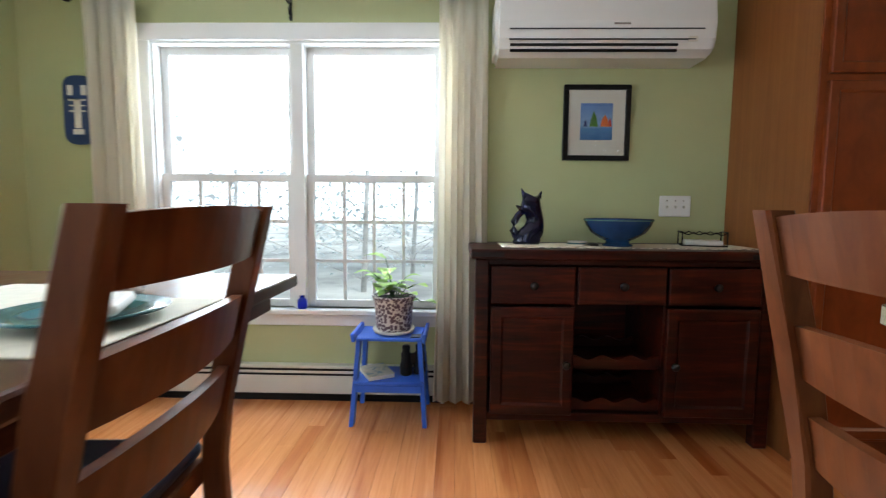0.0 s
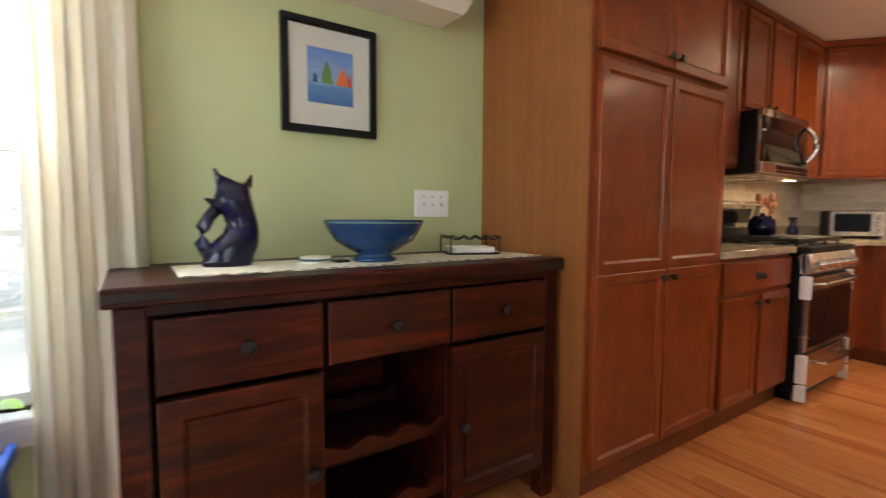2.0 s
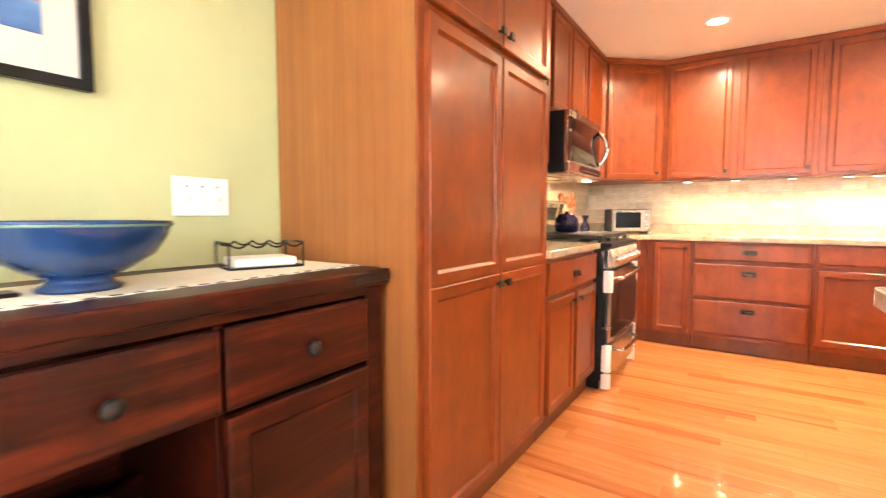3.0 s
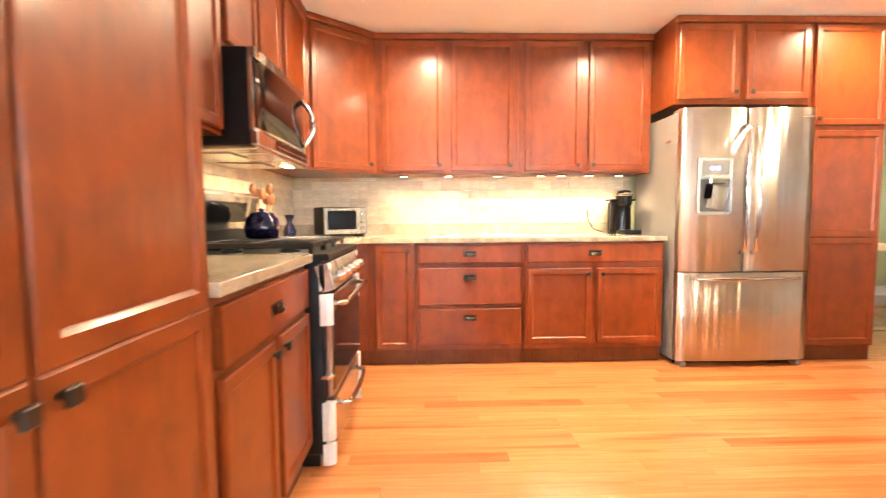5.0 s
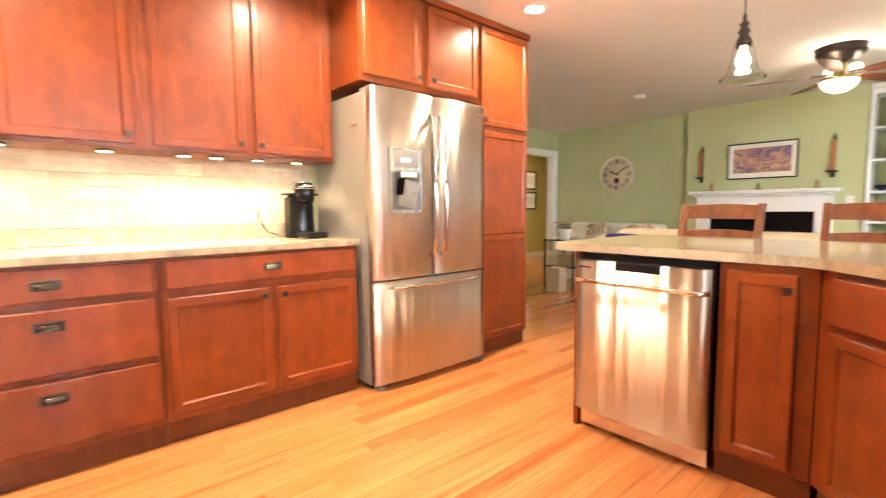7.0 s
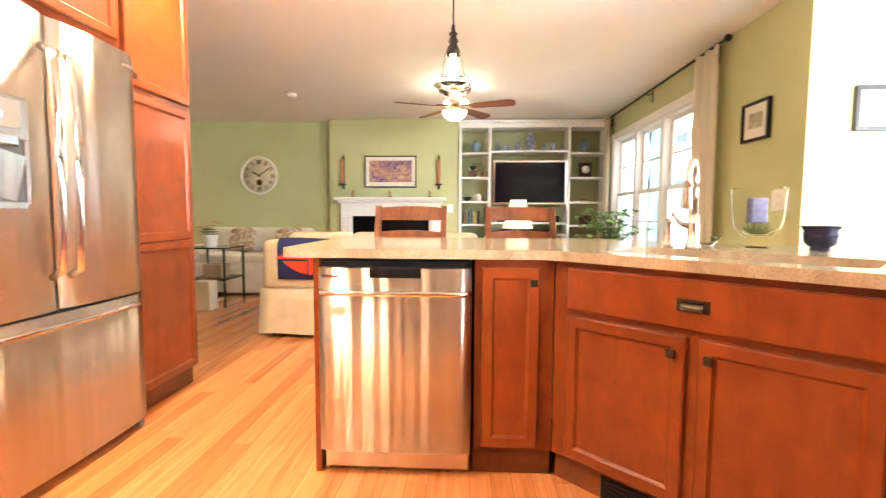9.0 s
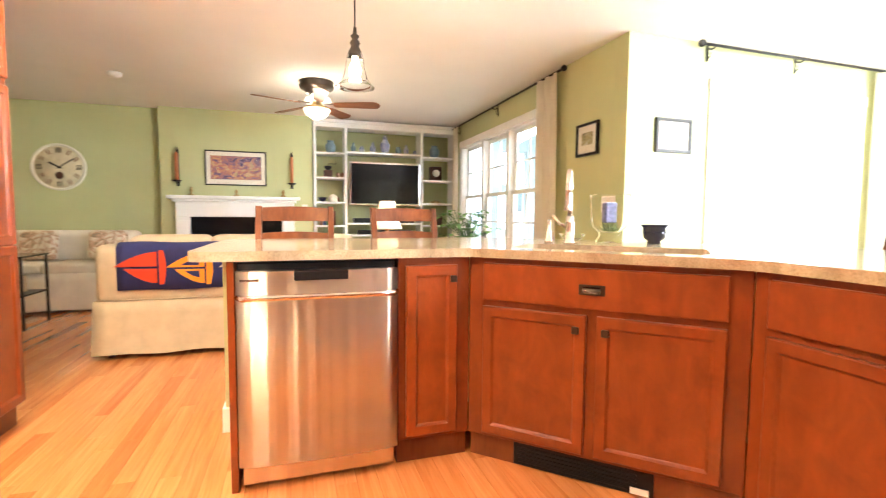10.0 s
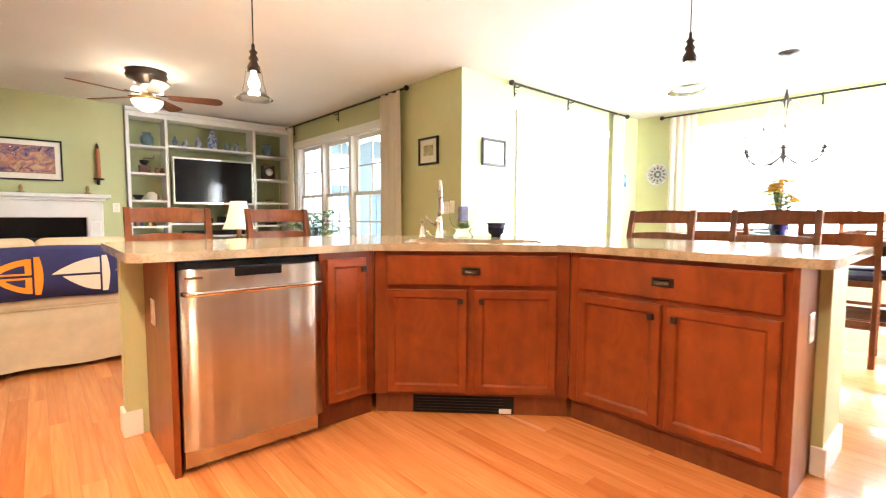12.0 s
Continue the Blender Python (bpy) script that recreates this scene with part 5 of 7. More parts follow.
vase = thing("flower_vase", pose(-0.70, 0.37, TT), "cobalt vase of yellow flowers on the dining table", "vase")
part("vase", bm_turn([(0.045, 0), (0.06, 0.01), (0.075, 0.07), (0.055, 0.15), (0.045, 0.19), (0.055, 0.215), (0.050, 0.215), (0.040, 0.19), (0.0, 0.16)], 26), COBALT, vase)
random.seed(7)
stems, lv = bmesh.new(), bmesh.new()
for i in range(19):
    a, r = i * 2.4, 0.02 + 0.12 * ((i * 0.618) % 1)
    tip = (r * math.cos(a), r * math.sin(a), 0.27 + 0.20 * ((i * 0.37) % 1))
    bm_tube([(0.01 * math.cos(a), 0.01 * math.sin(a), 0.15), tip], 0.003, 5, stems)
    heads = bmesh.new()
    flower(heads, tip, 0.080 + 0.03 * random.random(), 12)
    part("flower", heads, YELLOW, vase, "yellow flower head")
    for k in range(4):
        b = random.random() * 6.28
        leaf_blade(lv, (tip[0] * 0.6, tip[1] * 0.6, 0.24 + 0.12 * random.random()), (math.cos(b), math.sin(b), 0.3), 0.09, 0.035)
part("stems", stems, LEAFDARK, vase)
part("leaves", lv, LEAF, vase)
pot2 = thing("table_plant", pose(-1.30, 1.18, TT), "leafy green plant in a blue and white pot on the table", "plant")
part("pot", bm_turn([(0.06, 0), (0.075, 0.01), (0.09, 0.08), (0.085, 0.12), (0.078, 0.12), (0.07, 0.09), (0.0, 0.09)], 24), paint("blue_white_china", (0.30, 0.36, 0.55), 0.25, 0.5, 45, 0.02), pot2)
lv = bmesh.new()
for i in range(46):
    a, e = i * 2.4, 0.2 + 0.9 * random.random()
    leaf_blade(lv, (0.03 * math.cos(a), 0.03 * math.sin(a), 0.09 + 0.05 * random.random()), (math.cos(a), math.sin(a), e), 0.12 + 0.06 * random.random(), 0.045, 0.5)
part("leaves", lv, LEAF, pot2)

# chandelier over the table
ch = thing("chandelier", pose(-0.64, 0.39, CEILING), "slender bronze six-arm candle chandelier", "chandelier")
part("canopy", bm_turn([(0.0, -0.03), (0.05, -0.025), (0.075, -0.006), (0.075, 0.0)], 22), BRONZE, ch)
part("stem", bm_cyl((0, 0, -0.03), (0, 0, -0.31), 0.005, None, 8), NICKEL, ch)
part("column", bm_turn([(0.0, -0.90), (0.012, -0.88), (0.022, -0.84), (0.010, -0.78), (0.010, -0.46), (0.024, -0.40), (0.016, -0.36), (0.008, -0.30), (0.0, -0.30)], 14), BRONZE, ch)
for k in range(6):
    a = radians(12 + 60 * k)
    c, s = math.cos(a), math.sin(a)
    pts = [(0.0, -0.84), (0.10, -0.915), (0.22, -0.915), (0.29, -0.86), (0.30, -0.82)]
    arm = part("arm", bm_tube([(r * c, r * s, z) for r, z in pts], 0.006, 7), BRONZE, ch)
    part("hoop", bm_tube([(r * c, r * s, z) for r, z in ((0.01, -0.39), (0.08, -0.41), (0.14, -0.48), (0.17, -0.60), (0.15, -0.74), (0.06, -0.85))], 0.004, 6), NICKEL, ch)
    part("candle_cup", bm_turn([(0.010, 0), (0.034, 0.008), (0.036, 0.012), (0.012, 0.012), (0.012, 0.03), (0.0, 0.03)], 14, None, (0.30 * c, 0.30 * s, -0.825)), BRONZE, arm)
    part("candle_sleeve", bm_cyl((0.30 * c, 0.30 * s, -0.795), (0.30 * c, 0.30 * s, -0.715), 0.010, None, 10), PAPER, arm)
    part("bulb", bm_turn([(0.008, 0), (0.014, 0.02), (0.010, 0.04), (0.0, 0.062)], 10, None, (0.30 * c, 0.30 * s, -0.715)), OPALBULB, arm)

# ---- sideboard ----
sb_w, sb_d = 1.405, 0.505
side = thing("sideboard", pose(0.25, 2.275, 0), "dark reddish walnut sideboard with an open wine-rack bay", "sideboard")
part("top", bm_box((-0.005, -0.02, 0.880), (sb_w - 0.005, sb_d, 0.925), 0.006, None, 2), SIDEWOOD, side)
for x in (0.0, 1.25):
    part("corner_strap", bm_box((x, -0.0245, 0.892), (x + 0.145, -0.0205, 0.912), 0.002), IRON, side, "dark iron strap")
part("frieze", bm_box((0.05, 0.004, 0.853), (sb_w - 0.05, sb_d - 0.02, 0.8795), 0.003), SIDEWOOD, side)
for x in (0.016, sb_w - 0.083):
    part("leg", bm_box((x, 0.0, 0.0), (x + 0.064, 0.06, 0.8795), 0.005), SIDEWOOD, side)
    part("leg", bm_box((x, sb_d - 0.07, 0.0), (x + 0.064, sb_d - 0.01, 0.8795), 0.005), SIDEWOOD, side)
X1, X2 = 0.478, 0.884
part("side_panel", bm_box((0.035, 0.06, 0.11), (0.06, sb_d - 0.07, 0.834)), SIDEWOOD, side)
part("side_panel", bm_box((sb_w - 0.06, 0.06, 0.11), (sb_w - 0.035, sb_d - 0.07, 0.834)), SIDEWOOD, side)
part("back_panel", bm_box((0.06, sb_d - 0.03, 0.11), (sb_w - 0.06, sb_d - 0.02, 0.834)), SIDEWOOD, side)
part("bottom", bm_box((0.06, 0.015, 0.11), (sb_w - 0.06, sb_d - 0.03, 0.15), 0.003), SIDEWOOD, side)
for x in (X1 - 0.02, X2):
    part("divider", bm_box((x, 0.012, 0.15), (x + 0.02, sb_d - 0.03, 0.852), 0.002), SIDEWOOD, side)
for x0, x1 in ((0.090, X1 - 0.010), (X1 + 0.005, X2 - 0.007), (X2 + 0.005, sb_w - 0.104)):
    dr = part("drawer", bm_panel(x1 - x0, 0.170, 0.022, 0.0, 0.0, x0, 0.678), SIDEWOOD, side)
    part("knob", turned_by(bm_turn([(0.006, 0), (0.006, 0.012), (0.017, 0.017), (0.019, 0.026), (0.014, 0.033), (0.0, 0.034)], 14), pose((x0 + x1) / 2, -0.024, 0.765, 90, 0, 0)), IRON, dr)
for x0, x1, kx in ((0.090, X1 - 0.010, X1 - 0.045), (X2 + 0.005, sb_w - 0.104, X2 + 0.04)):
    dr = part("door", bm_panel(x1 - x0, 0.507, 0.022, 0.065, 0.006, x0, 0.155), SIDEWOOD, side)
    part("knob", turned_by(bm_turn([(0.006, 0), (0.006, 0.012), (0.017, 0.017), (0.019, 0.026), (0.014, 0.033), (0.0, 0.034)], 14), pose(kx, -0.024, 0.40, 90, 0, 0)), IRON, dr)
for z in (0.17, 0.375):
    outline = []
    n = 36
    for i in range(n + 1):
        u = i / n
        outline.append((X1 + 0.002 + u * (X2 - X1 - 0.004), 0.03 + 0.022 * (0.5 - 0.5 * math.cos(2 * math.pi * 3 * u))))
    rail = bmesh.new()
    lo = [rail.verts.new((x, 0.02, z)) for x, _ in outline]
    hi = [rail.verts.new((x, 0.02, z + 0.055 - (d - 0.03))) for x, d in outline]
    lo2 = [rail.verts.new((x, 0.045, z)) for x, _ in outline]
    hi2 = [rail.verts.new((x, 0.045, z + 0.055 - (d - 0.03))) for x, d in outline]
    for i in range(n):
        rail.faces.new((lo[i], lo[i + 1], hi[i + 1], hi[i]))
        rail.faces.new((lo2[i + 1], lo2[i], hi2[i], hi2[i + 1]))
        rail.faces.new((hi[i], hi[i + 1], hi2[i + 1], hi2[i]))
        rail.faces.new((lo[i + 1], lo[i], lo2[i], lo2[i + 1]))
    rail2 = rail.copy()
    part("wine_rack_rail", rail, SIDEWOOD, side, "scalloped wine-rack rail")
    part("wine_rack_rail", turned_by(rail2, pose(0, 0.33, 0)), SIDEWOOD, side)
    part("rack_shelf", bm_box((X1 + 0.001, 0.05, z - 0.02), (X2 - 0.001, sb_d - 0.03, z - 0.004)), SIDEWOOD, side)

# runner with scalloped edges on the sideboard
run = []
for k in range(53):
    run.append((0.40 + 1.23 * k / 52, 2.365 + 0.006 * math.sin(k * 1.9)))
back = [(x, 2.65 + 0.004 * math.sin(x * 60)) for x, _ in run[::-1]]
sideboard_runner = single("table_runner", bm_slab(run + back, 0.9255, 0.9285), LINEN, None, "cream linen runner with a scalloped edge on the sideboard", "runner")
SBT = 0.9285
stitch = bm_box((-0.011, -0.003, 0.0), (0.011, 0.003, 0.0015), 0.0005)
stitch_mesh = bpy.data.meshes.new("stitch")
stitch.to_mesh(stitch_mesh)
stitch.free()
stitch_mesh.materials.append(IRON)
for k in range(30):
    o = part("stitch", stitch_mesh, IRON, sideboard_runner)
    x = 0.42 + 1.19 * k / 29
    o.matrix_world = pose(x, 2.3655 + 0.003 * math.sin(k * 1.3), 0.9275, 0, 0, 18 * math.sin(k * 2.1))
# fish-shaped jug
jug = thing("fish_jug", pose(0.542, 2.575, SBT, 0, 0, 0) @ Matrix.Diagonal((1.03, 1.03, 1.03, 1)), "cobalt blue glazed fish-shaped jug", "jug")
jb = bmesh.new()
# (height, left, right) of the body, the tail curling off its left side
outline = ((0.0, -0.066, 0.066), (0.014, -0.070, 0.070), (0.028, -0.060, 0.070), (0.045, -0.058, 0.080), (0.070, -0.038, 0.086), (0.095, -0.012, 0.087), (0.120, -0.002, 0.085), (0.150, -0.014, 0.078), (0.172, -0.034, 0.073), (0.195, -0.032, 0.068), (0.215, -0.026, 0.064), (0.232, -0.022, 0.066))
rings = []
for z, x0, x1 in outline:
    ring = []
    for i in range(28):
        a = 2 * math.pi * i / 28
        lift = (0.034 if math.cos(a) < 0 else 0.020) * abs(math.cos(a)) ** 4 if z > 0.23 else 0.0
        ring.append(jb.verts.new(((x0 + x1) / 2 + (x1 - x0) / 2 * math.cos(a), min((x1 - x0) * 0.40, 0.045) * math.sin(a), z + lift)))
    rings.append(ring)
for a, b in zip(rings, rings[1:]):
    for i in range(28):
        jb.faces.new((a[i], a[(i + 1) % 28], b[(i + 1) % 28], b[i])).smooth = True
jb.faces.new(rings[0][::-1])
jb.faces.new(rings[-1])
part("body", jb, COBALT, jug)
part("tail_handle", bm_tube([(-0.02, 0, 0.026), (-0.052, 0, 0.040), (-0.068, 0, 0.072), (-0.064, 0, 0.108), (-0.046, 0, 0.140), (-0.022, 0, 0.166)], [0.020, 0.020, 0.019, 0.018, 0.017, 0.018], 12), COBALT, jug, "curled fish tail handle")
part("tail_fin", bm_cyl((-0.026, 0, 0.176), (-0.056, 0, 0.192), 0.016, 0.003, 10), COBALT, jug)
part("lip", bm_cyl((-0.012, 0, 0.235), (-0.030, 0, 0.278), 0.014, 0.003, 10), COBALT, jug)
part("lip", bm_cyl((0.058, 0, 0.230), (0.070, 0, 0.264), 0.013, 0.003, 10), COBALT, jug)

# footed bowl
fb = thing("footed_bowl", pose(0.985, 2.50, SBT) @ Matrix.Diagonal((0.84, 0.84, 0.84, 1)), "large blue glazed footed bowl", "bowl")
part("bowl", bm_turn([(0.085, 0), (0.088, 0.008), (0.070, 0.018), (0.066, 0.03), (0.10, 0.045), (0.155, 0.08), (0.185, 0.125), (0.195, 0.155), (0.198, 0.162), (0.190, 0.162), (0.176, 0.12), (0.145, 0.08), (0.07, 0.045), (0.0, 0.04)], 40), BLUEGLAZE, fb)
part("rim_band", bm_turn([(0.1935, 0.150), (0.1975, 0.150), (0.199, 0.156), (0.195, 0.156)], 40), material("green_rim_glaze", (0.10, 0.22, 0.18), 0.2), fb)

caddy = thing("napkin_caddy", pose(1.434, 2.560, SBT, 0, 0, -18), "black wire caddy with paper notes", "caddy")
wires = bmesh.new()
for y in (-0.07, 0.07):
    bm_tube([(-0.10, y, 0.004), (0.10, y, 0.004)], 0.003, 6, wires)
    pts = []
    for i in range(25):
        u = i / 24
        pts.append((-0.10 + 0.20 * u, y, 0.072 - 0.012 * abs(math.sin(math.pi * 4 * u))))
    bm_tube(pts, 0.003, 6, wires)
    for x in (-0.10, 0.10):
        bm_tube([(x, y, 0.003), (x, y, 0.072)], 0.003, 6, wires)
for x in (-0.10, 0.10):
    bm_tube([(x, -0.07, 0.004), (x, 0.07, 0.004)], 0.003, 6, wires)
    bm_tube([(x, -0.07, 0.072), (x, 0.07, 0.072)], 0.003, 6, wires)
part("wire_frame", wires, IRON, caddy)
part("note_pad", bm_box((-0.085, -0.062, 0.007), (0.085, 0.062, 0.030), 0.004), PAPER, caddy)
coasters = thing("coaster_stack", pose(0.785, 2.53, SBT), "small stack of pale coasters", "coasters")
for k in range(3):
    part("coaster", bm_cyl((0.004 * k, 0, 0.007 * k), (0.004 * k, 0, 0.007 * k + 0.0065), 0.048, None, 20), (LINEN, TEAL, MATBOARD)[k], coasters)
single("glasses_case", bm_box((0.845, 2.48, SBT), (0.89, 2.54, SBT + 0.008), 0.003), BRONZE, None, "small dark tray beside the coasters", "tray")


# ---- framed pictures ----
def framed(name, m, w, h, fw, frame_mat, mat_w, image_mat, label, depth=0.025, glazed=True):
    """A framed picture, its front towards -y and its middle at the origin."""
    ob = thing(name, m, label, "picture")
    for lo, hi in (((-w / 2, -depth, h / 2 - fw), (w / 2, 0, h / 2)), ((-w / 2, -depth, -h / 2), (w / 2, 0, -h / 2 + fw)), ((-w / 2, -depth, -h / 2 + fw), (-w / 2 + fw, 0, h / 2 - fw)), ((w / 2 - fw, -depth, -h / 2 + fw), (w / 2, 0, h / 2 - fw))):
        part("frame", bm_box(lo, hi, 0.002), frame_mat, ob)
    part("mat_board", bm_box((-w / 2 + fw, -0.010, -h / 2 + fw), (w / 2 - fw, -0.002, h / 2 - fw)), MATBOARD, ob)
    iw, ih = w - 2 * fw - 2 * mat_w, h - 2 * fw - 2.3 * mat_w
    img = part("print", bm_box((-iw / 2, -0.013, -ih / 2 + 0.1 * mat_w), (iw / 2, -0.0105, ih / 2 + 0.1 * mat_w)), image_mat, ob)
    if glazed:
        g = part("glass", bm_box((-w / 2 + fw, -0.019, -h / 2 + fw), (w / 2 - fw, -0.017, h / 2 - fw)), PICGLASS, ob)
        g.visible_shadow = False
    return ob, iw, ih


PICGLASS = glass("picture_glass", (1, 1, 1), 0.0, 1.3)


def image_material(name, stops, scale, distort=1.5):
    mat = material(name, stops[0][1], 0.7)
    f = noise_tex(mat, coords(mat, scale), 1.0, 5, 0.65, distort)
    base(mat, ramp(mat, f, stops))
    return mat


SEA = material("blue_sea_print", (0.12, 0.25, 0.55), 0.7)
_g = SEA.node_tree.nodes.new("ShaderNodeSeparateXYZ")
SEA.node_tree.links.new(coords(SEA, (1, 1, 1)), _g.inputs[0])
_a = SEA.node_tree.nodes.new("ShaderNodeMapRange")
_a.inputs["From Min"].default_value, _a.inputs["From Max"].default_value = -0.13, 0.14
SEA.node_tree.links.new(_g.outputs["Z"], _a.inputs["Value"])
_col = ramp(SEA, _a.outputs["Result"], [(0.0, (0.03, 0.10, 0.32)), (0.36, (0.10, 0.25, 0.50)), (0.42, (0.28, 0.42, 0.62)), (1.0, (0.10, 0.22, 0.62))])
base(SEA, mix(SEA, _col, ramp(SEA, noise_tex(SEA, coords(SEA, (14, 14, 70)), 1.0, 3), [(0.35, (0.8, 0.85, 0.9)), (0.65, (1.25, 1.2, 1.1))]), 0.7))
pic, iw, ih = framed("framed_picture", pose(0.938, N - 0.003, 1.582), 0.362, 0.405, 0.026, BLACK, 0.068, SEA, "black-framed print of sailing boats above the sideboard")
for x, z0, z1, wd, mt in ((-0.015, -0.02, 0.065, 0.045, LEAF), (0.045, -0.02, 0.045, 0.05, material("orange_print_ink", (0.75, 0.16, 0.03), 0.7)), (-0.06, -0.02, 0.02, 0.02, material("blue_print_ink", (0.04, 0.06, 0.2), 0.7)), (0.072, -0.02, 0.03, 0.022, material("red_print_ink", (0.6, 0.06, 0.04), 0.7))):
    tri = bmesh.new()
    vs = [tri.verts.new(p) for p in ((x - wd / 2, -0.0142, z0), (x + wd / 2, -0.0142, z0), (x + wd * 0.3, -0.0142, z0 + 0.6 * (z1 - z0)), (x, -0.0142, z1), (x - wd * 0.35, -0.0142, z0 + 0.5 * (z1 - z0)))]
    tri.faces.new(vs)
    part("sail", tri, mt, pic)
MEADOW = image_material("meadow_print", [(0.3, (0.10, 0.09, 0.05)), (0.5, (0.35, 0.30, 0.14)), (0.7, (0.55, 0.55, 0.50))], (6, 6, 22))
PALEART = image_material("pale_print", [(0.3, (0.62, 0.60, 0.56)), (0.55, (0.70, 0.66, 0.58)), (0.7, (0.55, 0.42, 0.36))], (7, 7, 9))
VILLAGE = image_material("flower_market_print", [(0.36, (0.05, 0.04, 0.10)), (0.44, (0.20, 0.12, 0.20)), (0.52, (0.42, 0.16, 0.10)), (0.60, (0.55, 0.38, 0.22)), (0.68, (0.16, 0.18, 0.10))], (8, 8, 11), 1.5)
SKETCH = image_material("sketch_print", [(0.35, (0.30, 0.28, 0.24)), (0.5, (0.62, 0.60, 0.55)), (0.8, (0.72, 0.70, 0.66))], (16, 16, 16))
GREYF = material("dark_grey_frame", (0.06, 0.065, 0.07), 0.4)
framed("framed_picture", pose(LW + 0.003, -2.145, 1.705, 0, 0, 90), 0.30, 0.27, 0.02, BLACK, 0.055, MEADOW, "small black-framed landscape print by the curtain")
framed("framed_picture", pose(0.684, S + 0.003, 1.682, 0, 0, 180), 0.34, 0.26, 0.024, GREYF, 0.045, PALEART, "dark grey framed pale print near the sliding door")
framed("framed_picture", pose(-1.93, S + 0.003, 1.55, 0, 0, 180), 0.12, 0.20, 0.008, TRIM, 0.005, SEA, "small sea picture by the dining room curtain", glazed=False)
framed("framed_picture", pose(4.205, FIRE + 0.003, 1.672, 0, 0, 180), 0.75, 0.455, 0.016, BLACK, 0.05, VILLAGE, "wide black-framed market print over the mantel")
framed("framed_picture", pose(8.797, -6.62, 1.70, 0, 0, -90), 0.60, 0.40, 0.03, BLACK, 0.08, SKETCH, "black-framed sketch in the hall")
framed("framed_picture", pose(8.797, -6.62, 1.26, 0, 0, -90), 0.60, 0.38, 0.03, BLACK, 0.08, SKETCH, "black-framed sketch in the hall")
framed("framed_picture", pose(8.797, -5.94, 1.54, 0, 0, -90), 0.36, 0.44, 0.02, GREYF, 0.08, SKETCH, "narrow framed sketch in the hall")

# ---- by the north wall ----
ac = thing("air_conditioner", pose(0.36, N - 0.003, 1.875), "white wall-mounted split air conditioner", "air conditioner")
prof = [(0.0, 0.0), (-0.17, 0.0), (-0.215, 0.03), (-0.235, 0.075), (-0.24, 0.16), (-0.225, 0.28), (-0.20, 0.30), (0.0, 0.30)]
b = bmesh.new()
ends = [[b.verts.new((x, y, z)) for y, z in prof] for x in (0.0, 1.09)]
for i in range(len(prof)):
    j = (i + 1) % len(prof)
    b.faces.new((ends[0][i], ends[1][i], ends[1][j], ends[0][j]))
b.faces.new(ends[0][::-1])
b.faces.new(ends[1])
bmesh.ops.recalc_face_normals(b, faces=b.faces)
bmesh.ops.bevel(b, geom=[e for e in b.edges if abs(e.verts[0].co.x - e.verts[1].co.x) < 1e-4], offset=0.02, segments=3, affect="EDGES")
part("body", b, WHITEPL, ac)
for z0, z1, y, x1 in ((0.068, 0.073, -0.2375, 0.98), (0.118, 0.122, -0.242, 1.02)):
    part("seam", bm_box((0.07, y - 0.002, z0), (x1, y + 0.006, z1)), BLACK, ac)
for k in range(2):
    y0, z0 = -0.212 - 0.010 * k, 0.018 + 0.024 * k
    part("outlet_slot", turned_by(bm_box((0.075, -0.006, -0.008), (0.90, 0.006, 0.008), 0.001), pose(0, y0, z0 + 0.008, -38, 0, 0)), BLACK, ac)
    part("louvre", turned_by(bm_box((0.075, -0.0095, -0.0025), (0.90, 0.0, 0.0025), 0.001), pose(0, y0 - 0.004, z0 + 0.02, -38, 0, 0)), WHITEPL, ac)
part("badge", bm_box((0.58, -0.2435, 0.140), (0.66, -0.240, 0.147)), NICKEL, ac)
part("indicator", bm_box((0.945, -0.239, 0.06), (0.99, -0.232, 0.085), 0.002), MATBOARD, ac)

heat = thing("baseboard_heater", pose(W + 0.02, N - 0.003, 0), "cream enamelled hot-water baseboard heater along the window wall", "heater")
HL = 0.10 - W
part("back_plate", bm_box((0, -0.012, 0.02), (HL, 0, 0.205)), HEAT, heat)
part("front_panel", bm_box((0.02, -0.062, 0.045), (HL - 0.02, -0.056, 0.150), 0.002), HEAT, heat)
part("top_hood", bm_box((0.02, -0.058, 0.190), (HL - 0.02, -0.011, 0.206), 0.004), HEAT, heat)
part("damper", bm_box((0.02, -0.060, 0.163), (HL - 0.02, -0.056, 0.178), 0.0015), HEAT, heat)
# black fills put the shade into the slots and below the front panel
part("fin_tube_shade", bm_box((0.03, -0.050, 0.05), (HL - 0.03, -0.014, 0.189)), BLACK, heat)
part("shadow_gap", bm_box((0.02, -0.050, 0.0), (HL - 0.02, -0.0125, 0.049)), BLACK, heat)
for x in (0.0, HL - 0.022):
    part("end_cap", bm_box((x, -0.066, 0.0), (x + 0.022, -0.002, 0.212), 0.003), HEAT, heat)

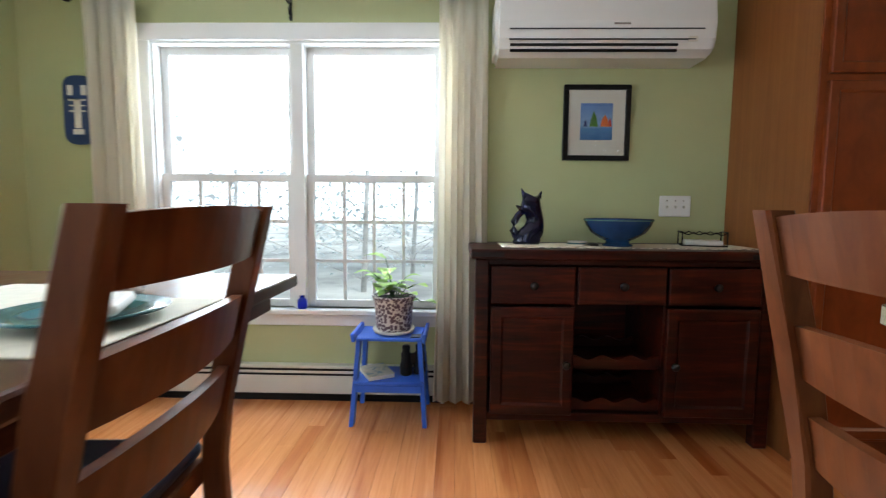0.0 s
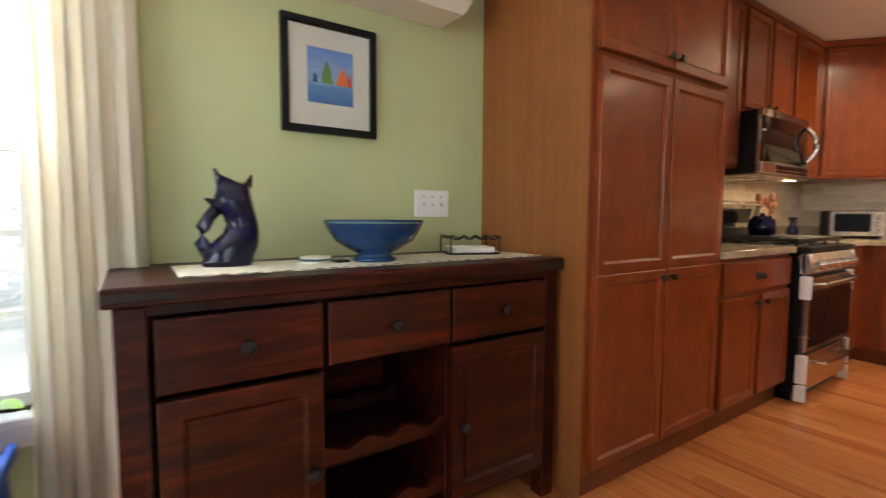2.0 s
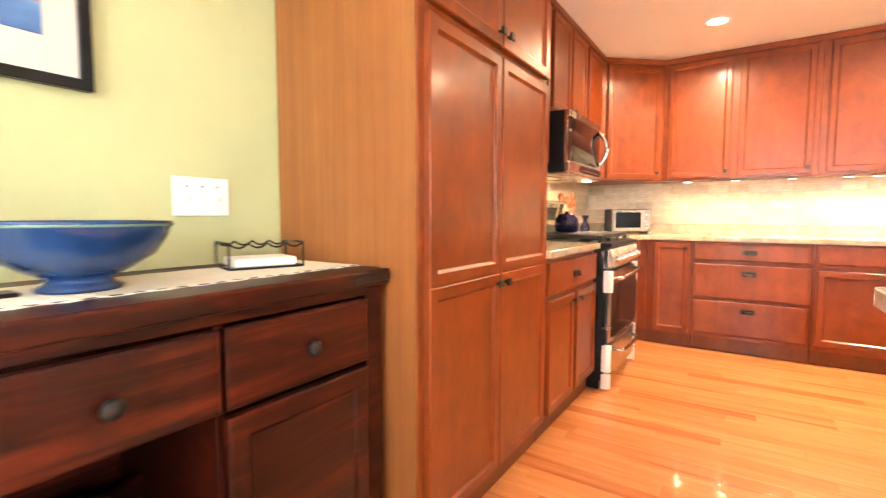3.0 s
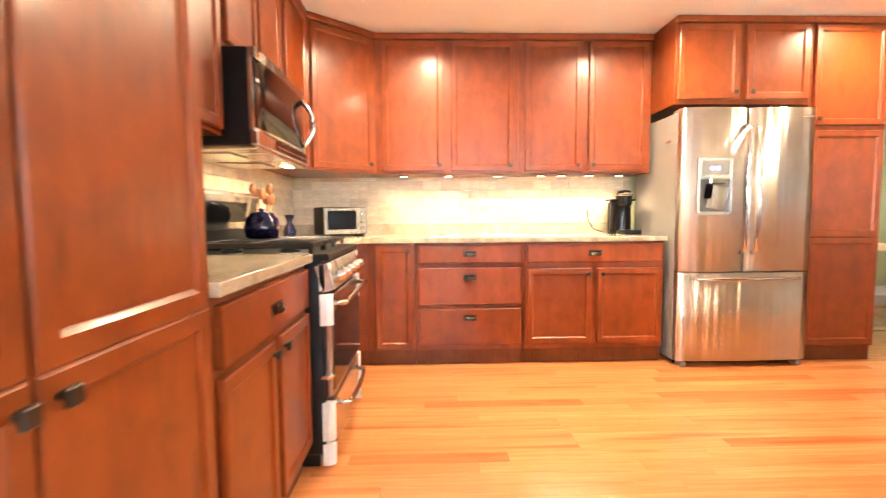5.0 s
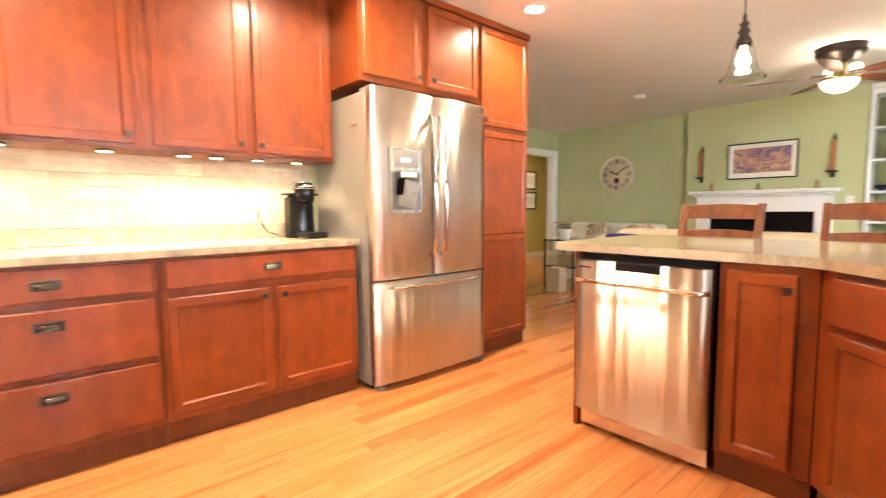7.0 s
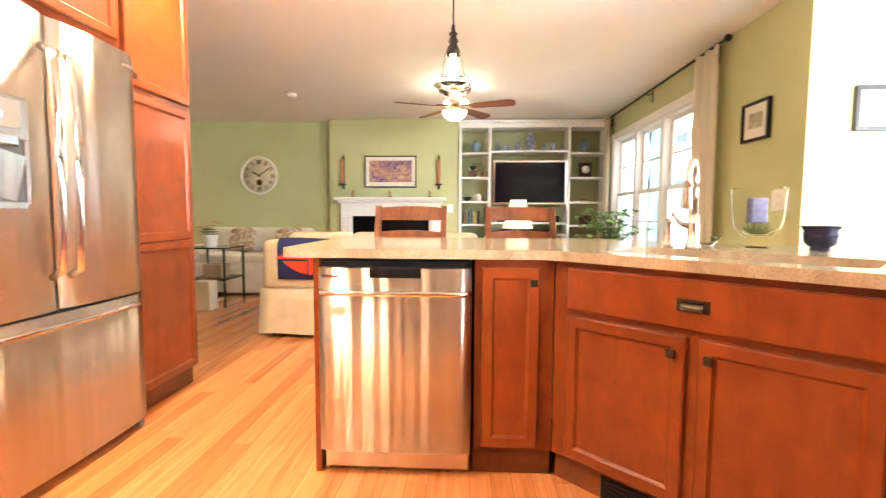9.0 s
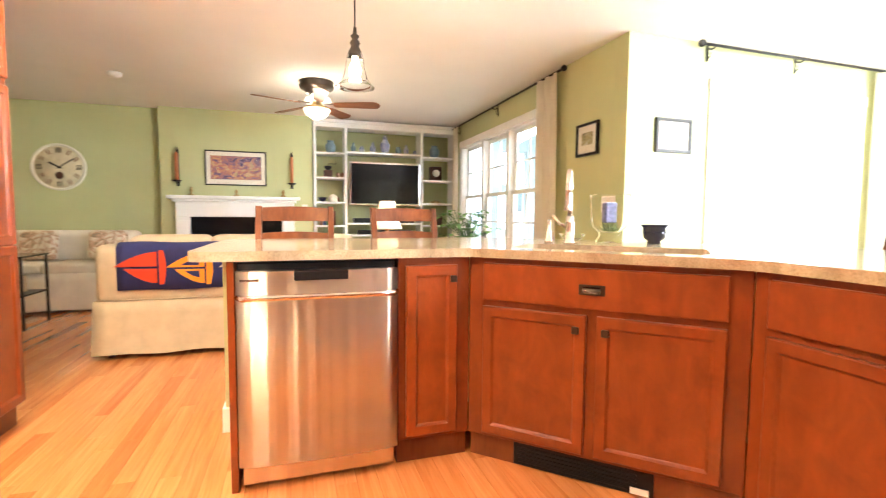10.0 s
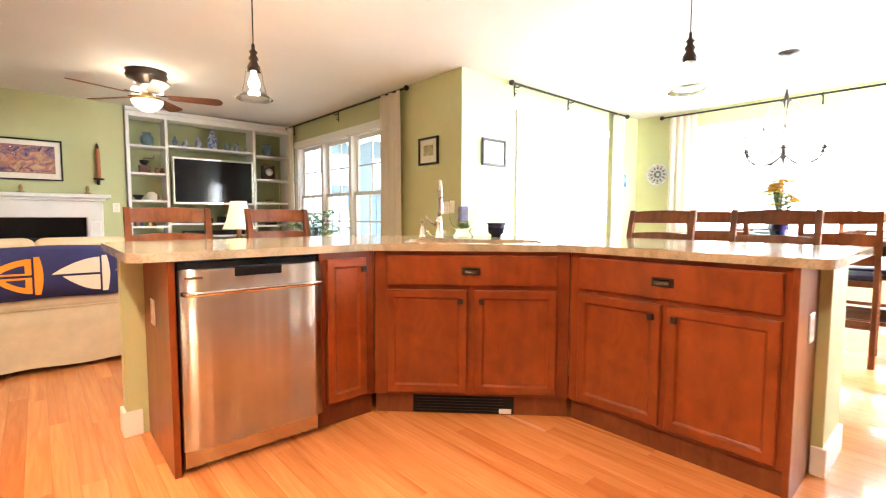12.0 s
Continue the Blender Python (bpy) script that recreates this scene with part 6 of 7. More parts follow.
stool = thing("step_stool", pose(-0.160, 2.575, 0), "bright blue painted wooden step stool by the window", "stool")
for sx in (-1, 1):
    for sy, y0 in ((-1, -0.135), (1, 0.15)):
        b = bmesh.new()
        for z, xx, yy in ((0.0, 0.187, y0), (0.45, 0.155, y0 * 0.62)):
            for dx in (-0.011, 0.011):
                for dy in (-0.026, 0.026):
                    b.verts.new((sx * xx + dx, yy + dy, z))
        b.verts.ensure_lookup_table()
        v = b.verts
        for f in ((0, 1, 3, 2), (4, 6, 7, 5), (0, 4, 5, 1), (2, 3, 7, 6), (0, 2, 6, 4), (1, 5, 7, 3)):
            b.faces.new([v[i] for i in f])
        bmesh.ops.recalc_face_normals(b, faces=b.faces)
        part("leg", b, BLUEPAINT, stool)
    part("side_rim", turned_by(bm_box((-0.010, -0.13, 0.0), (0.010, 0.13, 0.045), 0.004), pose(sx * 0.178, 0.0, 0.428, 0, sx * 8, 0)), BLUEPAINT, stool)
part("top_board", bm_box((-0.165, -0.12, 0.432), (0.165, 0.12, 0.450), 0.004), BLUEPAINT, stool)
part("step_board", bm_box((-0.178, -0.155, 0.215), (0.178, 0.09, 0.233), 0.004), BLUEPAINT, stool)
part("step_rail", bm_box((-0.17, -0.150, 0.175), (0.17, -0.135, 0.214), 0.003), BLUEPAINT, stool)
single("black_tile", bm_box((-0.05, 2.47, 0.4505), (0.0, 2.53, 0.4545), 0.001), BLACK, None, "small black tile on the step stool", "tile")

pot = thing("potted_plant", pose(-0.150, 2.590, 0.4505), "young pothos plant in a patterned ceramic pot", "plant")
POTMAT = material("patterned_pot_glaze", (0.62, 0.58, 0.52), 0.3)
_t, _n, _l, _b = nodes_of(POTMAT)
_vo = _n.new("ShaderNodeTexVoronoi")
_vo.inputs["Scale"].default_value = 1.0
_l.new(coords(POTMAT, (62, 62, 66)), _vo.inputs["Vector"])
base(POTMAT, ramp(POTMAT, _vo.outputs["Distance"], [(0.44, (0.10, 0.06, 0.075)), (0.52, (0.24, 0.17, 0.18)), (0.60, (0.64, 0.60, 0.54))]))
part("pot", bm_turn([(0.086, 0.012), (0.094, 0.03), (0.104, 0.17), (0.115, 0.19), (0.118, 0.20), (0.108, 0.20), (0.098, 0.18), (0.0, 0.178)], 32), POTMAT, pot)
part("saucer", bm_turn([(0.085, 0), (0.105, 0.004), (0.114, 0.022), (0.108, 0.022), (0.09, 0.012), (0.0, 0.011)], 32), MATBOARD, pot)
part("soil", bm_turn([(0.0, 0.186), (0.097, 0.181), (0.097, 0.1785), (0.0, 0.1785)][::-1], 24), SOIL, pot)
random.seed(11)
stems, lv = bmesh.new(), bmesh.new()
for i, (x, y, h, ln) in enumerate(((-0.045, 0.0, 0.205, 0.105), (-0.05, 0.01, 0.10, 0.10), (-0.02, -0.03, 0.08, 0.10), (-0.085, 0.03, 0.09, 0.09), (-0.02, 0.02, 0.09, 0.08), (0.03, -0.01, 0.08, 0.075), (0.10, 0.01, 0.06, 0.08), (0.15, -0.03, -0.02, 0.075), (-0.04, -0.05, 0.06, 0.08), (0.06, 0.05, 0.10, 0.07), (-0.11, -0.02, 0.13, 0.08), (0.0, 0.0, 0.05, 0.07), (-0.05, 0.04, 0.04, 0.08), (0.08, -0.05, 0.03, 0.06))):
    tip = (x, y, 0.186 + h)
    bm_tube([(x * 0.25, y * 0.25, 0.18), (x * 0.6, y * 0.6, 0.186 + max(h, 0.03) * 0.7), tip], 0.0028, 5, stems)
    a = math.atan2(y, x) + 0.4 * (i % 3 - 1)
    for s in (0, 1):
        leaf_blade(lv, tip if not s else (x * 0.7, y * 0.7, 0.186 + h * 0.75), (math.cos(a + s * 2.0), math.sin(a + s * 2.0) - 0.3, 0.5 - 0.3 * s), ln * (1.35 - 0.3 * s), ln * 1.0, 0.4)
part("stems", stems, LEAFDARK, pot)
part("leaves", lv, paint("young_leaf_green", (0.30, 0.50, 0.07), 0.4, 0.2, 14, 0.1), pot)
bk = thing("paperback_book", pose(-0.235, 2.535, 0.2335, 0, 0, 28), "thin paperback book on the stool's step", "book")
part("pages", bm_box((-0.068, -0.09, 0.002), (0.066, 0.088, 0.022), 0.001), PAPER, bk)
part("cover", bm_box((-0.07, -0.092, 0.0225), (0.07, 0.092, 0.024), 0.0005), image_material("book_cover_print", [(0.35, (0.15, 0.28, 0.36)), (0.5, (0.55, 0.52, 0.40)), (0.7, (0.60, 0.58, 0.50))], (14, 14, 14)), bk)
bino = thing("binoculars", pose(-0.045, 2.555, 0.2335, 0, 0, 20), "black binoculars standing on the stool's step", "binoculars")
for x in (-0.037, 0.037):
    part("barrel", bm_turn([(0.031, 0), (0.033, 0.01), (0.033, 0.055), (0.026, 0.075), (0.027, 0.11), (0.020, 0.125), (0.022, 0.15), (0.019, 0.155), (0.0, 0.155)], 18, None, (x, 0, 0)), BLACK, bino)
part("bridge", bm_box((-0.03, -0.012, 0.05), (0.03, 0.012, 0.11), 0.004), BRONZE, bino)
single("blue_bottle", bm_turn([(0.022, 0), (0.026, 0.004), (0.026, 0.05), (0.012, 0.062), (0.012, 0.075), (0.0, 0.075)], 16), glass("cobalt_bottle_glass", (0.02, 0.04, 0.75), 0.05, 1.2), pose(-0.70, N - 0.02, 0.5305), "small cobalt glass bottle on the window sill", "bottle")

plaque = thing("lobster_plaque", pose(-1.945, N - 0.003, 1.64), "navy plaque with a pale lobster motif", "plaque")
NAVYENAMEL = material("navy_enamel", (0.02, 0.05, 0.16), 0.3)
pl = bm_slab(rounded([(-0.085, -0.19), (0.085, -0.19), (0.085, 0.19), (-0.085, 0.19)], 0.07, 6), 0, 0.02, 0.004)
part("board", turned_by(pl, pose(0, 0, 0, 90, 0, 0)), NAVYENAMEL, plaque)
lob = bmesh.new()
for lo, hi in (((-0.020, -0.0235, -0.10), (0.020, -0.0205, 0.06)), ((-0.032, -0.0235, -0.135), (0.032, -0.0205, -0.105)), ((-0.055, -0.0235, 0.08), (-0.022, -0.0205, 0.135)), ((0.022, -0.0235, 0.08), (0.055, -0.0205, 0.135)), ((-0.046, -0.0235, 0.02), (0.046, -0.0205, 0.028)), ((-0.046, -0.0235, -0.01), (0.046, -0.0205, -0.002)), ((-0.05, -0.0235, 0.05), (0.05, -0.0205, 0.06))):
    bm_box(lo, hi, 0.001, lob)
part("motif", lob, PAPER, plaque)

sw = thing("light_switch", pose(1.389, N - 0.003, 1.132), "ivory three-gang switch plate with dark toggles", "switch")
part("plate", bm_box((-0.086, -0.007, -0.058), (0.086, 0, 0.058), 0.003), WHITEPL, sw)
for x in (-0.046, 0.0, 0.046):
    part("toggle", turned_by(bm_box((-0.004, -0.016, -0.008), (0.004, 0, 0.004), 0.001), pose(x, -0.006, 0.0, 20, 0, 0)), HEAT, sw)
    part("screw", bm_cyl((x, -0.0078, 0.03), (x, -0.006, 0.03), 0.0035, None, 8), NICKEL, sw)


def outlet(name, m, w, h, label, rockers=0):
    ob = thing(name, m, label, "socket")
    part("plate", bm_box((-w / 2, -0.006, -h / 2), (w / 2, 0, h / 2), 0.002), WHITEPL, ob)
    for z in (-0.022, 0.022):
        part("socket", bm_box((-0.016, -0.008, z - 0.014), (0.016, -0.0062, z + 0.014), 0.002), MATBOARD, ob)


outlet("wall_socket", pose(3.7105, -0.92, 0.63, 0, 0, 90), 0.075, 0.115, "white socket plate on the island end panel")
outlet("wall_socket", pose(1.84, 1.0585, 0.63, 0, 0, 180), 0.075, 0.115, "white socket plate on the island end panel")
outlet("light_switch", pose(LW + 0.001, -1.86, 1.14, 0, 0, 90), 0.17, 0.115, "white switch plate beside the corner")
outlet("light_switch", pose(3.34, FIRE + 0.001, 1.15, 0, 0, 180), 0.075, 0.115, "white switch plate beside the bookcase")

# patterned plate on the west wall
wp = thing("wall_plate", pose(W + 0.003, -1.375, 1.635, 0, 0, 90), "round white wall plate with a dark star pattern", "plate")
part("disc", turned_by(bm_turn([(0.0, 0.004), (0.10, 0.008), (0.145, 0.022), (0.15, 0.026), (0.145, 0.018), (0.10, 0.0), (0.0, 0.0)][::-1], 36), pose(0, 0, 0, 90, 0, 0)), paint("grey_blue_plate_glaze", (0.46, 0.49, 0.50), 0.3, 0.2, 30, 0.02), wp)
pat = bmesh.new()
for k in range(12):
    a = 2 * math.pi * k / 12
    for r0, r1, wd in ((0.015, 0.062, 0.020), (0.070, 0.104, 0.032), (0.112, 0.140, 0.036)):
        c, s = math.cos(a + (0.26 if r0 > 0.07 and r0 < 0.11 else 0)), math.sin(a + (0.26 if r0 > 0.07 and r0 < 0.11 else 0))
        vs = [pat.verts.new((c * r + s * t, -0.0085 - 0.10 * max(0, r - 0.085) - 0.003, s * r - c * t)) for r, t in ((r0, 0), ((r0 + r1) / 2, wd / 2), (r1, 0), ((r0 + r1) / 2, -wd / 2))]
        pat.faces.new(vs)
tagged(part("pattern", pat, material("blue_black_glaze", (0.03, 0.035, 0.07), 0.3), wp), "blue-black glazed marks", kind="stuff")
amber = bmesh.new()
for k in range(24):
    a = 2 * math.pi * (k + 0.5) / 24
    for r0, r1, wd in ((0.062, 0.078, 0.011), (0.100, 0.118, 0.016)):
        c, s = math.cos(a), math.sin(a)
        amber.faces.new([amber.verts.new((c * r + s * t, -0.0085 - 0.10 * max(0, r - 0.085) - 0.0035, s * r - c * t)) for r, t in ((r0, 0), ((r0 + r1) / 2, wd / 2), (r1, 0), ((r0 + r1) / 2, -wd / 2))])
tagged(part("amber_pattern", amber, material("amber_glaze", (0.42, 0.20, 0.04), 0.3), wp), "amber glazed marks", kind="stuff")

# ---- living room ----
fp = thing("fireplace", pose(4.20, FIRE, 0, 0, 0, 180), "white painted fireplace mantel around a black firebox", "fireplace")
for sx in (-1, 1):
    b = bm_box((min(sx * 0.56, sx * 0.72), -0.09, 0.0), (max(sx * 0.56, sx * 0.72), 0, 1.03), 0.004)
    bm_box((min(sx * 0.585, sx * 0.695), -0.098, 0.16), (max(sx * 0.585, sx * 0.695), -0.09, 0.98), 0.004, b)
    bm_box((min(sx * 0.55, sx * 0.73), -0.105, 0.0), (max(sx * 0.55, sx * 0.73), -0.09, 0.13), 0.004, b)
    part("pilaster", b, TRIM, fp)
part("frieze", bm_box((-0.72, -0.09, 1.031), (0.72, 0, 1.22), 0.004), TRIM, fp)
part("moulding", bm_box((-0.75, -0.13, 1.221), (0.75, 0, 1.255), 0.010, None, 2), TRIM, fp)
part("shelf", bm_box((-0.795, -0.20, 1.256), (0.795, 0, 1.30), 0.006, None, 2), TRIM, fp)
part("surround", bm_box((-0.559, -0.03, 0.0), (0.559, 0, 1.03)), BLACKGLASS, fp, "black stone surround")
part("firebox", bm_box((-0.42, -0.036, 0.12), (0.42, -0.031, 0.80), 0.002), BLACK, fp)
part("hearth", bm_box((-0.75, -0.50, 0.0), (0.75, -0.001, 0.03), 0.004), BLACKGLASS, fp)


def sconce(x):
    ob = thing("candle_sconce", pose(x, FIRE + 0.002, 1.42, 0, 0, 180), "dark iron wall sconce with an amber candle", "sconce", "mantel sconces")
    part("back_bar", bm_box((-0.018, -0.010, 0.0), (0.018, 0.0, 0.46), 0.003), IRON, ob)
    part("tip", turned_by(bm_turn([(0.018, 0), (0.010, 0.02), (0.0, 0.045)], 10), pose(0, -0.006, 0.46)), IRON, ob)
    part("dish", bm_turn([(0.0, 0.05), (0.045, 0.055), (0.06, 0.072), (0.055, 0.074), (0.04, 0.062), (0.0, 0.060)], 18, None, (0, -0.075, 0)), IRON, ob)
    part("bracket", bm_tube([(0, -0.008, 0.03), (0, -0.05, 0.015), (0, -0.075, 0.05)], 0.006, 6), IRON, ob)
    part("candle", bm_turn([(0.024, 0.062), (0.020, 0.40), (0.014, 0.425), (0.0, 0.427)], 14, None, (0, -0.075, 0)), WAX, ob)


sconce(4.895)
sconce(3.505)
for x, h in ((4.73, 0.11), (4.20, 0.09), (3.62, 0.10)):
    single("mantel_figure", bm_turn([(0.035, 0), (0.038, 0.01), (0.012, 0.03), (0.024, h * 0.6), (0.014, h * 0.8), (0.016, h * 0.92), (0.0, h)], 14), BRASS, pose(x, FIRE + 0.10, 1.30), "small brass ornament on the mantel shelf", "ornament", "mantel ornaments")

bc = thing("bookcase", pose(3.215, FIRE + 0.03, 0, 0, 0, 180), "white built-in bookcase with a television bay", "bookcase")
BW, BT = 2.09, 2.35
cols = (0.0, 0.44, 1.555, BW)
for x in cols:
    xx = min(max(x, 0.018), BW - 0.018)
    part("upright", bm_box((xx - 0.018, 0.0, 0.0), (xx + 0.018, 0.30, BT), 0.002), TRIM, bc)
part("top_rail", bm_box((0.036, 0.0, BT - 0.06), (BW - 0.036, 0.30, BT - 0.0), 0.003), TRIM, bc)
part("cornice", bm_box((-0.004, -0.02, BT), (BW + 0.004, 0.30, BT + 0.05), 0.006), TRIM, bc)
for a, c in ((0, 1), (2, 3)):
    for z in (1.945, 1.60, 1.255, 0.92):
        part("shelf", bm_box((cols[a] + (0.036 if a == 0 else 0.018), 0.006, z - 0.026), (cols[c] - (0.018 if c == 1 else 0.036), 0.30, z), 0.002), TRIM, bc)
part("shelf", bm_box((cols[1] + 0.018, 0.006, 1.945), (cols[2] - 0.018, 0.30, 1.972), 0.002), TRIM, bc)
part("shelf", bm_box((cols[1] + 0.018, 0.006, 0.93), (cols[2] - 0.018, 0.30, 0.955), 0.002), TRIM, bc)
part("shelf", bm_box((cols[1] + 0.018, 0.006, 0.76), (cols[2] - 0.018, 0.30, 0.785), 0.002), TRIM, bc)
for a, c in ((0, 1), (1, 2), (2, 3)):
    leaf = part("cupboard_door", bm_panel(cols[c] - cols[a] - 0.04, 0.60, 0.018, 0.06, 0.008, cols[a] + 0.02, 0.12), TRIM, bc)
    knob(leaf, cols[c] - 0.07, 0.62)
part("plinth", bm_box((0.036, 0.03, 0.0), (BW - 0.036, 0.29, 0.115)), TRIM, bc)
BX = lambda x: 3.215 - x                       # place along the case
BYF = FIRE + 0.03 - 0.15

tv = thing("television", pose(2.215, FIRE + 0.035, 1.205, 0, 0, 180), "flat-screen television with a silver bezel, switched off", "television")
part("bezel", bm_box((-0.515, -0.03, 0.0), (0.515, 0.02, 0.62), 0.008, None, 2), CHROME, tv)
part("screen", bm_box((-0.490, -0.0335, 0.03), (0.490, -0.0305, 0.595)), BLACKGLASS, tv)
part("back_mount", bm_box((-0.20, 0.02, 0.15), (0.20, 0.30, 0.45)), BLACK, tv)
for x, w, h, lab in ((2.45, 0.42, 0.07, "black cable box in the bookcase"), (1.95, 0.36, 0.09, "black disc player in the bookcase")):
    single("media_player", bm_box((x - w / 2, BYF - 0.10, 0.956), (x + w / 2, BYF + 0.12, 0.956 + h), 0.004), BLACK, None, lab, "media player")
single("soundbar", bm_box((1.80, BYF - 0.05, 0.786), (2.60, BYF + 0.08, 0.85), 0.01, None, 2), BLACK, None, "long black sound bar in the bookcase", "sound bar")
CHINA = image_material("blue_white_porcelain", [(0.40, (0.02, 0.04, 0.20)), (0.48, (0.10, 0.15, 0.36)), (0.54, (0.62, 0.64, 0.66)), (0.8, (0.70, 0.70, 0.70))], (38, 38, 38))
CELADON = paint("pale_blue_stoneware", (0.14, 0.22, 0.26), 0.35, 0.2, 20, 0.05)
jar_p = [(0.05, 0), (0.055, 0.006), (0.075, 0.06), (0.078, 0.11), (0.05, 0.15), (0.045, 0.165), (0.055, 0.18), (0.0, 0.18)]
vase_p = [(0.045, 0), (0.05, 0.01), (0.075, 0.09), (0.080, 0.14), (0.045, 0.20), (0.030, 0.225), (0.042, 0.245), (0.038, 0.26), (0.012, 0.28), (0.014, 0.295), (0.0, 0.30)]


def ornament(name, x, z, profile, s, mat, label, cat="vase"):
    single(name, bm_turn([(r * s, h * s) for r, h in profile], 20), mat, pose(x, BYF + 0.03, z), label, cat)


ornament("ginger_jar", BX(0.24), 1.946, jar_p, 0.95, CELADON, "pale blue stoneware jar on the bookcase")
ornament("porcelain_vase", BX(1.02), 1.973, vase_p, 0.92, CHINA, "tall blue and white porcelain vase on the shelf")
for k, (x, s) in enumerate(((0.56, 0.48), (0.68, 0.5), (0.84, 0.55), (1.22, 0.6), (1.34, 0.5), (1.47, 0.35))):
    ornament("porcelain_jar", BX(x), 1.973, jar_p if k % 2 else vase_p, s, CHINA if k % 3 else CELADON, "small blue and white porcelain jar on the shelf")
ornament("stone_jar", BX(1.78), 1.946, jar_p, 1.0, CELADON, "grey-blue stoneware jar on the bookcase")
grinder = thing("coffee_grinder", pose(BX(0.20), BYF + 0.03, 1.601), "antique iron coffee grinder with a crank", "coffee grinder")
part("box", bm_box((-0.06, -0.06, 0), (0.06, 0.06, 0.10), 0.004), TABLEWOOD, grinder)
part("hopper", bm_turn([(0.02, 0.10), (0.05, 0.13), (0.055, 0.16), (0.03, 0.165), (0.0, 0.165)], 16), IRON, grinder)
part("crank", bm_tube([(0, 0, 0.16), (0, 0, 0.19), (-0.11, 0, 0.195), (-0.11, 0, 0.225)], 0.006, 6), IRON, grinder)
for x, z in ((0.34, 1.601), (0.40, 1.601), (0.33, 1.256)):
    ornament("small_pot", BX(x), z, jar_p, 0.4, TERRACOTTA, "small clay pot on the bookcase", "pot")
ornament("blue_bowl", BX(0.12), 1.256, [(0.03, 0), (0.05, 0.03), (0.07, 0.06), (0.0, 0.055)], 1.0, COBALT, "small cobalt bowl on the bookcase", "bowl")
ornament("round_box", BX(0.27), 1.256, [(0.06, 0), (0.065, 0.02), (0.06, 0.07), (0.03, 0.10), (0.0, 0.11)], 1.0, MATBOARD, "cream lidded box on the bookcase", "box")
mclock = thing("mantel_clock", pose(BX(1.83), BYF - 0.03, 1.601, 0, 0, 180), "dark wooden box clock with a pale dial", "clock")
part("case", bm_box((-0.09, 0.0, 0), (0.09, 0.10, 0.22), 0.005), TABLEWOOD, mclock)
part("dial", turned_by(bm_turn([(0.055, 0), (0.055, 0.004), (0.0, 0.005)], 22), pose(0, 0, 0.12, 90, 0, 0)), PAPER, mclock)
ornament("driftwood_piece", BX(1.80), 1.256, [(0.07, 0), (0.08, 0.02), (0.05, 0.04), (0.0, 0.05)], 1.0, BRASS, "small driftwood piece on the bookcase", "ornament")
single("photo_frame", turned_by(bm_box((-0.09, -0.006, 0), (0.09, 0.006, 0.14), 0.003), pose(BX(1.83), BYF, 0.921, 8, 0, 180)), TABLEWOOD, None, "small wooden photo frame on the bookcase", "photo frame")
for k in range(5):
    single("shelf_book", bm_box((BX(0.10 + 0.045 * k) - 0.018, BYF - 0.08, 0.921), (BX(0.10 + 0.045 * k) + 0.018, BYF + 0.08, 1.10 + 0.02 * (k % 3)), 0.002), (TERRACOTTA, NAVYENAMEL, LEAFDARK, BRASS, TABLEWOOD)[k], None, "upright hardback book on the bookcase", "book", "books on the shelf")

clk = thing("wall_clock", pose(6.215, CLOCK + 0.003, 1.625, 0, 0, 180), "large round cream wall clock with dark numerals", "clock")
part("rim", turned_by(bm_turn([(0.27, 0), (0.285, 0.01), (0.285, 0.035), (0.27, 0.045), (0.255, 0.03), (0.255, 0.0)], 48), pose(0, 0, 0, 90, 0, 0)), MATBOARD, clk)
part("face", turned_by(bm_turn([(0.262, 0), (0.262, 0.018), (0.0, 0.018)], 48), pose(0, 0, 0, 90, 0, 0)), paint("aged_clock_face", (0.62, 0.54, 0.36), 0.7, 0.2, 8, 0.02), clk)
for k in range(12):
    a = 2 * math.pi * k / 12
    nb = bmesh.new()
    for off in ((-0.016, 0.0, 0.016) if k % 3 else (-0.024, -0.008, 0.008, 0.024)):
        bm_box((off - 0.004, -0.0215, 0.175), (off + 0.004, -0.0185, 0.235), 0, nb)
    part("numeral", turned_by(nb, Matrix.Rotation(a, 4, "Y")), TERRACOTTA if k % 3 else SOIL, clk)
for a, ln, wd in ((-62, 0.12, 0.010), (55, 0.19, 0.007)):
    part("clock_hand", turned_by(bm_box((-wd, -0.0255, -0.03), (wd, -0.0225, ln), 0.001), Matrix.Rotation(radians(a), 4, "Y")), BLACK, clk)
part("sub_dial", turned_by(bm_turn([(0.045, 0.0185), (0.045, 0.0205), (0.0, 0.0205)], 24), pose(0, 0, -0.10, 90, 0, 0)), TABLEWOOD, clk)


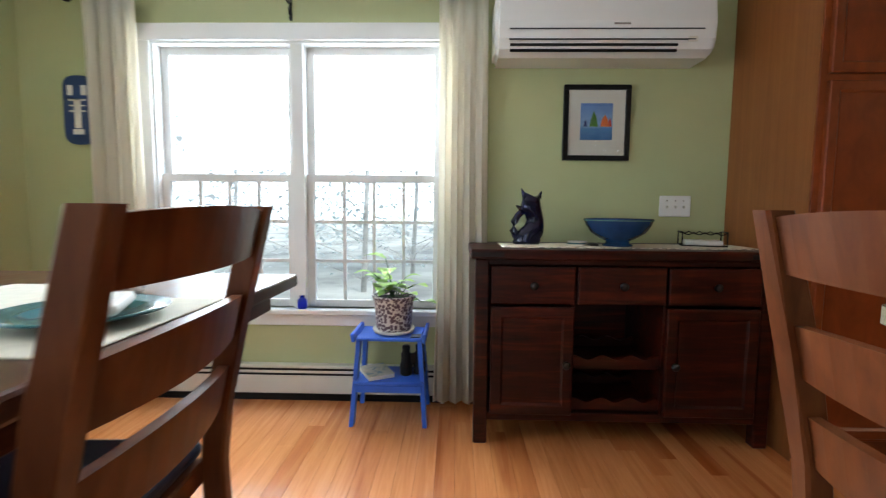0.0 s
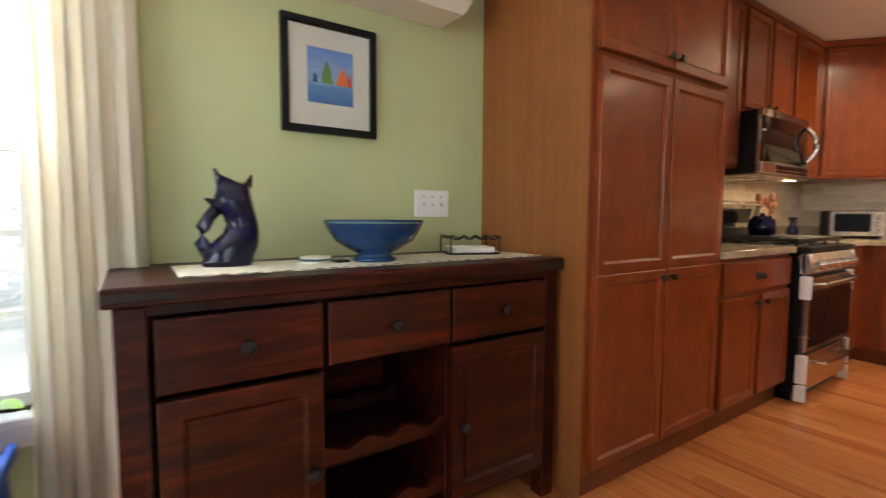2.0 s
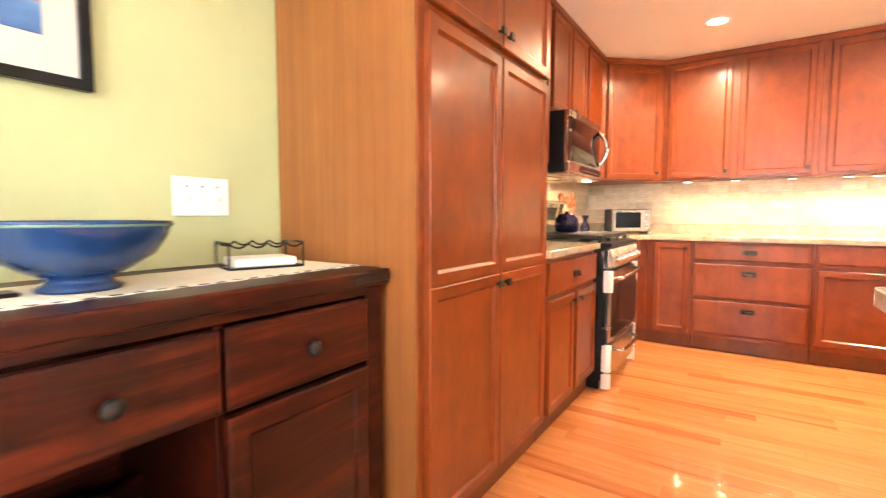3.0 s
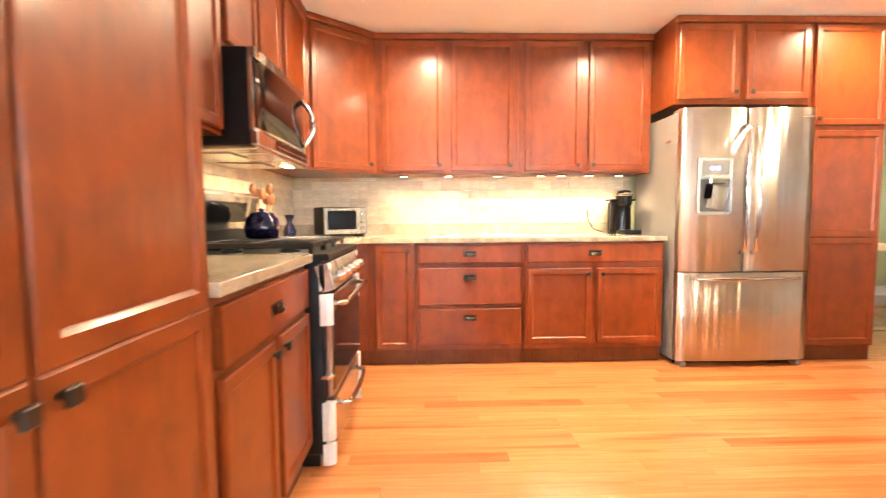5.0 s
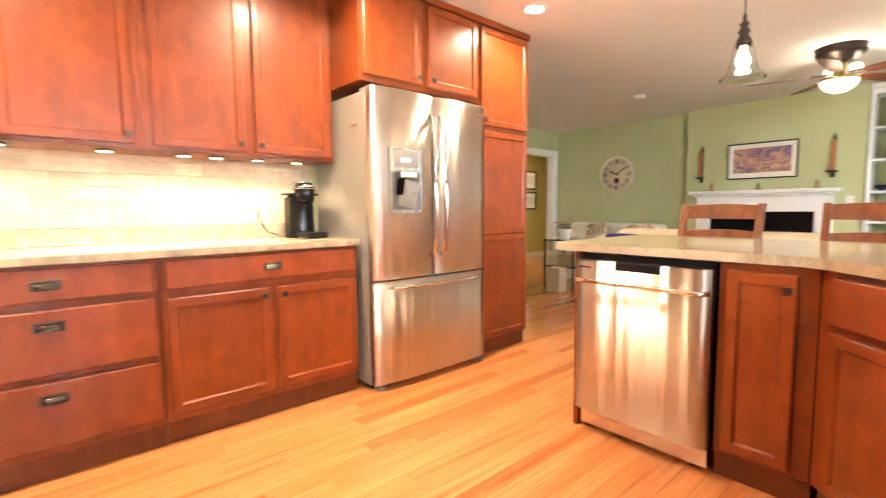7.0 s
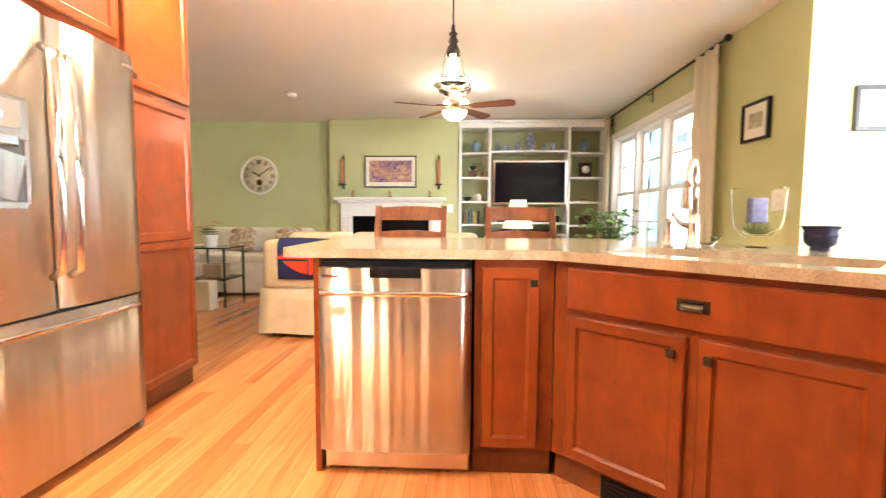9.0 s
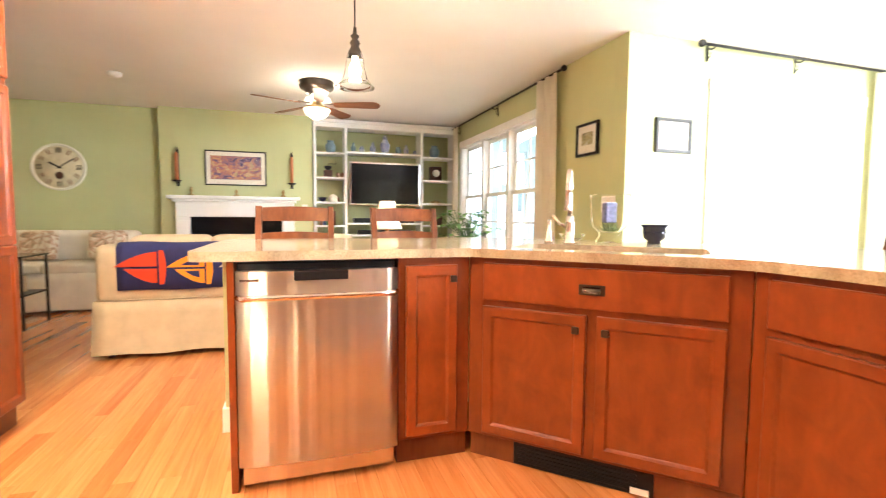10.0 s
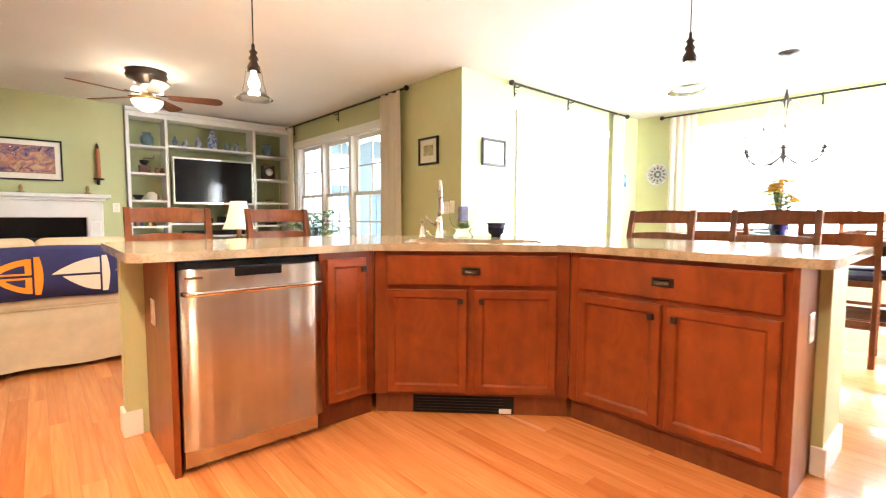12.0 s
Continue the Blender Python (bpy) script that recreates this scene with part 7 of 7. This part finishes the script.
# sofa with its back to the kitchen
sofa = thing("sofa", pose(3.80, -2.62, 0, 0, 0, 180), "cream slipcovered sofa with its back to the kitchen", "sofa")
SW = 2.10
def skirt(w, d0, d1, z0, z1, flare):
    """A cloth skirt round four sides, with a soft wavy hem."""
    b = bmesh.new()
    loop = []
    n = 26
    for i in range(n + 1):
        loop.append((-w / 2 + w * i / n, d0))
    for i in range(1, 9):
        loop.append((w / 2, d0 + (d1 - d0) * i / 8))
    for i in range(1, n + 1):
        loop.append((w / 2 - w * i / n, d1))
    for i in range(1, 8):
        loop.append((-w / 2, d1 - (d1 - d0) * i / 8))
    rings = []
    for k in range(5):
        u = k / 4
        rings.append([b.verts.new((x * (1 + flare * (1 - u)) + 0.004 * math.sin(i * 1.7), y + (-1 if y < (d0 + d1) / 2 else 1) * (0.03 * (1 - u) + 0.006 * math.sin(i * 1.3) * (1 - u)), z0 + (z1 - z0) * u + (0.006 * math.sin(i * 0.9) if k == 0 else 0))) for i, (x, y) in enumerate(loop)])
    m = len(loop)
    for r, q in zip(rings, rings[1:]):
        for i in range(m):
            b.faces.new((r[i], r[(i + 1) % m], q[(i + 1) % m], q[i])).smooth = True
    b.faces.new(rings[-1])
    return b


part("skirt", skirt(SW, 0.0, 0.92, 0.035, 0.42, 0.012), CREAM, sofa)
part("back", bm_box((-SW / 2 + 0.01, 0.0, 0.40), (SW / 2 - 0.01, 0.24, 0.83), 0.06, None, 4), CREAM, sofa, "", True)
part("back_seam", bm_tube([(-SW / 2 + 0.02, -0.004, 0.43), (SW / 2 - 0.02, -0.004, 0.43)], 0.006, 6), CREAM, sofa)
for x in (-SW / 2, SW / 2 - 0.22):
    part("arm", bm_box((x, 0.02, 0.38), (x + 0.22, 0.90, 0.62), 0.07, None, 4), CREAM, sofa, "", True)
for i in range(3):
    x0 = -SW / 2 + 0.23 + i * 0.548
    part("seat_cushion", bm_box((x0, 0.25, 0.41), (x0 + 0.54, 0.90, 0.53), 0.04, None, 3), CREAM, sofa, "", True)
    part("back_cushion", bm_box((x0 - 0.04, 0.10, 0.52), (x0 + 0.53, 0.34, 0.895), 0.07, None, 4), CREAM, sofa, "", True)
for x in (-SW / 2 + 0.06, SW / 2 - 0.10):
    for y in (0.06, 0.82):
        part("foot", bm_box((x, y, 0.0), (x + 0.04, y + 0.04, 0.40)), TABLEWOOD, sofa)

# throw with sailing boats hung over the sofa back
th = thing("throw_blanket", pose(3.80, -2.62, 0, 0, 0, 180), "navy throw with sailing-boat shapes over the sofa back", "blanket")
def throw_sheet(x0, x1):
    b = bmesh.new()
    prof = [(-0.020, 0.50), (-0.022, 0.62), (-0.020, 0.74), (-0.012, 0.81), (0.03, 0.842), (0.085, 0.846)]
    n = 30
    rows = []
    for y, z in prof:
        rows.append([b.verts.new((x0 + (x1 - x0) * i / n, y + 0.004 * math.sin(i * 0.8 + z * 5), z + 0.004 * math.sin(i * 0.5))) for i in range(n + 1)])
    for r, q in zip(rows, rows[1:]):
        for i in range(n):
            b.faces.new((r[i], r[i + 1], q[i + 1], q[i])).smooth = True
    return b


cl = part("cloth", throw_sheet(-0.89, 0.45), NAVY, th)
so = cl.modifiers.new("thickness", "SOLIDIFY")
so.thickness, so.offset = 0.006, -1


def patch(pts, mat):
    """A flat piece of cloth sewn on the throw."""
    b = bmesh.new()
    front = [b.verts.new((px, -0.0335, pz)) for px, pz in pts]
    backv = [b.verts.new((px, -0.0275, pz)) for px, pz in pts]
    b.faces.new(front)
    b.faces.new(backv[::-1])
    for i in range(len(pts)):
        b.faces.new((front[i], front[(i + 1) % len(pts)], backv[(i + 1) % len(pts)], backv[i]))
    bmesh.ops.recalc_face_normals(b, faces=b.faces)
    part("boat_patch", b, mat, th)


def boat(hull, mid, reach, mat):
    """A sailing boat lying on its side: the hull a curved upright bar, both sails towards -x."""
    n = 8
    outer = [(hull + 0.030 + 0.016 * math.sin(math.pi * k / n), mid - 0.125 + 0.25 * k / n) for k in range(n + 1)]
    patch([(hull, mid + 0.125), (hull, mid - 0.125)] + outer, mat)
    for up, length in ((1, reach), (-1, reach * 0.78)):
        belly = [(hull - 0.012 - length * k / n, mid + up * (0.010 + 0.105 * (1 - (k / n) ** 1.8))) for k in range(n + 1)]
        patch([(hull - 0.012, mid + up * 0.008)] + belly + [(hull - 0.012 - length, mid + up * 0.008)], mat)
        slit = [(hull - 0.045 - length * 0.5 * k / n, mid + up * (0.022 + 0.050 * (1 - (k / n) ** 1.6))) for k in range(n + 1)]
        if mat is ORANGE:
            b = bmesh.new()
            vs = [b.verts.new((px, -0.0345, pz)) for px, pz in [(hull - 0.045, mid + up * 0.020)] + slit]
            b.faces.new(vs)
            part("boat_inset", b, NAVY, th)


boat(-0.62, 0.665, 0.27, RED)
boat(-0.31, 0.655, 0.25, ORANGE)
boat(0.05, 0.650, 0.26, OFFWHITE)
boat(0.36, 0.655, 0.22, ORANGE)

# end table and lamp beyond the sofa
et = thing("side_table", pose(2.62, -3.20, 0), "dark wooden side table beside the sofa", "table")
part("top", bm_box((-0.25, -0.25, 0.60), (0.25, 0.25, 0.63), 0.005), TABLEWOOD, et)
for x in (-0.23, 0.19):
    for y in (-0.23, 0.19):
        part("leg", bm_box((x, y, 0), (x + 0.04, y + 0.04, 0.60), 0.003), TABLEWOOD, et)
part("shelf", bm_box((-0.22, -0.22, 0.18), (0.22, 0.22, 0.20)), TABLEWOOD, et)
tl = thing("table_lamp", pose(2.62, -3.20, 0.63), "dark turned table lamp with a lit cream shade", "lamp")
part("base", bm_turn([(0.075, 0), (0.08, 0.012), (0.03, 0.03), (0.02, 0.06), (0.05, 0.13), (0.055, 0.18), (0.022, 0.24), (0.018, 0.31), (0.0, 0.31)], 22), BRONZE, tl)
part("shade", bm_turn([(0.145, 0.30), (0.122, 0.35), (0.092, 0.46), (0.072, 0.565), (0.070, 0.565), (0.090, 0.46), (0.120, 0.35), (0.143, 0.30)], 30), SHADEGLOW, tl, "cream bell shade, glowing").visible_shadow = False
part("bulb", bm_turn([(0.012, 0.31), (0.03, 0.36), (0.028, 0.39), (0.0, 0.41)], 14), BULBGLOW, tl)
lamp("table_lamp_bulb", "POINT", pose(2.62, -3.20, 0.63 + 0.45), 1.8, BULB, 0.06)

# armchair pair of white covers, side table with flowers
lv2 = thing("loveseat", pose(6.05, -4.95, 0, 0, 0, 0), "white slipcovered loveseat with floral cushions", "loveseat")
part("skirt", skirt(1.55, -0.42, 0.42, 0.03, 0.42, 0.012), WHITECOVER, lv2)
part("back", bm_box((-0.76, 0.18, 0.40), (0.76, 0.42, 0.86), 0.08, None, 4), WHITECOVER, lv2, "", True).matrix_local = pose(0, 0, 0)
lv2.matrix_world = pose(6.05, -5.05, 0, 0, 0, 180)
for x in (-0.78, 0.56):
    part("arm", bm_box((x, -0.42, 0.36), (x + 0.22, 0.36, 0.64), 0.08, None, 4), WHITECOVER, lv2, "", True)
for x in (-0.55, 0.005):
    part("seat_cushion", bm_box((x, -0.41, 0.40), (x + 0.545, 0.20, 0.52), 0.04, None, 3), WHITECOVER, lv2, "", True)
for x in (-0.70, 0.70):
    part("foot", bm_box((x - 0.02, -0.38, 0), (x + 0.02, -0.34, 0.41)), TABLEWOOD, lv2)
    part("foot", bm_box((x - 0.02, 0.34, 0), (x + 0.02, 0.38, 0.41)), TABLEWOOD, lv2)
FLORAL = image_material("floral_cushion_print", [(0.35, (0.20, 0.16, 0.09)), (0.46, (0.50, 0.30, 0.20)), (0.56, (0.66, 0.58, 0.44)), (0.8, (0.70, 0.64, 0.52))], (9, 9, 9), 2.0)
for x, r in ((5.55, 10), (6.25, -8)):
    single("throw_pillow", bm_box((-0.19, -0.06, 0.0), (0.19, 0.06, 0.34), 0.055, None, 4), FLORAL, pose(x, -5.08 + 0.02 * r / 10, 0.53, 14, 0, r), "floral printed throw pillow on the loveseat", "pillow", "floral pillows", smooth=True)

mt = thing("metal_table", pose(6.02, -4.02, 0), "small dark metal side table with a glass top", "table")
part("top", bm_box((-0.24, -0.24, 0.655), (0.24, 0.24, 0.67), 0.003), BLACKGLASS, mt)
for x in (-0.23, 0.21):
    for y in (-0.23, 0.21):
        part("leg", bm_box((x, y, 0), (x + 0.02, y + 0.02, 0.654), 0.002), IRON, mt)
part("shelf", bm_box((-0.22, -0.22, 0.30), (0.22, 0.22, 0.315), 0.002), IRON, mt)
single("storage_box", bm_box((5.86, -3.76, 0.0), (6.06, -3.60, 0.32), 0.006), paint("pale_card_box", (0.62, 0.55, 0.44), 0.8, 0.05, 6), None, "pale cardboard box on the floor by the metal table", "box")
single("storage_box", bm_box((5.90, -4.12, 0.316), (6.12, -3.92, 0.47), 0.006), paint("tan_card_box", (0.45, 0.33, 0.20), 0.8, 0.05, 6), None, "tan box on the metal table's shelf", "box")
rp = thing("red_flower_pot", pose(6.05, -3.98, 0.67), "white pot of red flowers on the metal table", "plant")
part("pot", bm_turn([(0.06, 0), (0.065, 0.01), (0.085, 0.13), (0.092, 0.14), (0.082, 0.14), (0.0, 0.12)], 22), WHITEPL, rp)
fl, lvs = bmesh.new(), bmesh.new()
for i in range(9):
    a, r = i * 2.4, 0.04 + 0.09 * ((i * 0.618) % 1)
    flower(fl, (r * math.cos(a), r * math.sin(a), 0.20 + 0.10 * ((i * 0.41) % 1)), 0.05, 7)
    for k in range(3):
        leaf_blade(lvs, (r * 0.5 * math.cos(a), r * 0.5 * math.sin(a), 0.13 + 0.03 * k), (math.cos(a + k), math.sin(a + k), 0.5), 0.11, 0.045)
part("flowers", fl, REDPETAL, rp)
part("leaves", lvs, LEAFDARK, rp)

# plant at the living room window
wpnt = thing("window_plant", pose(1.60, -3.66, 0), "leafy green plant on a stand at the living room window", "plant")
part("stand", bm_box((-0.17, -0.17, 0.56), (0.17, 0.17, 0.60), 0.004), TABLEWOOD, wpnt)
for x in (-0.15, 0.12):
    for y in (-0.15, 0.12):
        part("leg", bm_box((x, y, 0), (x + 0.03, y + 0.03, 0.56)), TABLEWOOD, wpnt)
part("pot", bm_turn([(0.09, 0.60), (0.10, 0.61), (0.125, 0.78), (0.115, 0.78), (0.0, 0.76)], 22), TERRACOTTA, wpnt)
lvs, stm = bmesh.new(), bmesh.new()
random.seed(21)
for i in range(70):
    a, r, h = random.random() * 6.28, 0.05 + 0.28 * random.random(), 0.80 + 0.32 * random.random()
    tip = (r * math.cos(a), r * math.sin(a), h)
    bm_tube([(0.02 * math.cos(a), 0.02 * math.sin(a), 0.76), tip], 0.003, 4, stm)
    for k in range(2):
        leaf_blade(lvs, tip, (math.cos(a + k * 1.6 - 0.8), math.sin(a + k * 1.6 - 0.8), 0.3), 0.11, 0.07, 0.5)
part("stems", stm, LEAFDARK, wpnt)
part("leaves", lvs, LEAF, wpnt)

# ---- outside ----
# lawn and bark colours are lifted to hold the window's glare
GRASS = paint("glare_paled_lawn", (0.42, 0.44, 0.41), 0.95, 0.4, 0.6, 1.0)
BARK = paint("glare_paled_bark", (0.60, 0.59, 0.57), 0.95, 0.35, 5, 1.0)
gb = bmesh.new()
bmesh.ops.create_grid(gb, x_segments=60, y_segments=60, size=300)
for v in gb.verts:
    v.co.z = -0.45 + 0.15 * noise.noise(v.co * 0.05)
single("ground", gb, GRASS, None, "lawn around the house, paled by window glare", "ground", kind="structure")
DECK = paint("weathered_deck", (0.38, 0.36, 0.34), 0.85, 0.12, 4, 0.5)
deck = thing("porch_floor", pose(0, 0, 0), "grey weathered porch decking outside the living room", "deck")
for k in range(31):
    part("deck_board", bm_box((LW - 0.16 - 3.2, S - 0.16 - 0.14 * (k + 1) + 0.006, -0.10), (LW - 0.16, S - 0.16 - 0.14 * k, -0.06)), DECK, deck)
part("base", bm_box((LW - 3.36, S - 4.6, -0.50), (LW - 0.16, S - 0.2, -0.101)), DECK, deck)
POSTB = paint("blue_grey_porch_paint", (0.30, 0.40, 0.48), 0.6, 0.05, 4)
for y in (S - 1.5, S - 2.5, S - 3.5):
    pp = thing("porch_post", pose(LW - 2.6, y, -0.06), "blue-grey painted porch post", "post", "porch posts")
    part("shaft", bm_box((-0.06, -0.06, 0), (0.06, 0.06, 2.5), 0.006), POSTB, pp)
    part("cap", bm_box((-0.08, -0.08, 2.42), (0.08, 0.08, 2.5), 0.006), POSTB, pp)
roof = thing("porch_roof", None, "white boarded porch ceiling outside the living room", "roof")
part("deck_ceiling", bm_box((LW - 3.3, S - 4.6, 2.64), (LW - 0.17, S - 0.2, 2.72)), TRIM, roof)
single("porch_rail", bm_box((LW - 2.64, S - 3.5, 0.80), (LW - 2.56, S - 1.5, 0.86), 0.005), POSTB, None, "blue-grey painted porch rail", "rail")
single("porch_beam", bm_box((LW - 2.68, S - 4.6, 2.441), (LW - 2.52, S - 1.4, 2.639), 0.005), POSTB, None, "blue-grey painted porch beam", "beam")

# end wall of the porch: boarded below, open above
scr = thing("porch_end_wall", pose(0, -5.62, -0.06), "blue-grey boarded porch wall with open lights", "wall")
for x, w in ((0.36, 0.14), (-0.42, 0.30), (-1.30, 0.14), (-2.0, 0.14)):
    part("stud", bm_box((x, -0.06, 0), (x + w, 0.06, 2.50), 0.006), POSTB, scr)
part("top_beam", bm_box((-2.0, -0.058, 2.16), (0.50, 0.058, 2.44), 0.006), POSTB, scr)
part("middle_rail", bm_box((-2.0, -0.058, 1.50), (0.50, 0.058, 1.64), 0.006), POSTB, scr)
for k in range(7):
    part("board", bm_box((-1.16 + 0.105 * k, -0.03, 0.0), (-1.16 + 0.105 * k + 0.10, -0.01, 1.50), 0.004), POSTB, scr)
for k in range(3):
    part("board", bm_box((-0.10 + 0.05 * k, -0.03, 1.20), (-0.10 + 0.05 * k + 0.046, -0.01, 1.50), 0.004), POSTB, scr)


def tree(x, y, h, seed):
    rnd = random.Random(seed)
    ob = thing("tree", pose(x, y, -0.5), "tall tree with sparse leaves beyond the lawn, paled by glare", "tree", "trees outside")
    tr = bm_tube([(0, 0, 0), (0.1, 0, h * 0.3), (0.05, 0.1, h * 0.6), (0.15, 0.0, h)], [0.055, 0.045, 0.03, 0.012], 9)
    lv = bmesh.new()
    for k in range(24):
        a, z = rnd.random() * 6.28, h * (0.02 + 0.75 * rnd.random() ** 1.6)
        ln = (1.0 - 0.6 * z / h) * (1.2 + rnd.random()) * h * 0.16
        tip = Vector((math.cos(a) * ln, math.sin(a) * ln, z + ln * 0.45))
        bm_tube([(0.05, 0, z), tuple(tip * 0.5 + Vector((0, 0, z * 0.5))), tuple(tip)], [0.009, 0.006, 0.003], 5, tr)
        for _ in range(60):
            c = tip + Vector((rnd.gauss(0, 0.55), rnd.gauss(0, 0.55), rnd.gauss(0, 0.4)))
            b = rnd.random() * 6.28
            leaf_blade(lv, c, (math.cos(b), math.sin(b), rnd.uniform(-0.4, 0.4)), 0.15, 0.085)
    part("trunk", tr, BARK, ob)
    part("crown", lv, (LEAFPALE, LEAFOUT, LEAFWARM)[seed % 3], ob)


# leaf colours carry the same washed-out glare, far paler than foliage
LEAFPALE = paint("glare_paled_blue_leaf", (0.50, 0.58, 0.60), 0.6, 0.3, 3)
LEAFOUT = paint("glare_paled_green_leaf", (0.55, 0.60, 0.56), 0.6, 0.3, 3)
LEAFWARM = paint("glare_paled_warm_leaf", (0.60, 0.56, 0.55), 0.6, 0.3, 3)
for leafmat in (LEAFPALE, LEAFOUT, LEAFWARM):
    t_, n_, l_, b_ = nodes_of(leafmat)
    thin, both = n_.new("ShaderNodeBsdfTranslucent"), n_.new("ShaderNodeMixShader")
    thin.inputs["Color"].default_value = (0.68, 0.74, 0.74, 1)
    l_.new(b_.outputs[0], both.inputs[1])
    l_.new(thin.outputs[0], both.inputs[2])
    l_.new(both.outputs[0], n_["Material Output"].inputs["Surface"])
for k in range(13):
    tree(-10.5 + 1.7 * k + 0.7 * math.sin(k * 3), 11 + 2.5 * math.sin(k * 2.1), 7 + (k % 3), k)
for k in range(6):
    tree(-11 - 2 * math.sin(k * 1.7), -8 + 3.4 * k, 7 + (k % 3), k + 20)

# glowing planes added beyond the trees, in place of blown-out daylight
def backdrop(name, p, q, h, mat):
    b = bmesh.new()
    vs = [b.verts.new(c) for c in ((*p, -1), (*q, -1), (*q, h), (*p, h))]
    b.faces.new(vs)
    single(name, b, mat, None, "glowing backdrop sheet standing in for the bright outdoors", "backdrop", kind="structure")


BACKGLOW = emitter("backdrop_glow", (0.9, 0.96, 1.0), BACKGLOW_W)
backdrop("backdrop_north", (-45, 52), (45, 52), 40, BACKGLOW)
backdrop("backdrop_west", (-55, -50), (-55, 52), 40, BACKGLOW)
backdrop("backdrop_south", (-55, -56), (20, -56), 40, emitter("south_backdrop_glow", (0.70, 0.86, 1.0), 0.2))

# ---- pieces: tiles and floor boards ----
def tiles(name, m, length, z0, rows, label, skip=()):
    """Running-bond tiles on a bed of grout; x along the wall, front towards -y."""
    ob = thing(name, m, label, "tiles", kind="structure")
    TW, TH, J = 0.152, 0.070, 0.003
    part("grout_bed", bm_box((0, -0.006, z0), (length, -0.001, z0 + rows * TH)), GROUT, ob)
    cache = {}
    for r in range(rows):
        x = -(r % 2) * TW / 2
        while x < length - 0.01:
            a, c = max(x, 0), min(x + TW - J, length)
            if c - a > 0.01:
                key = round(c - a, 3)
                if key not in cache:
                    t = bm_box((0, -0.011, 0), (c - a, -0.0055, TH - J), 0.0015)
                    me = bpy.data.meshes.new("tile")
                    t.to_mesh(me)
                    t.free()
                    me.materials.append(TILE)
                    cache[key] = me
                o = part("tile", cache[key], TILE, ob)
                o.location = (a, 0.0006 * math.sin(x * 37 + r), z0 + r * TH)
            x += TW
    return ob


tiles("tiles_east", pose(EK, 2.77, 0, 0, 0, -90), 2.80, 1.006, 6, "cream travertine brick-bond tiles behind the east counter")
tiles("tiles_north", pose(2.64, N, 0), 2.76, 1.006, 6, "cream travertine brick-bond tiles behind the range")

rnd = random.Random(3)
BWID, near, far = 0.083, [], []
x = W - 0.02
while x < 8.8:
    y = -8.05 - rnd.random()
    while y < N:
        ln = rnd.choice((0.7, 0.9, 1.05, 1.2, 1.5, 1.8))
        y1 = min(y + ln, N)
        y0 = max(y, -8.05)
        if y1 - y0 > 0.05:
            cx = x + BWID / 2
            south = -8.05 if cx > LE else NICHE if cx > LW else S
            north = N if cx < EK else -1.57 if cx < LE else -3.5
            y0, y1 = max(y0, south), min(y1, north)
            cy = (y0 + y1) / 2
        if y1 - y0 > 0.05:
            kitchen = 2.05 < cx < 4.82 and -0.7 < cy < 2.15
            (near if kitchen and len(near) < 290 else far).append((x, y0, y1))
        y += ln
    x += BWID
cache = {}
for x, y0, y1 in near:
    key = round(y1 - y0, 2)
    if key not in cache:
        t = bm_box((0, 0, -0.008), (BWID - 0.0007, key - 0.0007, 0.0), 0.0005)
        me = bpy.data.meshes.new("floor_board")
        t.to_mesh(me)
        t.free()
        me.materials.append(FLOOR)
        cache[key] = me
    o = part("floor_board", cache[key], FLOOR, floor_ob)
    o.location = (x, y0, rnd.uniform(-0.0003, 0.0))
verts, faces = [], []
for x, y0, y1 in far:
    n, c = len(verts), 0.0005
    a, b, d, e = x, x + BWID - 0.0007, y0, y1 - 0.0007
    z = rnd.uniform(-0.0003, 0.0)
    verts += [(a, d, -0.008), (b, d, -0.008), (b, e, -0.008), (a, e, -0.008), (a, d, z - c), (b, d, z - c), (b, e, z - c), (a, e, z - c), (a + c, d + c, z), (b - c, d + c, z), (b - c, e - c, z), (a + c, e - c, z)]
    for lo in (0, 4):
        for i in range(4):
            j = (i + 1) % 4
            faces.append((n + lo + i, n + lo + j, n + lo + 4 + j, n + lo + 4 + i))
    faces.append((n + 8, n + 9, n + 10, n + 11))
me = bpy.data.meshes.new("floor_boards")
me.from_pydata(verts, [], faces)
me.materials.append(FLOOR_FAR)
fb_ob = part("floor_boards", me, FLOOR_FAR, floor_ob)
tagged(fb_ob, "honey coloured maple floor boards", kind="stuff")
